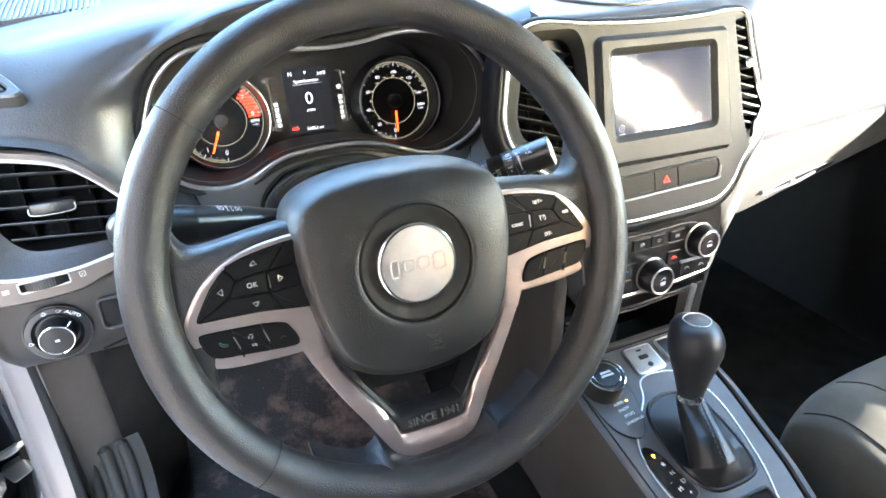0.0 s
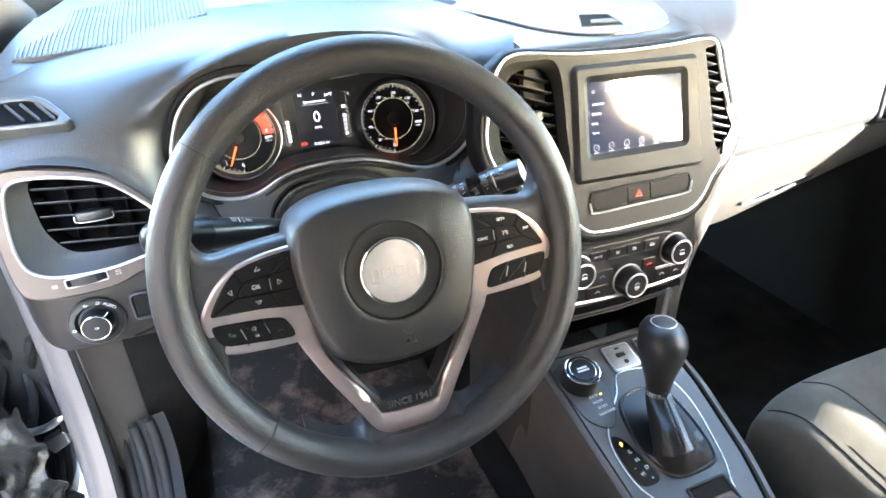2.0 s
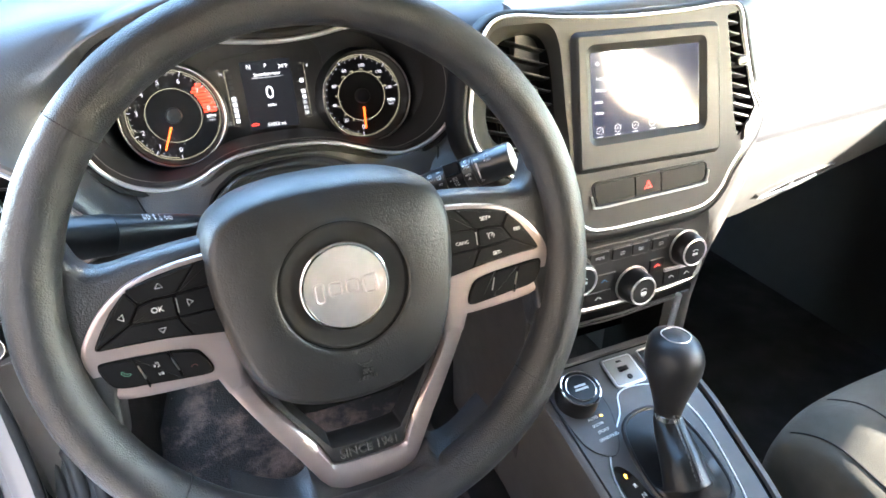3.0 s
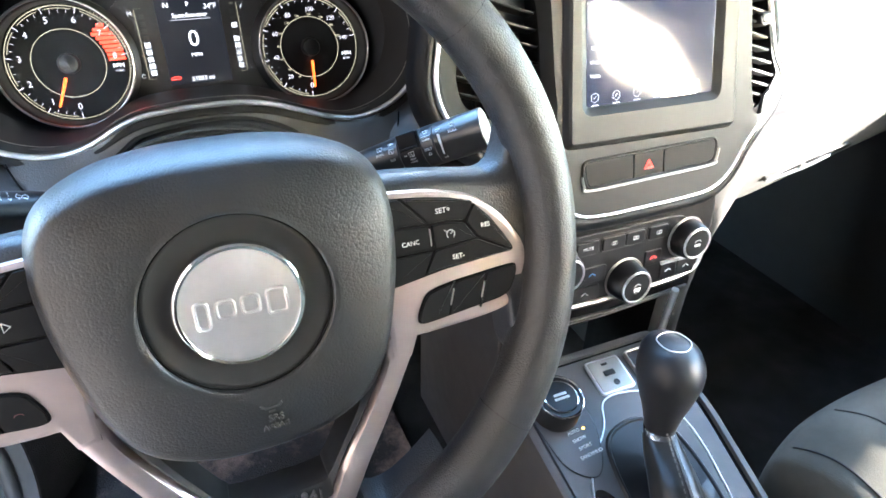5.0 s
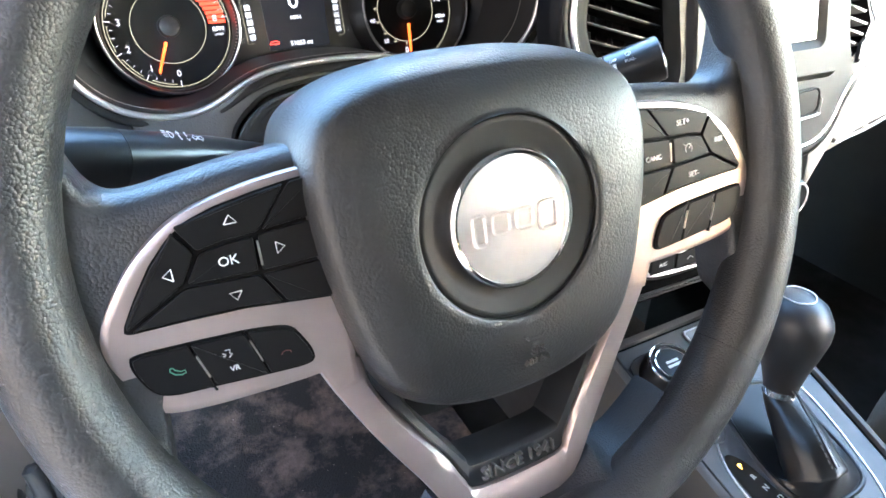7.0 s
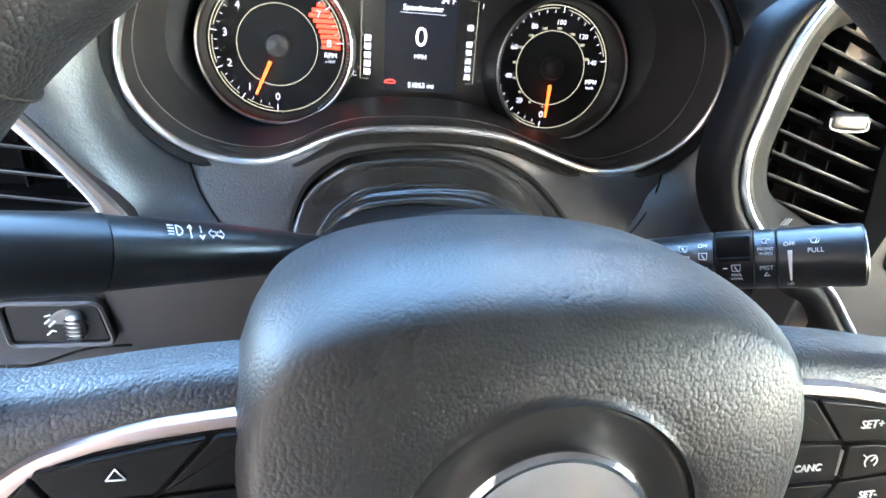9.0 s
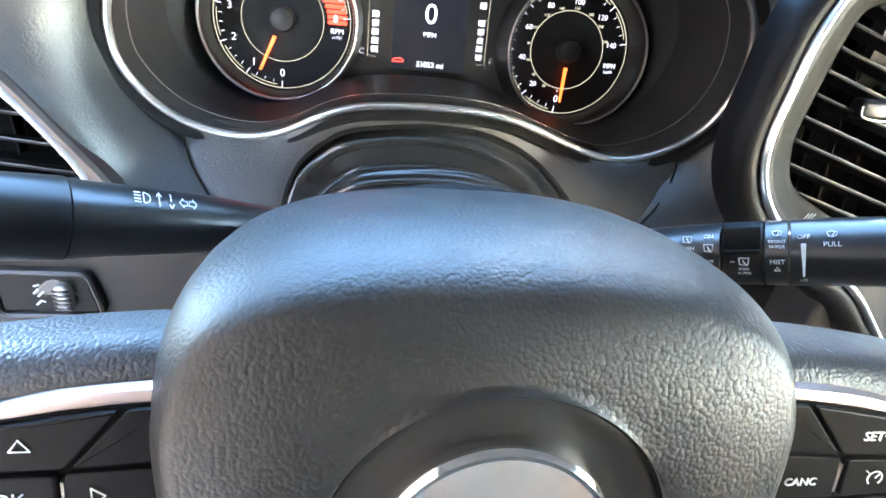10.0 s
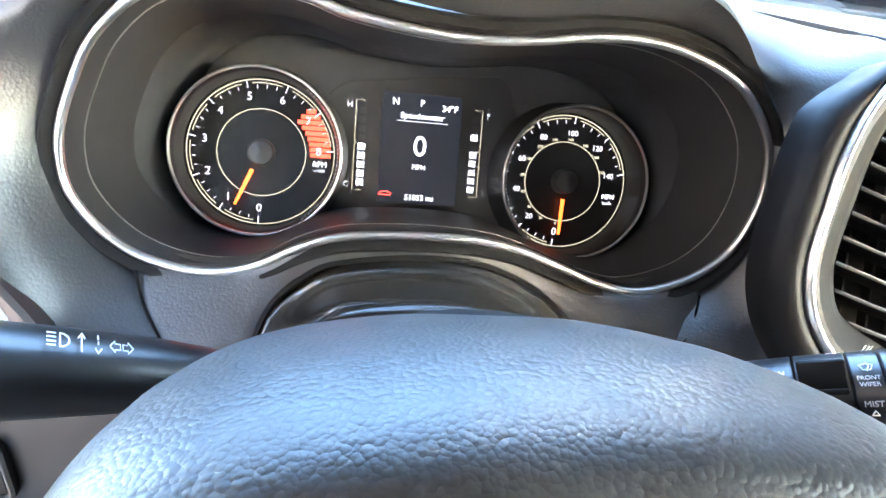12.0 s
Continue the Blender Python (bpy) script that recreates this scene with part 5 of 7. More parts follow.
def dimmer_panel():
    p = thing("dimmer_switch", (-0.185, 0.205, 0.955), "small panel dimmer with a ribbed roller", "switch")
    m = frame_at((-0.199, 0.2125, 0.9485), (1, 0, 0), (0, 0.05, 1))
    o = rounded([(-0.027, -0.013), (0.025, -0.013), (0.021, 0.014), (-0.027, 0.014)], 0.004)
    part("plate", slab(offset(o, 0.001), -0.002, 0.001, 0.0005), KEY, p, m=m)
    part("plate_frame", hoop(offset(o, -0.003), o, -0.002, 0.0035, 0.0012), KNEE, p, "raised brown-grey frame", m=m)
    part("roller", box(0.004, 0.0125, -0.009, 0.009, -0.003, 0.0065, 0.003), GREYMET, p, "ribbed grey roller", m=m)
    for k in range(5):
        part("rib", box(0.004, 0.0125, -0.0006, 0.0006, 0.0055, 0.0072, 0.0003), BLACK, p, m=at(m, 0, -0.006 + 0.003 * k, 0))
    strokes("symbol", [[(-0.003, -0.007), (0, -0.004), (0.002, -0.005)], [(-0.003, 0.001), (0.0, 0.004)], [(-0.001, -0.001), (0.0026, 0.0026)], [(-0.002, 0.006), (0.001, 0.007)]], 0.0005, at(m, -0.005, 0, 0.0014), WHITE, p)


dimmer_panel()

# ---- centre stack ----
TS = radians(15)
MS2 = frame_at((0.384, 0.195, 1.08), (1, 0, 0), (0, math.sin(TS), math.cos(TS)))


THROAT = mat("warm_grey_plastic", (0.030, 0.0285, 0.0250), 0.7, spec=0.06, mottle=(25, 0.08))
LIPBLACK = mat("lip_vinyl", (0.008, 0.0082, 0.0088), 0.5, spec=0.15, grain=("noise", 1500, 0.0001, 0.2), mottle=(25, 0.1))


def sp(pts):
    return [(x - 0.384, (z - 1.08) / math.cos(TS)) for x, z in pts]


def stack():
    s = thing("centre_stack", (0.384, 0.18, 0.95), "satin dark grey centre stack panel with silver edge bead", "centre console panel")
    out = smooth(sp([(.1820, 1.100), (.1880, 1.125), (.1990, 1.148), (.2130, 1.161), (.2380, 1.1635), (.288, 1.158), (.366, 1.154), (.440, 1.1545), (.490, 1.157), (.513, 1.152), (.521, 1.120), (.535, 1.065), (.546, 1.045), (.540, 1.022), (.520, 1.000), (.503, .982), (.488, .961), (.466, .947), (.435, .9435), (.380, .9430), (.330, .9435), (.303, .949), (.280, .972), (.255, .998), (.224, 1.014), (.2005, 1.0305), (.1870, 1.0440), (.1790, 1.0600), (.1775, 1.078)]), 4)
    lv = [(.2260, 1.1440), (.2440, 1.1480), (.2620, 1.1450), (.2725, 1.130), (.276, 1.105), (.277, 1.07), (.279, 1.035), (.272, 1.0190), (.255, 1.0265), (.232, 1.0380), (.213, 1.0475), (.2045, 1.0550), (.2005, 1.0665), (.2000, 1.080), (.2055, 1.1030), (.2110, 1.1230), (.2170, 1.1380)]
    lt = [(.2150, 1.1545), (.2440, 1.1555), (.2700, 1.1535), (.2800, 1.136), (.2825, 1.105), (.2835, 1.07), (.2850, 1.030), (.268, 1.003), (.250, 1.008), (.226, 1.0175), (.2040, 1.0335), (.1910, 1.0460), (.1835, 1.0605), (.1815, 1.078), (.1855, 1.0995), (.1925, 1.1235), (.2025, 1.1440)]
    rv = [(.495, 1.146), (.5110, 1.149), (.5170, 1.120), (.5300, 1.066), (.5395, 1.046), (.527, 1.026), (.513, 1.016), (.507, 1.040), (.502, 1.09)]
    lvo, lto, rvo = smooth(sp(lv), 3), smooth(sp(lt), 3), rounded(sp(rv), 0.003)
    part("panel", holed(offset(out, 0.001), [lto, rvo], -0.03, 0.0), STACK, s, "satin dark grey panel", m=MS2)
    bm = bmesh.new()
    rings(bm, [[(*p, -0.0005) for p in lto], [(*p, -0.0030) for p in [a * 0.75 + b * 0.25 for a, b in zip(lto, lvo)]], [(*p, -0.0065) for p in [a * 0.4 + b * 0.6 for a, b in zip(lto, lvo)]], [(*p, -0.0120) for p in lvo], [(*p, -0.016) for p in lvo]])
    part("vent_throat", bm, THROAT, s, "warm grey hollowed throat round the vent", m=MS2, sharp=70)
    bm = bmesh.new()
    rings(bm, [[(*p, -0.002) for p in offset(out, 0.0018)], [(*p, 0.0012) for p in offset(out, 0.0012)], [(*p, 0.0020) for p in out], [(*p, 0.0012) for p in offset(out, -0.0014)], [(*p, -0.003) for p in offset(out, -0.0022)]])
    part("bead", bm, CHROME_SATIN, s, "bright silver bead", m=MS2, sharp=70)
    bm = bmesh.new()
    crown = lambda d: [a.lerp(b, min(1.0, max(0.0, (c2.y - 0.060) / 0.018))) for a, b, c2 in zip(offset(out, -d), offset(out, -0.42 * d), [Vector(p).to_2d() for p in out])]
    rings(bm, [[(*p, -0.003) for p in crown(0.0018)], [(*p, -0.0005) for p in crown(0.0045)], [(*p, -0.0005) for p in crown(0.0085)], [(*p, -0.0030) for p in crown(0.0130)], [(*p, -0.0090) for p in crown(0.0160)], [(*p, -0.022) for p in crown(0.0170)]])
    part("lip", bm, LIPBLACK, s, "soft black outer lip", m=MS2, sharp=70)
    # tick marks and wheel end in the throat under the vent
    for k in range(3):
        part("throat_print", slab(rect(0.0006, 0.0052), 0, 0.0003), THREAD, s, m=at(MS2, .2135 - .384 + .0020 * k, (1.0375 - 1.08) / .966, -0.0040, -35))
    part("vent_wheel", box(-0.0075, 0.0075, -0.0022, 0.0022, -0.004, 0.0015, 0.0010), BLACK, s, "ribbed black wheel of the vent", m=at(MS2, .2305 - .384, (1.0275 - 1.08) / .966, -0.0040, -32))
    part("wheel_edge", box(-0.0070, 0.0070, 0.0012, 0.0024, -0.002, 0.0020, 0.0005), CHROME_SATIN, s, m=at(MS2, .2305 - .384, (1.0285 - 1.08) / .966, -0.0040, -32))
    # raised screen housing
    hs = rounded(sp([(.2965, 1.141), (.4785, 1.138), (.483, 1.006), (.293, 1.010)]), 0.006)
    scr = rounded(sp([(.314, 1.1235), (.4535, 1.1215), (.4545, 1.0385), (.314, 1.0405)]), 0.003)
    bm = bmesh.new()
    rings(bm, [[(*p, -0.001) for p in offset(hs, -0.004)], [(*p, 0.0045) for p in hs], [(*p, 0.0062) for p in offset(hs, 0.0025)], [(*p, 0.0060) for p in offset(scr, -0.0075)], [(*p, 0.002) for p in offset(scr, -0.0008)], [(*p, 0.0008) for p in scr]])
    part("screen_housing", bm, STACK, s, "satin grey screen housing", m=MS2, sharp=14)
    # switch bar
    bar = rounded(sp([(.311, .994), (.466, .9945), (.463, .973), (.315, .971)]), 0.007)
    part("bar_bed", hoop(offset(bar, -0.0022), bar, -0.002, 0.0022, 0.0008), STACK, s, m=MS2)
    part("bar_lip", tube([(*p, 0.0016) for p in smooth(sp([(.309, .982), (.311, .9735), (.318, .9685), (.384, .9690), (.459, .9702), (.466, .975), (.469, .985)]), 5, False)], 0.0013, n=8), GREYMET, s, "thin grey lower lip", m=MS2)
    for x0, x1, nm in ((.313, .3655, "blank_key"), (.3665, .4005, "hazard_key"), (.4015, .465, "blank_key")):
        key = part(nm, slab(between(offset(bar, 0.0006), x0 - .384, x1 - .384), -0.002, 0.0014, 0.0006), KEY, s, "dark key", m=MS2)
        if nm == "hazard_key":
            for r in (0.0060, 0.0036):
                strokes("hazard_sign", [[(r * math.cos(radians(a)), r * math.sin(radians(a)) * 0.9) for a in (90, 210, 330, 90)]], 0.0006, at(MS2, -0.0005, (0.9815 - 1.08) / 0.966, 0.0016), LITRED, key, "red warning triangle")
    # infotainment display
    d = thing("infotainment_screen", MS2 @ Vector((0, -0.04, 0)), "glossy touch screen showing a dark blue settings list", "screen")
    part("glass", slab(scr, 0.0, 0.0016, 0.0004), SCREEN, d, "glossy dark blue glass", m=MS2)
    X = lambda x, z: ((x - .384), (z - 1.08) / 0.966)
    for tx, x, z, sz in (("Settings", .346, 1.1125, .0042), ("Language", .3285, 1.0985, .0044), ("Display", .3255, 1.0870, .0044), ("Units", .3225, 1.0760, .0044), ("Voice", .3228, 1.0650, .0044)):
        lettering("screen_writing", tx, at(MS2, *X(x, z), 0.0018), sz, LITDIM2, d, depth=0.0001)
    strokes("arrow_sign", [[(0.002, 0.001), (0, 0.001), (0, 0.002), (-0.003, 0), (0, -0.002), (0, -0.001), (0.002, -0.001), (0.002, 0.001)]], 0.00025, at(MS2, *X(.3225, 1.1125), 0.0018), LITDIM2, d)
    for k in range(6):
        hx = [(0.0042 * math.cos(radians(a)), 0.0042 * math.sin(radians(a))) for a in range(30, 391, 60)]
        strokes("menu_icon", [hx, [(-0.0014, -0.001), (0.001, 0.0012)]], 0.0002, at(MS2, *X(.3225 + .0225 * k, 1.0475), 0.0018), LITDIM2, d)
        part("menu_print", slab(rect(0.0075, 0.0008), 0, 0.0002), LITDIM2, d, m=at(MS2, *X(.3225 + .0225 * k, 1.0412), 0.0017))
    # vents
    slat_vent("centre_air_vent", "black centre air vent with thin crosswise slats and a grey tab", lvo, at(MS2, 0, 0, -0.0125), [(1.028 + 0.0125 * k - 1.08) / 0.966 for k in range(-1, 12)], [-0.16, -0.143, -0.125], (-0.140, 0.015, 0.026), tilt=-8, lean=radians(-17), deep=0.026, mats=(VOID, VENTSLAT))
    # the light on these slats is put into their pale colour
    slat_vent("centre_air_vent", "black narrow centre air vent with a tab, slats painted pale as if lit", rvo, at(MS2, 0, 0, -0.001), [(1.0195 + 0.0105 * k - 1.08) / 0.966 for k in range(-1, 13)], [], (0.132, 0.018, 0.014), tilt=-4, lean=radians(-17), deep=0.022, mats=(VOID, GRILLE))
    part("vent_button", slab(rounded(sp([(.5215, 1.028), (.5300, 1.034), (.5290, 1.018), (.518, 1.010)]), 0.002), 0, 0.004, 0.001), HARD, s, m=MS2)


LITDIM2 = mat("screen_print", (0.1, 0.1, 0.1), 0.4, emit=(0.85, 0.88, 1.0, 0.42))
stack()


def climate():
    c = thing("climate_panel", (0.385, 0.17, 0.82), "black climate control panel with three chrome-ringed knobs", "control panel")
    m = frame_at((0.385, 0.176, 0.88), (1, 0, 0), (0, 0.10, 1))
    half = [(0.0, 0.056), (0.060, 0.056), (0.100, 0.052), (0.116, 0.040), (0.119, 0.012), (0.114, -0.020), (0.104, -0.048), (0.085, -0.058), (0.040, -0.0605), (0.0, -0.061)]
    o = smooth(half + [(-x, y) for x, y in half[-2:0:-1]], 4)
    part("panel", slab(o, -0.03, 0.0, 0.004), STACK, c, "satin dark grey panel", m=m)
    lo = smooth([(-0.106, 0.002), (-0.080, 0.030), (0.0, 0.031), (0.060, 0.031), (0.084, 0.022), (0.100, -0.002), (0.108, -0.020), (0.106, -0.038), (0.094, -0.047), (0.050, -0.0505), (-0.050, -0.0505), (-0.094, -0.047), (-0.106, -0.036)], 4)
    part("switch_field", slab(offset(lo, 0.003), -0.002, 0.0022, 0.001), BLACK, c, "black switch field", m=m)
    u = smooth([(0.1075, -0.014), (0.1085, -0.032), (0.099, -0.046), (0.060, -0.0515), (0.0, -0.0530), (-0.060, -0.0515), (-0.099, -0.046), (-0.1085, -0.032), (-0.1075, -0.014)], 4, False)
    part("bead", tube([(*p, 0.0015) for p in u], 0.0021, n=8), CHROME_SATIN, c, "bright silver lower bead", m=m)
    for x, y, r, d in ((0.079, 0.000, 0.0210, 0.019), (0.002, -0.032, 0.0215, 0.023), (-0.081, 0.000, 0.0210, 0.019)):
        k = part("knob", lathe([(r * 1.03, 0.0), (r, 0.006), (r * 0.94, d * 0.85), (r * 0.80, d), (r * 0.6, d + 0.0006), (0.0, d + 0.0006)], 40), BLACK, c, "black round knob", m=at(m, x, y, 0.001))
        part("knob_ring", tube([(*p, d) for p in circle(r * 0.80, 40)], 0.0012, closed=True, n=8), CHROME_SATIN, k, "bright ring", m=at(m, x, y, 0.001))
        part("knob_base", tube([(*p, 0.002) for p in circle(r * 1.08, 40)], 0.0012, closed=True, n=8), GREYMET, k, m=at(m, x, y, 0.001))
        part("knob_print", slab(rect(0.008, 0.003, 0, -0.002), 0, 0.0003), WHITE, k, m=at(m, x, y, d + 0.0016))
        strokes("knob_sign", [[(-0.004, 0.002), (-0.001, 0.004), (0.002, 0.004), (0.004, 0.002)]], 0.0004, at(m, x, y, d + 0.0018), WHITE, k)
    lettering("knob_writing", "OFF", at(m, 0.002, -0.037, 0.0248), 0.0042, WHITE, c)
    for x0, x1, nm in ((-0.062, -0.036, "MUTE"), (-0.031, -0.0035, ""), (-0.0025, 0.0215, ""), (0.027, 0.052, "")):
        q = rounded(rect(x1 - x0, 0.0145, (x0 + x1) / 2, 0.0150), 0.003)
        k = part("key", slab(q, 0.0, 0.0042, 0.0008), BLACK, c, "black key", m=at(m, 0, 0, 0, 0))
        part("key_rim", tube([(*p, 0.0022) for p in offset(q, -0.0012)], 0.0006, closed=True, n=5), HARD, c, m=m)
        if nm:
            lettering("key_writing", nm, at(m, (x0 + x1) / 2, 0.0150, 0.0045), 0.0048, WHITE, k)
        else:
            strokes("key_sign", [[(-0.003, -0.0016), (-0.003, 0.0016), (0.003, 0.0016), (0.003, -0.0016), (-0.003, -0.0016)], [(-0.0012, 0), (0.0012, 0)]], 0.0003, at(m, (x0 + x1) / 2, 0.0150, 0.0044), WHITE, k)
    for x0, x1, y0, y1, col in ((-0.058, -0.024, -0.026, -0.008, BLUEP), (0.026, 0.048, -0.024, -0.006, LITRED), (0.050, 0.072, -0.046, -0.026, WHITE), (0.073, 0.098, -0.046, -0.026, WHITE), (-0.100, -0.070, -0.046, -0.028, WHITE), (-0.066, -0.030, -0.048, -0.030, WHITE)):
        k = part("key", slab(rounded([(x0, y0), (x1, y0), (x1, y1), (x0, y1)], 0.002), 0.001, 0.0042, 0.0008), BLACK, c, "black key", m=m)
        cx, cy = (x0 + x1) / 2, (y0 + y1) / 2
        if x0 < -0.09:
            lettering("key_writing", "A/C", at(m, cx, cy, 0.0045), 0.0058, WHITE, k)
        else:
            strokes("key_sign", [[(cx - 0.004, cy - 0.001), (cx, cy + 0.002), (cx + 0.004, cy - 0.001)]], 0.0005, at(m, 0, 0, 0.0044), col, k)
        if col is WHITE and x0 > 0:
            part("key_edge", slab(rect(x1 - x0, 0.0035, cx, y1 + 0.0005), 0.002, 0.0048, 0.0005), CHROME_SATIN, c, m=m)
    # open bin under it
    b = thing("storage_bin", (0.385, 0.25, 0.70), "open storage bin under the climate panel, inner shade painted near-black", "storage bin")
    part("lip", tube([(0.266, 0.178, 0.803), (0.385, 0.176, 0.801), (0.492, 0.178, 0.805)], 0.0016, n=8), HARD, b)
    part("lip", tube([(0.270, 0.184, 0.792), (0.385, 0.182, 0.790), (0.480, 0.184, 0.794)], 0.0012, n=8), HARD, b, "thin edge")
    # back wall and roof near-black: the bin's inner shade is in the colour
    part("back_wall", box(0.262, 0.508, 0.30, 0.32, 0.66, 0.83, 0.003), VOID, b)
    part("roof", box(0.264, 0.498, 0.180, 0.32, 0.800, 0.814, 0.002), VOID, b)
    part("cheek", box(0.246, 0.264, 0.178, 0.40, 0.50, 0.992, 0.004), KNEE, b)
    part("cheek", box(0.500, 0.512, 0.190, 0.34, 0.50, 0.93, 0.004), SEAL, b)
    part("post", tube([(0.466, 0.168, 0.812), (0.468, 0.172, 0.770), (0.474, 0.180, 0.70)], 0.0042, n=10), CHROME_SATIN, b, "slim bright post")


climate()


def top_tray():
    t = thing("dash_tray", (0.37, 0.30, 1.185), "closed dash-top tray lid with stitched edge and recessed pull", "tray lid")
    m = frame_at((0.36, 0.275, 1.1722), (1, 0, 0), (0, 0.989, 0.148))
    o = smooth([(-0.139, 0.128), (-0.114, 0.087), (-0.092, 0.053), (-0.071, 0.019), (-0.030, -0.018), (0.013, -0.029), (0.056, -0.029), (0.100, -0.019), (0.135, 0.015), (0.155, 0.09), (0.10, 0.15), (0.0, 0.165), (-0.10, 0.155)], 5)
    part("lid", slab(o, -0.012, 0.0026, 0.0022), DASH, t, "soft grained lid", m=m)
    bm = bmesh.new()
    oo = offset(o, 0.004)
    for i in range(len(oo)):
        a, b = oo[i], oo[(i + 1) % len(oo)]
        n = max(1, int((b - a).length / 0.0045))
        for j in range(n):
            p, q = a.lerp(b, j / n), a.lerp(b, (j + 0.6) / n)
            tube([(*p, 0.0027), (*q, 0.0027)], 0.0004, n=4, bm=bm)
    part("stitching", bm, THREAD, t, "pale grey stitches", m=m, kind="stuff")
    mp = m @ Matrix.Translation((0.024, 0.021, -0.0034))
    r = rounded([(-0.037, -0.020), (0.023, -0.028), (0.0285, 0.018), (-0.014, 0.025)], 0.004)
    part("pull_recess", hoop(r, offset(r, 0.0015), 0.003, 0.0072, 0.0006), HARD, t, m=mp)
    part("pull_bed", slab(offset(r, 0.0012), 0.003, 0.0064), VOID, t, m=mp)
    part("pull", slab(rounded([(-0.018, -0.016), (0.020, -0.019), (0.020, -0.004), (-0.012, -0.002)], 0.002), 0.005, 0.0085, 0.001), BLACK, t, m=mp)


top_tray()


def passenger_fittings():
    g = thing("glovebox_handle", (0.78, 0.277, 0.86), "bright silver glovebox pull in a recess with its shade painted black", "handle")
    ex, nn = Vector((0.177, 0.022, 0.007)).normalized(), Vector((0.12, -0.90, -0.41)).normalized()
    m = frame_at(Vector((0.747, 0.2575, 0.8845)) + nn * 0.0018, ex, nn.cross(ex)) @ Matrix.Diagonal((1.32, 1.0, 1.0, 1.0))
    o = smooth([(-0.064, -0.004), (-0.030, 0.0075), (0.012, 0.0115), (0.066, 0.008), (0.030, -0.009), (-0.010, -0.0125)], 5)
    part("recess", hoop(offset(o, -0.0015), o, -0.006, 0.0022, 0.0008), LOWER, g, "moulded recess edge", m=m)
    # shallow bed; the depth of the recess is painted as black shade
    part("recess_bed", slab(o, -0.006, 0.0008), VOID, g, "recess with its shade painted black", m=m)
    part("pull", slab(smooth([(-0.060, -0.0055), (-0.010, -0.0105), (0.024, -0.0065), (0.036, 0.001), (0.010, -0.0030), (-0.020, -0.0045)], 5), -0.002, 0.0036, 0.001), CHROME_SATIN, g, "bright silver pull", m=m)
    part("pull_lock", lathe([(0.004, 0.0), (0.004, 0.003), (0.0, 0.0032)], 16), GREYMET, g, m=at(m, -0.010, 0.0005))
    m = frame_at((1.000, 0.2715, 1.005), (0.99, 0.10, 0.0), (0, 0.36, 0.93))
    o = rounded([(-0.050, -0.030), (0.06, -0.030), (0.06, 0.045), (-0.005, 0.045)], 0.006)
    v = slat_vent("passenger_air_vent", "passenger side air vent with bright sunlit slats", o, at(m, 0, 0, 0.002), [-0.022 + 0.013 * k for k in range(5)], [], (0.01, 0.010, 0.02), mats=(VOID, STACK), tilt=10, deep=0.025)
    part("vent_frame", hoop(offset(o, -0.006), o, -0.004, 0.004, 0.002), LOWER, v, m=m)


passenger_fittings()


# ---- centre console ----
KS = math.atan(0.24)
MK = frame_at((0.3605, 0.0475, 0.7070), (1, 0, 0), (0, math.cos(KS), math.sin(KS))) @ Matrix.Scale(0.95, 4)     # x across, y forward along the slope


def kp(pts):
    return [(x - 0.385, (y - 0.07) / math.cos(KS)) for x, y in pts]


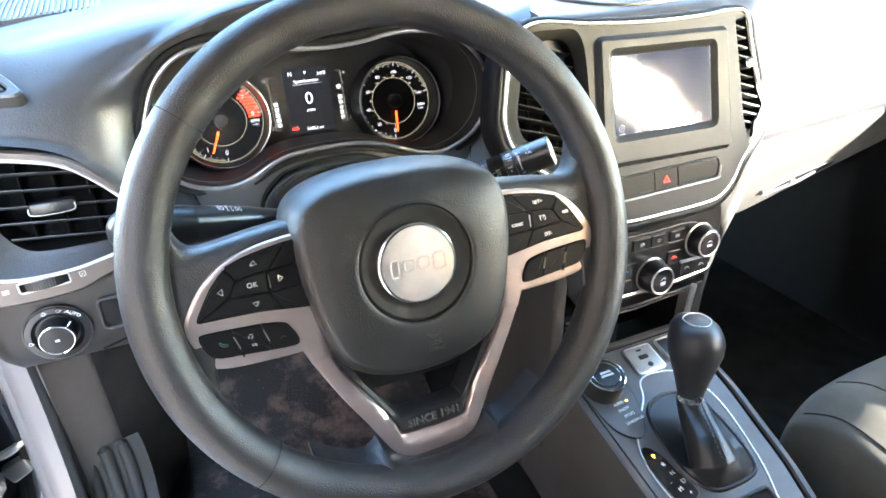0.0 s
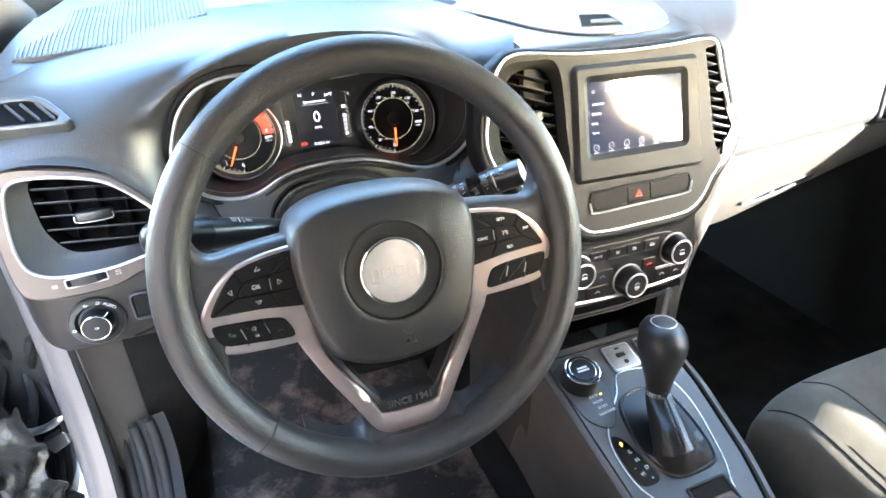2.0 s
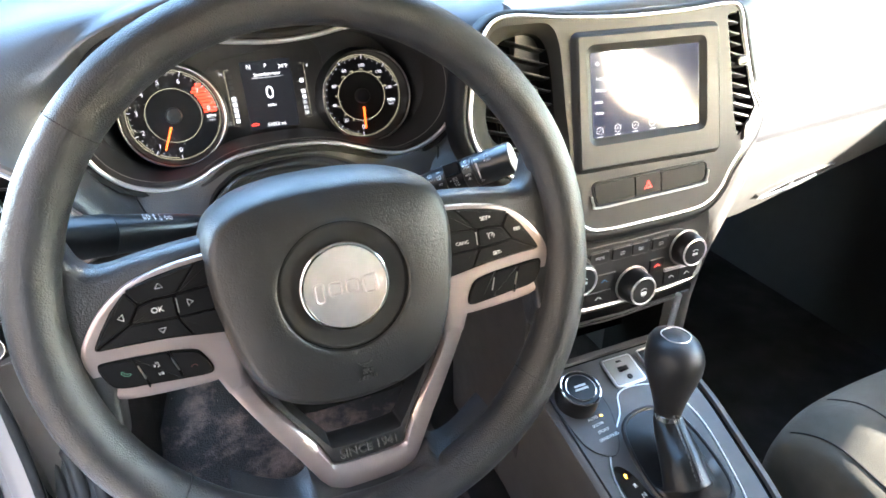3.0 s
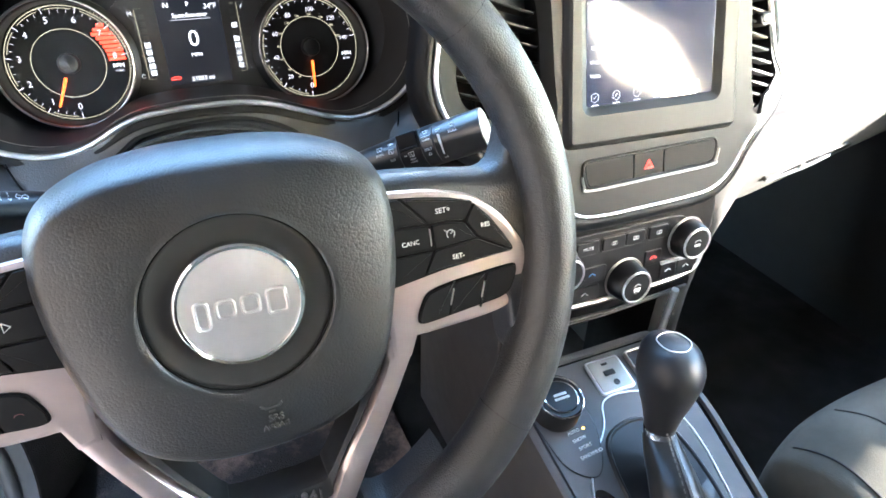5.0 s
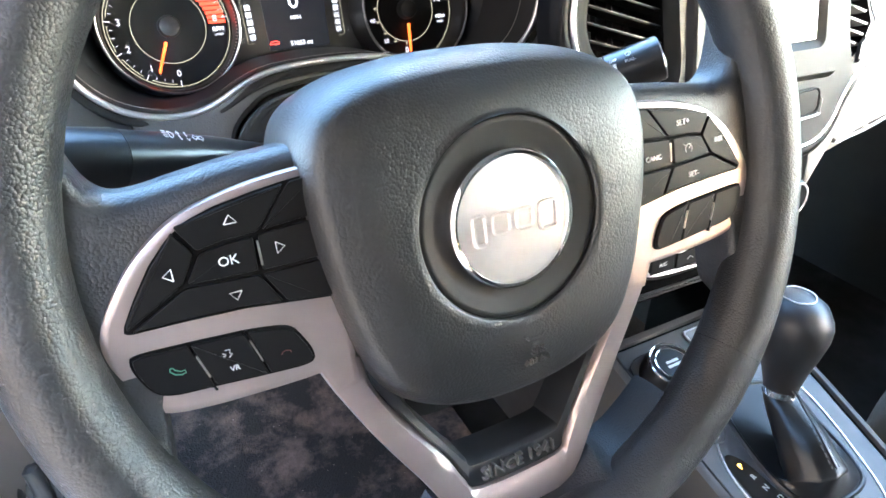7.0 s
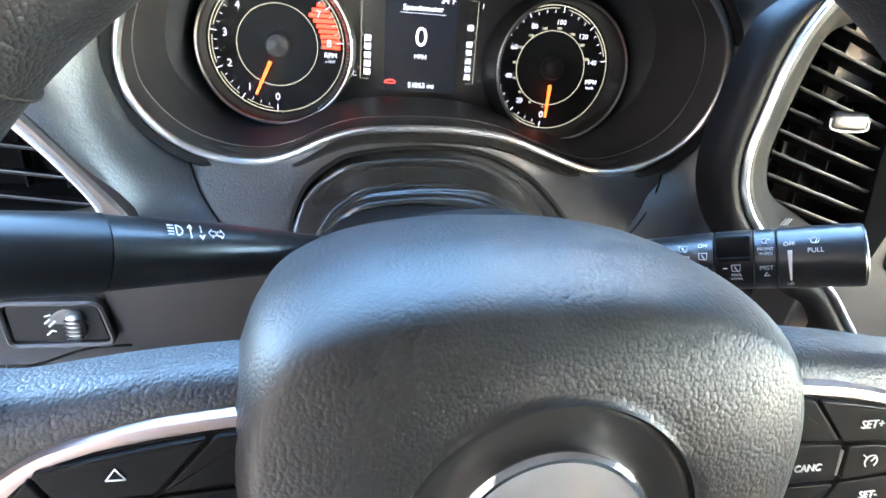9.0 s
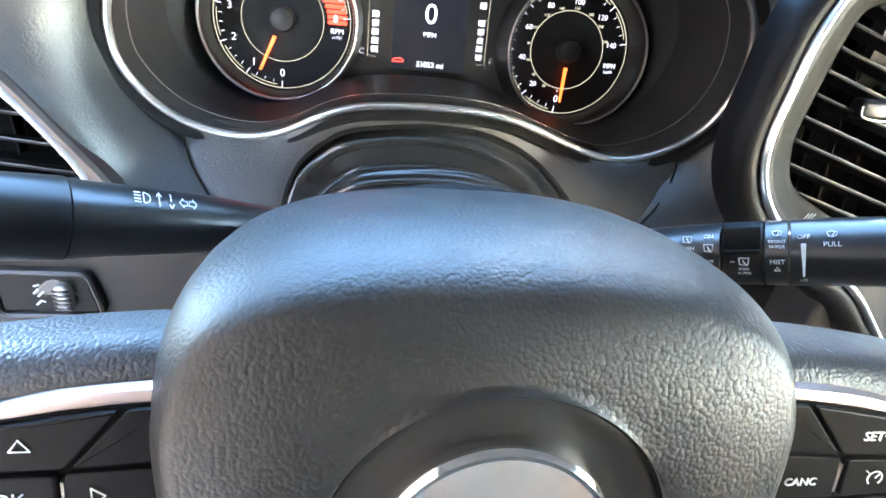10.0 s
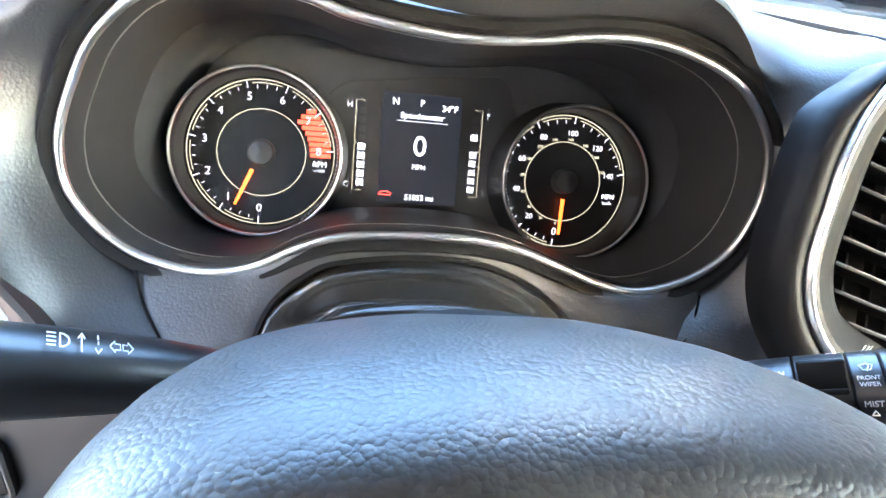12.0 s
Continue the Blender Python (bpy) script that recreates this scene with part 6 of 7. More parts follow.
def console():
    c = thing("centre_console", (0.385, 0.05, 0.42), "dark centre console with a blue-grey top panel and silver pinstripes", "console")
    o = rounded(kp([(.272, .215), (.498, .215), (.497, .10), (.479, -.02), (.456, -.100), (.430, -.140), (.320, -.150), (.296, -.115), (.276, -.02)]), 0.02)
    bm = bmesh.new()
    rings(bm, [[(p[0] * 1.10, p[1], -0.24) for p in o], [(p[0] * 1.04, p[1], -0.05) for p in o], [(*p, -0.008) for p in offset(o, -0.003)], [(*p, -0.001) for p in offset(o, -0.001)], [(*p, 0.0015) for p in offset(o, 0.003)], [(*p, 0.0015) for p in offset(o, 0.0075)], [(*p, -0.004) for p in offset(o, 0.0095)]], cap1=True)
    part("body", bm, SIDE, c, "dark grained console body", m=MK)
    top = part("top_panel", slab([(p[0] - 0.003, p[1]) for p in offset(o, 0.0130)], -0.006, 0.0012, 0.001), CONSOLE, c, "blue-grey satin top panel", m=MK)
    line = smooth(kp([(.350, .180), (.338, .130), (.318, .085), (.300, .050), (.300, .000), (.316, -.035), (.334, -.060), (.338, -.105), (.410, -.105), (.420, -.050), (.4365, -.010), (.452, .060), (.451, .105), (.436, .138), (.400, .150), (.372, .146), (.356, .120)])[2:], 4)
    part("pinstripe", tube([(*p, 0.0016) for p in line], 0.0011, closed=True, n=6), CHROME_SATIN, top, "thin silver pinstripe", m=MK)
    part("side_groove", slab(offset(o, 0.0092), -0.0055, -0.0025), VOID, top, m=MK)
    # boot plate and gear lever
    g = thing("gear_lever", (0.385, 0.05, 0.68), "black leather gear lever with a chrome collar and pleated boot", "gear lever")
    plate = smooth(kp([(.350, .108), (.336, .070), (.334, .020), (.352, -.012), (.385, -.018), (.424, -.012), (.436, .020), (.436, .075), (.424, .108), (.388, .120)]), 4)
    part("boot_frame", hoop(plate, offset(plate, 0.006), -0.002, 0.004, 0.002), BLACK, g, m=MK)
    part("boot_bed", slab(offset(plate, 0.004), -0.001, 0.0022), BLACK, g, "black bed under the boot", m=MK)
    topc = Vector((0.3640, 0.0540, 0.7460))
    ez = (Vector((0.3720, 0.0735, 0.8530)) - topc).normalized()
    exx = Vector((1, 0.1, 0))
    exx = (exx - ez * exx.dot(ez)).normalized()
    ml = frame_at(topc, exx, ez.cross(exx))
    ip = offset(plate, 0.005)
    mid = sum((MK @ Vector((*p, 0.002)) for p in ip), Vector()) / len(ip)
    spine = smooth([(0.3640, 0.054, 0.746), (0.3590, 0.038, 0.736), (0.3530, 0.014, 0.722), (0.3490, -0.006, 0.706)], 5, False)
    girth = [float(np.interp(i / (len(spine) - 1), [0, 0.10, 0.45, 1], [0.0140, 0.0166, 0.0200, 0.0270])) for i in range(len(spine))]
    rows = []
    n = len(spine)
    for k in range(41):
        s = k / 40
        row = []
        for p in ip:
            w = MK @ Vector((*p, 0.002)) - mid
            a = math.atan2(w.y, w.x)
            ridge = math.exp(-((a + 1.75) / 0.22) ** 2) + 0.7 * math.exp(-((a + 0.55) / 0.20) ** 2)
            if s <= 0.5:
                v = s / 0.5
                round_part = spine[n - 1] + Vector((math.cos(a), 0.80 * math.sin(a), -0.60 * math.sin(a))) * girth[n - 1]
                q = (mid + w).lerp(round_part, 1 - (1 - v) ** 1.35)
                q.z -= 0.006 * math.sin(math.pi * v) * (1 - 0.8 * ridge)
                fold = v * 0.0013
            else:
                f = (1 - s) / 0.5 * (n - 1)
                i = min(n - 2, int(f))
                c2 = spine[i].lerp(spine[i + 1], f - i)
                g2 = girth[i] + (girth[i + 1] - girth[i]) * (f - i)
                tilt = 0.60 * min(1, f / (n - 1) * 1.6)
                q = c2 + Vector((math.cos(a), math.sqrt(1 - tilt * tilt) * math.sin(a), -tilt * math.sin(a))) * g2
                fold = 0.0013 * (f / (n - 1))
            rip = fold * (math.sin(6 * a + 5 * s) + 0.6 * math.sin(11 * a - 9 * s)) * 0.5 + ridge * fold
            row.append(q + Vector((math.cos(a) * rip, math.sin(a) * rip, 0.4 * rip)))
        rows.append(row)
    bm = bmesh.new()
    rings(bm, rows)
    part("boot", bm, BOOT, g, "glossy black pleated leather boot", sharp=80)

    def seam(i, side):
        t = (spine[min(i + 1, n - 1)] - spine[max(i - 1, 0)]).normalized()
        w = Vector((-0.12, -0.62, 0.55))
        w = (w - t * w.dot(t)).normalized()
        return spine[i] + (w * math.cos(side) + t.cross(w) * math.sin(side)) * (girth[i] + 0.0010)
    part("seam", tube([seam(i, 0) for i in range(1, len(spine))], 0.0009, n=6), PIPE, g, "raised leather seam")
    bm = bmesh.new()
    for side in (-0.14, 0.14):
        for i in range(1, len(spine) - 1):
            p, q = seam(i, side), seam(i + 1, side)
            tube([p, p.lerp(q, 0.62)], 0.0006, n=5, bm=bm)
    part("stitch", bm, THREADDARK, g, "grey stitches beside the seam", kind="stuff")
    part("collar", lathe([(0.0140, -0.003), (0.0155, -0.002), (0.0155, 0.004), (0.0140, 0.005)], 32), CHROME, g, "chrome collar", m=ml)
    prof = [(0.0142, 0.004), (0.0156, 0.012), (0.0195, 0.028), (0.0250, 0.046), (0.0292, 0.062), (0.0300, 0.074), (0.0286, 0.086), (0.0240, 0.0955), (0.0160, 0.1000), (0.006, 0.1015), (0.0, 0.102)]
    bm = lathe(prof, 36)
    for v in bm.verts:
        v.co.y *= 1.10
        if v.co.z > 0.085:
            v.co.z += v.co.y * 0.18
    part("knob", bm, BLACKSOFT, g, "smooth black bulb-shaped knob", m=ml, sharp=60)
    part("knob_cap", tube([(*p, 0.0) for p in smooth([(-0.015, -0.008), (0.0, -0.016), (0.015, -0.008), (0.014, 0.008), (0.0, 0.013), (-0.014, 0.008)], 5)], 0.0006, closed=True, n=6), CHROME_SATIN, g, "thin bright inlay", m=ml @ Matrix.Translation((0, 0.002, 0.1010)) @ Matrix.Rotation(radians(9), 4, 'X'))
    # gear display
    p = thing("gear_indicator", (0.315, 0.03, 0.667), "small black gear indicator window with a lit amber letter", "indicator")
    mi = at(MK, *kp([(.3175, .028)])[0], 0.0012, 0)
    oo = smooth([(-0.014, 0.032), (-0.004, 0.036), (0.006, 0.022), (0.012, -0.005), (0.018, -0.034), (0.004, -0.040), (-0.012, -0.034), (-0.016, 0.0)], 4)
    part("window", slab(oo, -0.001, 0.0012, 0.0005), GLOSS, p, m=mi)
    for ch, x, y, mt in (("P", -0.003, 0.022, LITAMB), ("R", 0.001, 0.009, WHITE), ("N", 0.004, -0.004, WHITE), ("D", 0.010, -0.017, WHITE), ("M", 0.0, -0.024, WHITE), ("-", -0.006, -0.013, WHITE), ("+", 0.009, -0.032, WHITE)):
        lettering("gear_letter", ch, at(mi, x, y, 0.0014, 12), 0.0078, mt, p)
    # drive mode dial
    k = thing("drive_mode_dial", (0.312, 0.14, 0.685), "black drive mode dial with a chrome ring on a rounded plate", "dial")
    mp = at(MK, *kp([(.312, .130)])[0], 0.0012)
    pl = smooth([(-0.026, 0.052), (0.020, 0.058), (0.034, 0.030), (0.036, 0.0), (0.022, -0.040), (0.004, -0.056), (-0.018, -0.040), (-0.026, -0.010)], 4)
    part("plate", slab(pl, -0.001, 0.0016, 0.001), CONSOLE, k, "dark satin plate", m=mp)
    part("plate_edge", tube([(*q, 0.0012) for q in pl], 0.0007, closed=True, n=5), BLACK, k, m=mp)
    mt = at(mp, 0.001, 0.027, 0.001) @ Matrix.Scale(1.22, 4)
    part("dial", lathe([(0.0225, 0.0), (0.0225, 0.010), (0.0215, 0.0200), (0.0205, 0.0225), (0.0, 0.0225)], 40), BLACK, k, m=mt)
    part("dial_ring", tube([(*p, 0.0226) for p in circle(0.0206, 48)], 0.0011, closed=True, n=8), CHROME, k, "bright ring", m=mt)
    part("dial_ring", tube([(*p, 0.0236) for p in circle(0.0156, 48)], 0.0006, closed=True, n=8), CHROME, k, "bright ring", m=mt)
    part("dial_cap", lathe([(0.0160, 0.020), (0.0155, 0.0236), (0.0, 0.0240)], 40), BLACK, k, m=mt)
    for w_, y in ((0.013, 0.002), (0.015, -0.002)):
        part("dial_print", slab(rect(w_, 0.0024, 0, y), 0.0238, 0.0243), WHITE, k, m=mt)
    for i, tx in enumerate(("AUTO", "SNOW", "SPORT", "SAND/MUD")):
        lettering("mode_writing", tx, at(mp, 0.007 + 0.002 * i, -0.004 - 0.0095 * i, 0.0018, 4), 0.0056, WHITE, k)
    part("mode_light", slab(rect(0.003, 0.002), 0, 0.0004), LITAMB, k, m=at(mp, 0.020, -0.0035, 0.0016))
    # sockets
    u = thing("usb_panel", (0.40, 0.175, 0.69), "satin silver panel with a usb port and an audio socket", "socket panel")
    mu = at(MK, *kp([(.400, .174)])[0], 0.0012, -1)
    o2 = rounded(rect(0.048, 0.046), 0.006)
    part("frame", slab(o2, -0.001, 0.003, 0.0015), CHROME_SATIN, u, m=mu)
    part("plate", slab(offset(o2, 0.003), 0.0, 0.0036, 0.0005), GREYMET, u, "brushed silver plate", m=mu)
    part("usb_port", slab(rounded(rect(0.015, 0.007), 0.001), 0, 0.0044, 0.0003), BLACK, u, m=at(mu, 0, 0.002, 0))
    part("audio_port", lathe([(0.0038, 0), (0.0038, 0.0046), (0.0025, 0.0048), (0.0, 0.0040)], 20), BLACK, u, m=at(mu, 0.002, -0.012, 0))
    part("print", slab(rect(0.008, 0.003), 0, 0.0039), BLACK, u, m=at(mu, 0, 0.014, 0))
    s = thing("power_socket", (0.45, 0.175, 0.69), "black covered power socket", "socket")
    ms = at(MK, *kp([(.450, .176)])[0], 0.0012)
    o3 = rounded(rect(0.034, 0.040), 0.006)
    part("frame", hoop(o3, offset(o3, 0.003), -0.001, 0.005, 0.001), GREYMET, s, m=ms)
    part("cover", slab(offset(o3, 0.002), 0, 0.004, 0.001), BLACK, s, m=ms)
    b = thing("parking_brake_switch", (0.385, -0.045, 0.65), "glossy black parking brake switch in a dark well", "switch")
    mb = at(MK, *kp([(.388, -.058)])[0], 0.0012)
    o4 = rounded(rect(0.064, 0.060), 0.006)
    part("frame", hoop(o4, offset(o4, 0.004), -0.002, 0.003, 0.001), BLACK, b, m=mb)
    part("well", slab(offset(o4, 0.003), -0.004, 0.0005), GLOSS, b, m=mb)
    part("paddle", box(-0.022, 0.022, -0.020, 0.004, -0.002, 0.010, 0.003), GLOSS, b, "glossy black paddle", m=mb @ Matrix.Rotation(radians(-18), 4, 'X'))
    part("print", slab(rect(0.008, 0.006), 0.0100, 0.0104), WHITE, b, m=at(mb, 0, -0.010, 0.0028))


CRUMPLE = mat("crumpled_film", (0.008, 0.008, 0.0075), 0.42, spec=0.3, grain=("noise", 220, 0.003, 0.4), mottle=(25, 0.25))
SIDE = mat("console_side", (0.070, 0.065, 0.060), 0.48, grain=("noise", 1500, 0.0002, 0.3), mottle=(15, 0.12))
BLACKSOFT = mat("knob_leather", (0.020, 0.020, 0.021), 0.40, grain=("leather", 900, 0.0002, 0.2), mottle=(40, 0.12))
console()


# ---- seats ----
def seat(x0, label, lean=0.22, foot=-0.52, back=0.0, drop=0.0, group="front seats"):
    s = thing("car_seat", (x0, -0.25, 0.45), label, "car seat", group)
    MT = Matrix.Translation((0, back, drop))
    # cushion: raised bolsters at the sides, rounded nose
    def bolster(u, k):
        side, wall = max(0.0, (abs(u) - 0.72) / 0.28), max(0.0, (abs(u) - 0.966) / 0.034)
        return 0.010 * math.exp(-((abs(u) - 0.70) / 0.17) ** 2) * k - 0.015 * side ** 1.5 - 0.075 * wall ** 2.2
    prof = smooth([(0.072, 0.42), (0.082, 0.50), (0.085, 0.57), (0.080, 0.632), (0.068, 0.660), (0.046, 0.682), (0.0, 0.700), (-0.10, 0.690), (-0.22, 0.680), (-0.36, 0.670), (-0.50, 0.660)], 4, False)
    ys, zs = [p.x for p in prof], [p.y for p in prof]

    def spot(u, y, z):
        k = min(1.0, max(0.0, (0.085 - y) / 0.08))
        return Vector((x0 + (0.262 - 0.30 * max(0, 0.66 - z)) * math.copysign(abs(u) ** 0.96, u), y - 0.035 * abs(u) ** 3.0, z + bolster(u, k)))
    us = [-1, -0.992, -0.975] + [-0.95 + 1.9 * i / 56 for i in range(57)] + [0.975, 0.992, 1]
    cush = part("cushion", sheet([[spot(u, y, z) for u in us] for y, z in zip(ys, zs)], (0, -0.02, -0.06)), CLOTH, s, "dark woven cloth cushion", sharp=80, m=MT)
    nose = ys.index(max(ys))

    def on(u, y):
        z = float(np.interp(-y, [-v for v in ys[nose:]], zs[nose:]))
        return spot(u, y, z) + Vector((0, 0, 0.0006))
    for u in (-0.60, 0.60):
        part("seam", tube(smooth([on(u * (1 - 0.10 * (j / 28) ** 2), 0.056 - 0.015 * j) for j in range(29)], 2, False), 0.0011, n=6), PIPE, cush, "sewn seam", m=MT)
    part("seam", tube([on(u / 40, -0.145 - 0.01 * (u / 40) ** 2) for u in range(-24, 25)], 0.0011, n=6), PIPE, cush, m=MT)
    for u in (-0.90, 0.90):
        part("piping", tube(smooth([on(u, 0.060 - 0.015 * j) for j in range(29)], 2, False), 0.0012, n=6), PIPE, cush, m=MT)
        part("stitch_line", tube([on(u * 0.955, -0.05 - 0.015 * j) for j in range(22)], 0.0005, n=5), PIPE, cush, "dull stitch line", m=MT)
    part("base", box(x0 - 0.23, x0 + 0.23, -0.48, 0.01, 0.42, 0.64, 0.02), DARK, s, m=MT)
    rows = []
    for k in range(8):
        v = k / 7
        rows.append([(x0 + 0.25 * u * (1 - 0.12 * v), foot - lean * v + 0.03 * math.exp(-((abs(u) - 0.85) / 0.2) ** 2), 0.66 + 0.62 * v) for u in [-1 + i / 8 for i in range(17)]])
    part("backrest", sheet(rows, (0, -0.10, -0.02)), CLOTH, s, "dark woven cloth backrest", sharp=80, m=MT)
    # headrest out of view, added to block side window glare on the airbag cover
    top = foot - lean
    for dx in (-0.06, 0.06):
        part("headrest_post", tube([(x0 + dx, top - 0.05, 1.25), (x0 + dx, top - 0.07, 1.34)], 0.006, n=10), CHROME_SATIN, s, m=MT)
    part("headrest", box(x0 - 0.14, x0 + 0.14, top - 0.12, top - 0.01, 1.30, 1.47, 0.04), CLOTH, s, "padded cloth headrest, unseen, added to block window light", m=MT)
    return s


seat(-0.015, "dark grey woven cloth driver's seat, worn and empty", back=-0.035)
seat(0.776, "dark grey woven cloth front passenger seat with stitched bolsters", 0.62, -0.62, back=-0.018, drop=0.014)


# ---- footwell, body shell and outside ----
def shell():
    fl = part("floor", box(-0.40, 1.16, -1.6, 0.95, 0.38, 0.42), MAT, None, "", category="floor", kind="structure")
    tagged(fl, "dark brown-black worn carpet floor of the car", "floor", "", "structure")
    fw = part("wall_north", sheet([[(x, 0.98 - 0.25 * max(0, (0.60 - z) / 0.2), z) for z in (0.42, 0.50, 0.60, 0.75, 0.95, 1.2)] for x in (-0.36, 0.0, 0.4, 0.8, 1.14)], (0, 0.03, 0)), MAT, None, kind="structure")
    tagged(fw, "dark carpeted bulkhead in front of the footwells", "wall", "", "structure")
    # dusty footwell mat
    fm = thing("floor_mat", (0.0, 0.3, 0.42), "black rubber-edged floor mat dusted with dry brown dirt", "floor mat")
    rows = []
    for i in range(41):
        x = -0.235 + 0.45 * i / 40
        rows.append([(x, y, 0.432 + 0.5 * max(0, y - 0.52) + 0.006 * noise.noise(Vector((x * 9, y * 9, 2))) + 0.003 * noise.noise(Vector((x * 40, y * 40, 5)))) for y in [-0.05 + 0.80 * j / 40 for j in range(41)]])
    part("mat_body", sheet(rows, (0, 0, -0.008)), DUST, fm, "dusty dark mat surface")
    # foot rest with ridges, kick panel
    k = thing("kick_panel", (-0.29, 0.45, 0.45), "grey-brown plastic kick panel and ridged sill cover", "trim panel")
    rows = [[(x, y, z) for x, y in ((-0.342, 0.385), (-0.334, 0.404), (-0.318, 0.424), (-0.303, 0.440), (-0.297, 0.450), (-0.298, 0.458))] for z in (0.42, 0.5, 0.6, 0.7, 0.8, 0.9, 1.0)]
    part("panel", sheet(rows, (-0.01, 0.01, 0)), KICK, k, "smooth grey-brown panel", sharp=60)
    rows = [[(x, y, z) for x, y in ((-0.299, 0.446), (-0.275, 0.490), (-0.240, 0.560), (-0.215, 0.64), (-0.210, 0.80))] for z in (0.42, 0.6, 0.8, 1.0)]
    part("side_carpet", sheet(rows, (-0.01, 0.01, 0)), MAT, k, "black carpet beside the pedals", sharp=60)
    run = lambda x, up: smooth([(x - 0.006, 0.418 + up, 0.625), (x - 0.002, 0.408 + up, 0.590), (x, 0.385 + up, 0.545), (x + 0.002, 0.335, 0.500 + up), (x + 0.004, 0.25, 0.472 + up), (x + 0.005, 0.10, 0.456 + up), (x + 0.005, -0.4, 0.454 + up)], 5, False)
    part("ridge_bed", sheet([run(x, 0.004 * (x + 0.315) / 0.02) for x in (-0.352, -0.335, -0.318, -0.301, -0.284, -0.268)], (0, 0.006, -0.006)), RUBBER, k, "glossy black sill cover", sharp=60)
    for x in (-0.337, -0.3145, -0.292):
        path = run(x, 0.004 * (x + 0.315) / 0.02 - 0.001)
        part("ridge", tube(path, [0.003] + [0.0085] * (len(path) - 2) + [0.006], n=14), RUBBER, k, "rounded ridge")
    part("sill_cover", box(-0.325, -0.215, -1.2, 0.36, 0.40, 0.452, 0.012), RUBBER, k)
    # pedals
    for nm, x, z, w, h in (("brake_pedal", 0.035, 0.57, 0.085, 0.055), ("accelerator_pedal", 0.16, 0.54, 0.05, 0.11)):
        p = thing(nm, (x, 0.66, z - 0.05), "dark ribbed rubber " + nm.replace("_", " ") + " deep in the footwell", "pedal")
        m = frame_at((x, 0.64, z), (1, 0, 0), (0, 0.45, 0.9))
        part("pad", slab(rounded(rect(w, h), 0.008), -0.008, 0.008, 0.003), RUBBER, p, m=m)
        for i in range(5):
            part("rib", box(-w * 0.4, w * 0.4, -0.002, 0.002, 0.007, 0.010, 0.0008), RUBBER, p, m=at(m, 0, -h * 0.35 + h * 0.7 * i / 4, 0))
        part("arm", tube(smooth([(x, 0.65, z), (x, 0.72, z + 0.08), (x, 0.76, z + 0.25), (x, 0.80, 0.92)], 4, False), 0.009, n=8), DARK, p)
    # painted hinge pillar and sill in one sweep
    b = thing("body_side", (-0.40, 0.3, 0.3), "silver painted door opening with hinge pillar and sill", "car body", "", "structure")
    sec = [(-0.354, 0.000), (-0.360, 0.003), (-0.372, 0.007), (-0.384, 0.013), (-0.391, 0.026), (-0.394, 0.050), (-0.394, 0.10), (-0.397, 0.24), (-0.400, 0.40)]
    spine = smooth([(0.405, 1.25), (0.402, 1.00), (0.398, 0.80), (0.390, 0.70), (0.372, 0.60), (0.335, 0.52), (0.270, 0.465), (0.180, 0.440), (0.02, 0.432), (-0.4, 0.430), (-1.2, 0.430)], 5, False)
    rows = []
    for i, p in enumerate(spine):
        t = (spine[min(i + 1, len(spine) - 1)] - spine[max(i - 1, 0)]).normalized()
        nrm = Vector((-t.y, t.x))
        nrm = nrm if nrm.x > 0 or (nrm.x >= -1e-6 and nrm.y < 0) else -nrm
        if abs(t.x) > 0.99:
            nrm = Vector((0, -1))
        rows.append([(x, p.x + nrm.x * d, p.y + nrm.y * d) for x, d in sec])
    part("pillar_and_sill", sheet(rows, (-0.012, 0.012, 0.0)), PAINT, b, "silver metallic paint", sharp=50)
    part("weatherstrip", tube([(-0.349, p.x - 0.006, p.y + 0.002) for p in spine], 0.0060, n=10, up=(1, 0, 0)), SEAL, b, "black rubber door seal")
    for z in (0.47, 0.80):
        h = part("door_hinge", box(-0.50, -0.455, 0.50, 0.575, z - 0.035, z + 0.035, 0.006), PAINT, b, "painted steel hinge")
        part("bolt", lathe([(0.010, 0), (0.010, 0.008), (0.006, 0.010), (0, 0.010)], 8), GREYMET, h, m=frame_at((-0.468, 0.500, z), (1, 0, 0), (0, 0, 1)))
    part("check_strap", box(-0.52, -0.45, 0.46, 0.478, 0.64, 0.665, 0.003), GREYMET, b, "greasy steel check strap")
    part("wiring_boot", tube(smooth([(-0.455, 0.52, 0.72), (-0.50, 0.49, 0.70), (-0.54, 0.44, 0.69)], 6, False), [0.016 + 0.003 * (i % 2) for i in range(13)], n=12), RUBBER, b, "corrugated rubber cable boot")
    # opened door
    d = thing("driver_door", (-0.56, 0.45, 0.35), "opened driver's door edge with black seals and trim", "car door")
    md = frame_at((-0.505, 0.49, 0.0), (-0.80, -0.60, 0), (0, 0, 1))
    part("door_shell", box(0.0, 0.85, 0.40, 1.10, -0.06, 0.035, 0.02), PAINT, d, "silver painted door edge", m=md)
    part("door_trim", box(0.035, 0.84, 0.42, 1.09, -0.135, -0.058, 0.025), RUBBER, d, "black inner door trim", m=md)
    for off, z0, z1, r in ((0.020, 0.43, 1.10, 0.010), (0.045, 0.45, 1.08, 0.007)):
        part("door_seal", tube([(off + 0.010 * math.sin(k * 0.7), z0 + (z1 - z0) * k / 20, -0.072 - 0.006 * math.cos(k * 1.1)) for k in range(21)], r, n=8), RUBBER, d, "wavy black door seal", m=md)
    rows = []
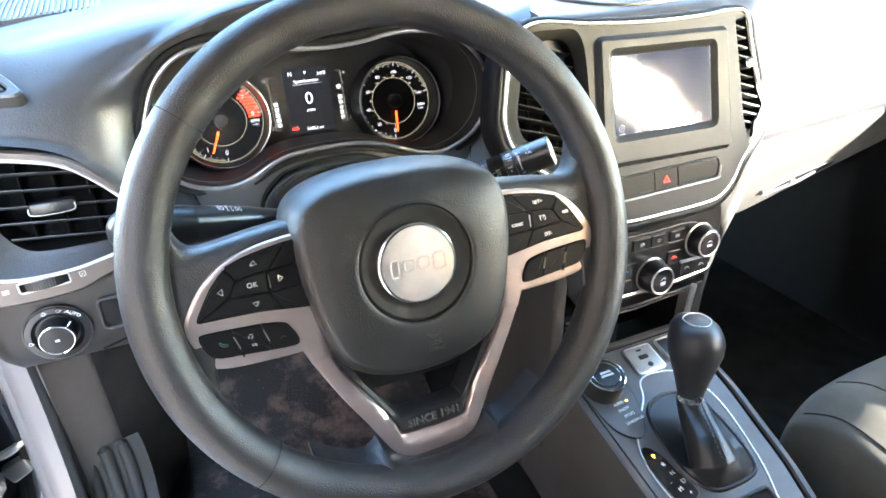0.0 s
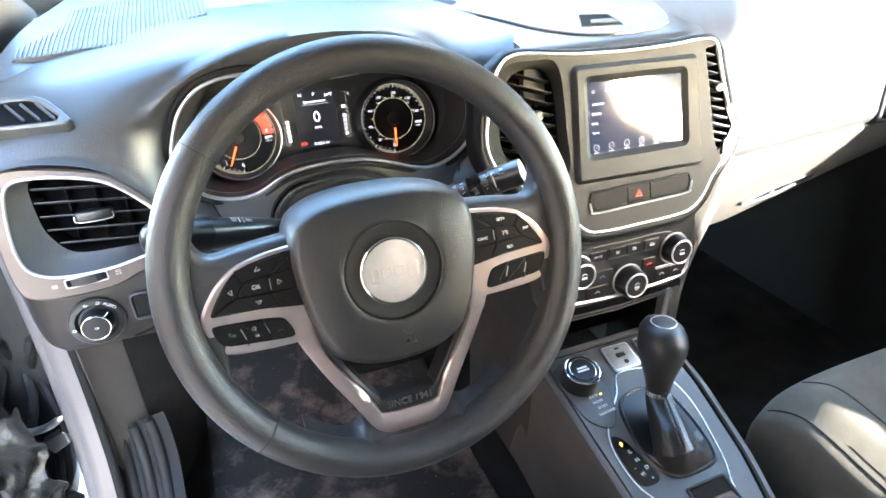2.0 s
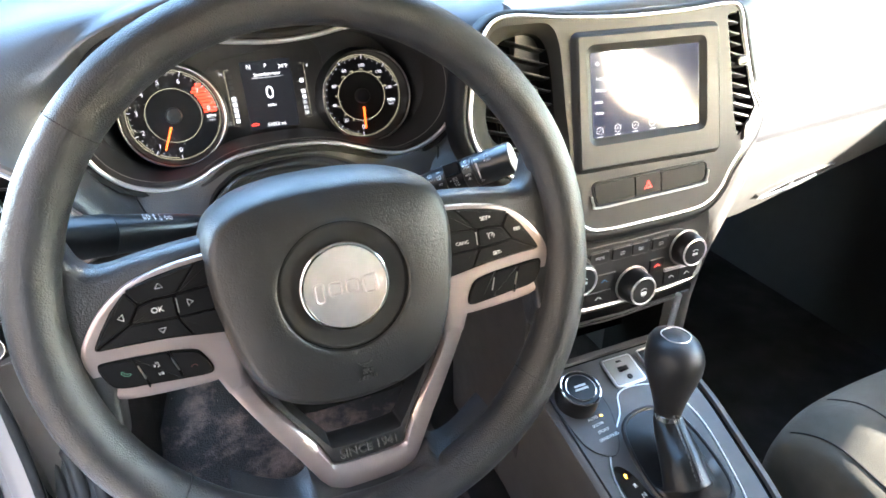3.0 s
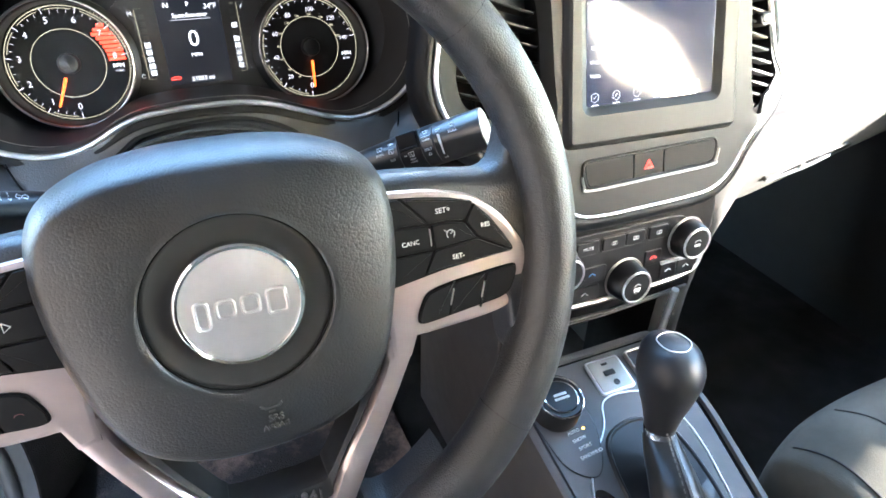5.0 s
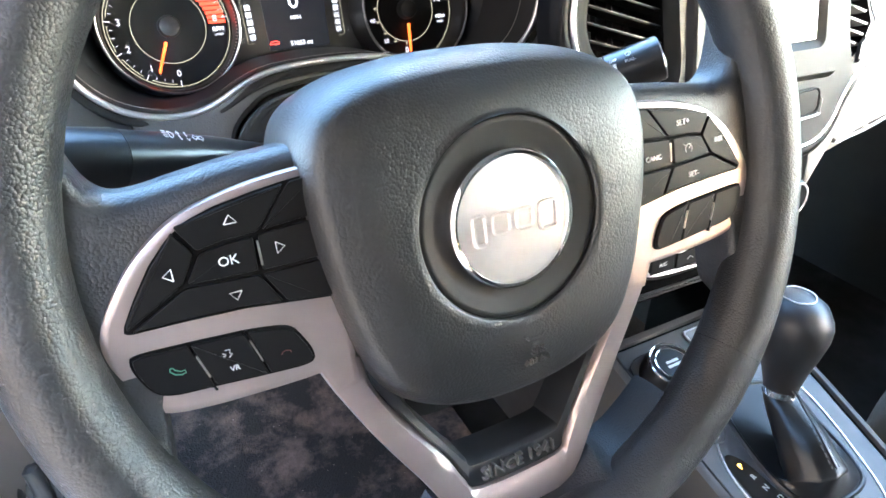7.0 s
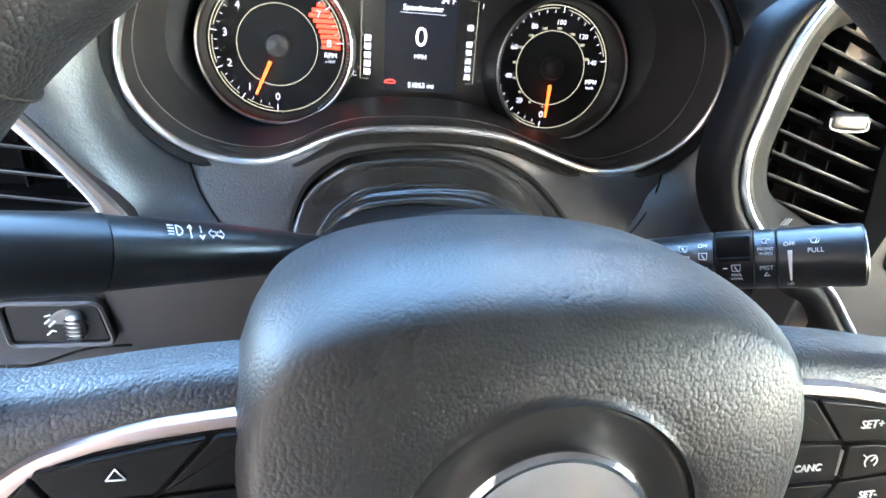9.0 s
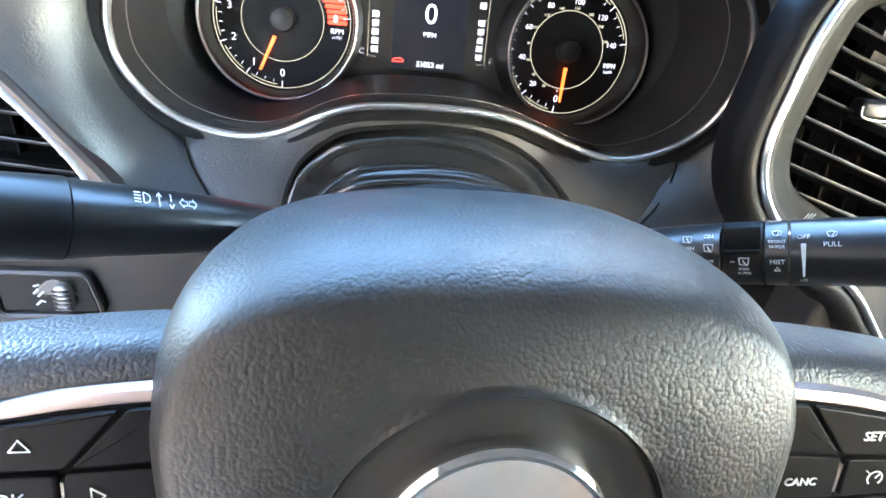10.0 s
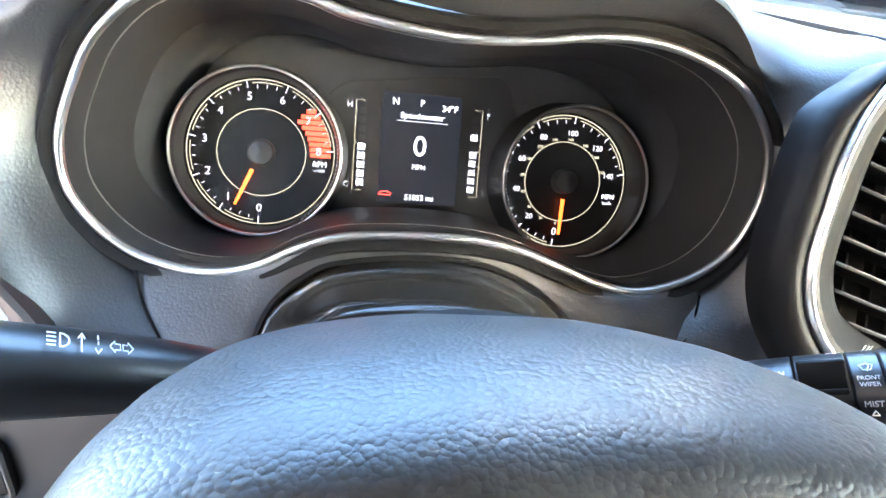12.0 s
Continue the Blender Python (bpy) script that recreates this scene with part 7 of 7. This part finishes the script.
    fold = lambda x, z: 0.030 * abs(noise.noise(Vector((x * 22, z * 15, 3.1)))) + 0.016 * abs(noise.noise(Vector((x * 55, z * 38, 7.7)))) + 0.005 * noise.noise(Vector((x * 130, z * 110, 1.3)))
    for q in range(49):
        z = 0.40 + 0.34 * q / 48
        x1 = 0.135 + 0.018 * noise.noise(Vector((z * 25, 0.4, 0)))
        x0 = 0.006 + 0.016 * noise.noise(Vector((z * 30, 4.4, 0)))
        rows.append([(x0 + (x1 - x0) * w / 26, z, -0.136 - fold(x0 + (x1 - x0) * w / 26, z)) for w in range(27)])
    part("lower_shield", sheet(rows, (0, 0, 0.004)), CRUMPLE, d, "crumpled glossy black splash shield", m=md, sharp=70)
    me = frame_at((0, 0.455, 0), (1, 0, 0), (0, 0, 1))
    edge = smooth([(-0.388, 0.800), (-0.384, 0.770), (-0.398, 0.735), (-0.394, 0.700), (-0.408, 0.660), (-0.406, 0.620), (-0.420, 0.580), (-0.432, 0.520), (-0.455, 0.470), (-0.470, 0.430), (-0.560, 0.420), (-0.680, 0.45), (-0.72, 1.00), (-0.56, 1.03), (-0.44, 1.02), (-0.398, 0.98), (-0.390, 0.89)], 4)
    part("door_front_edge", slab(edge, -0.03, 0.0, 0.008), RUBBER, d, "black rubber-covered front edge of the door", m=me)
    for k in range(5):
        path = [(-0.405 - 0.030 * k - 0.012 * math.sin(0.9 * j + 1.7 * k) - 0.0035 * j, 0.452 - 0.012 * math.cos(1.3 * j + k), 0.80 - 0.030 * j) for j in range(12)]
        part("door_seal", tube(smooth(path, 3, False), 0.0075 - 0.0008 * k, n=8), RUBBER, d, "wavy black door seal")
    part("latch_plate", slab(rounded([(-0.440, 0.585), (-0.412, 0.600), (-0.416, 0.625), (-0.450, 0.612)], 0.006), 0.0, 0.014, 0.003), GREYMET, d, "greasy grey metal clip", m=me)
    part("latch_plate", tube(smooth([(-0.395, 0.450, 0.672), (-0.415, 0.438, 0.652), (-0.45, 0.440, 0.640), (-0.49, 0.446, 0.650)], 4, False), 0.006, n=8), GREYMET, d, "grey metal strap")
    # passenger door with its window
    pd = thing("passenger_door", (1.2, 0.0, 0.42), "closed front passenger door with dark trim", "car door")
    part("door_trim", sheet([[(1.14 + 0.02 * max(0, (0.75 - z)), y, z) for z in (0.42, 0.6, 0.75, 0.85, 0.95, 1.08, 1.10)] for y in (-0.50, -0.3, 0.0, 0.3, 0.62, 1.0)], (0.10, 0, 0)), DARK, pd, "dark inner door trim")
    part("armrest", box(1.06, 1.15, -0.45, 0.15, 0.76, 0.82, 0.02), HARD, pd)
    # roof, pillars, rear
    rf = part("ceiling", sheet([[(x, y, 1.50 - 0.05 * ((x - 0.385) / 0.75) ** 2 - 0.06 * max(0, (y + 0.15) / 0.30) ** 2) for y in (-1.9, -1.2, -0.6, -0.2, 0.0, 0.14)] for x in [-0.34 + 1.45 * i / 10 for i in range(11)]], (0, 0, 0.05)), HEADLINER, None)
    tagged(rf, "pale grey cloth headliner", "ceiling", "", "structure")
    for nm, pts, r in (("pillar", [(-0.335, 0.14, 1.42), (-0.355, 0.40, 1.285), (-0.345, 0.64, 1.18)], 0.042), ("pillar", [(1.110, 0.14, 1.42), (1.145, 0.40, 1.28), (1.16, 0.64, 1.17)], 0.035),
                       ("pillar", [(-0.36, -0.66, 0.42), (-0.36, -0.66, 1.0), (-0.335, -0.70, 1.47)], 0.05)):
        o = part(nm, tube(smooth(pts, 5, False), r, n=12), HEADLINER, None)
        tagged(o, "pale grey trimmed roof pillar", "pillar", "", "structure")
    for nm, pts in (("roof_rail", [(-0.345, 0.14, 1.44), (-0.345, -0.6, 1.47), (-0.335, -1.8, 1.45)]), ("roof_rail", [(1.115, 0.14, 1.44), (1.115, -0.6, 1.47), (1.105, -1.8, 1.45)]), ("roof_rail", [(-0.34, 0.15, 1.43), (0.385, 0.17, 1.475), (1.11, 0.15, 1.43)])):
        o = part(nm, tube(smooth(pts, 5, False), 0.035, n=10), HEADLINER, None)
        tagged(o, "pale grey edge of the headliner", "trim", "", "structure")
    # passenger side behind the window: added wall, edge and slit cut to shape sunlight
    side = holed([(-1.85, 0.4), (-0.50, 0.4), (-0.52, 1.08), (-0.60, 1.10), (-0.65, 1.13), (-0.71, 1.17), (-0.78, 1.21), (-0.845, 1.26), (-0.862, 1.35), (-0.868, 1.46), (-1.85, 1.46)], [[(-1.22, 1.046), (-0.965, 1.052), (-0.965, 1.088), (-1.22, 1.100)]], 0.0, 0.012)
    bmesh.ops.transform(side, matrix=frame_at((1.14, 0, 0), (0, 1, 0), (0, 0, 1)), verts=side.verts)
    # unseen walls at rear and sides, added to hold light back
    for nm, bm in (("wall_south", box(-0.36, 1.14, -1.9, -1.85, 0.4, 1.46)), ("wall_east", side), ("wall_west", box(-0.44, -0.36, -1.85, -0.55, 0.4, 1.46))):
        o = part(nm, bm, DARK, None)
        tagged(o, "dark plain unseen wall added to keep light out of the cabin", "wall", "", "structure")
    bench = part("rear_bench", box(-0.33, 1.10, -1.75, -1.2, 0.42, 0.75, 0.05), CLOTH, None)
    tagged(bench, "dark cloth rear bench behind the front seats", "bench")
    # front passenger window, out of view; tinted pane added to dim light from there
    pw = part("window_1", sheet([[(1.150, y, 1.075) for y in (-0.53, -0.2, 0.2, 0.70)], [(1.143, y, 1.27) for y in (-0.62, -0.25, 0.12, 0.48)], [(1.130, y, 1.462) for y in (-0.87, -0.5, -0.15, 0.16)]], (0.004, 0, 0)), TINTED, None)
    pw.visible_shadow = False
    tagged(pw, "front passenger side window, lightly tinted to dim light from outside", "window", "", "structure")
    # windscreen and bonnet
    ws = part("windscreen", sheet([[(x, y, z) for y, z in ((0.160, 1.44), (0.40, 1.325), (0.66, 1.207))] for x in [-0.33 + 1.43 * i / 8 for i in range(9)]], (0, 0.003, 0.004)), GLASS, None)
    tagged(ws, "clear laminated windscreen", "windscreen", "", "structure")
    ws.visible_shadow = False
    cw = part("cowl", sheet([[(x, y, z) for y, z in ((0.655, 1.213), (0.72, 1.195), (0.80, 1.18))] for x in [-0.37 + 1.52 * i / 8 for i in range(9)]], (0, 0, -0.02)), COWL, None)
    tagged(cw, "dark plastic cowl at the foot of the windscreen", "trim", "", "structure")
    bn = part("bonnet", sheet([[(x, y, 1.17 - 0.10 * (y - 0.8) ** 1.5 - 0.05 * ((x - 0.385) / 0.8) ** 2) for y in (0.80, 1.0, 1.3, 1.6, 1.8)] for x in [-0.42 + 1.62 * i / 12 for i in range(13)]], (0, 0, -0.03)), PAINT, None)
    tagged(bn, "silver painted bonnet in sunlight", "bonnet", "", "structure")
    # added light blocker: holds sky light back from the open driver's side
    nw = part("wall_sky_block", box(-1.95, -1.75, -3.2, 0.9, 0.0, 2.9), OUTWALL, None)
    tagged(nw, "plain dark wall added beyond the open door to block sky light", "wall", "", "structure")
    # unseen reflector wall, added to throw white light onto the airbag cover
    fwall = part("wall_bounce", box(3.0, 26.0, 6.0, 6.3, 0.0, 7.0), BOUNCE, None)
    tagged(fwall, "plain pale unseen wall added ahead of the car as a reflector", "wall", "", "structure")
    gr = part("ground", box(-300, 300, -300, 300, -0.3, 0.0), CONCRETE, None)
    tagged(gr, "sunlit pale concrete ground", "ground", "", "structure")


def dusty():
    m = mat("dusty_mat", (0.030, 0.024, 0.022), 0.95, grain=("noise", 350, 0.003, 0.7))
    N, L = m.node_tree.nodes, m.node_tree.links
    b = N["Principled BSDF"]
    tc = N.new("ShaderNodeTexCoord")
    n = N.new("ShaderNodeTexNoise")
    n.inputs["Scale"].default_value, n.inputs["Detail"].default_value, n.inputs["Roughness"].default_value = 13, 10, 0.68
    L.new(tc.outputs["Object"], n.inputs["Vector"])
    r = N.new("ShaderNodeValToRGB")
    r.color_ramp.elements[0].position, r.color_ramp.elements[0].color = 0.47, (0.014, 0.012, 0.011, 1)
    r.color_ramp.elements[1].position, r.color_ramp.elements[1].color = 0.72, (0.20, 0.135, 0.105, 1)
    L.new(n.outputs["Fac"], r.inputs["Fac"])
    n2 = N.new("ShaderNodeTexNoise")
    n2.inputs["Scale"].default_value = 230
    L.new(tc.outputs["Object"], n2.inputs["Vector"])
    r2 = N.new("ShaderNodeValToRGB")
    r2.color_ramp.elements[0].position, r2.color_ramp.elements[1].position = 0.735, 0.775
    L.new(n2.outputs["Fac"], r2.inputs["Fac"])
    mx = N.new("ShaderNodeMixRGB")
    mx.inputs["Color2"].default_value = (0.26, 0.21, 0.17, 1)
    L.new(r2.outputs["Color"], mx.inputs["Fac"])
    L.new(r.outputs["Color"], mx.inputs["Color1"])
    L.new(mx.outputs["Color"], b.inputs["Base Color"])
    return m


# pale surface of the added reflector wall
BOUNCE = mat("pale_bounce", (0.80, 0.79, 0.76), 0.9, grain=("noise", 40, 0.01, 0.4), mottle=(2, 0.08))
OUTWALL = mat("dark_wall", (0.070, 0.060, 0.052), 0.9, grain=("noise", 30, 0.01, 0.5), mottle=(3, 0.2))
DUST = dusty()
KICK = mat("kick_plastic", (0.060, 0.052, 0.047), 0.42, grain=("noise", 1500, 0.0002, 0.3), mottle=(12, 0.12))
COWL = mat("cowl_plastic", (0.10, 0.098, 0.085), 0.6, mottle=(20, 0.15))
shell()
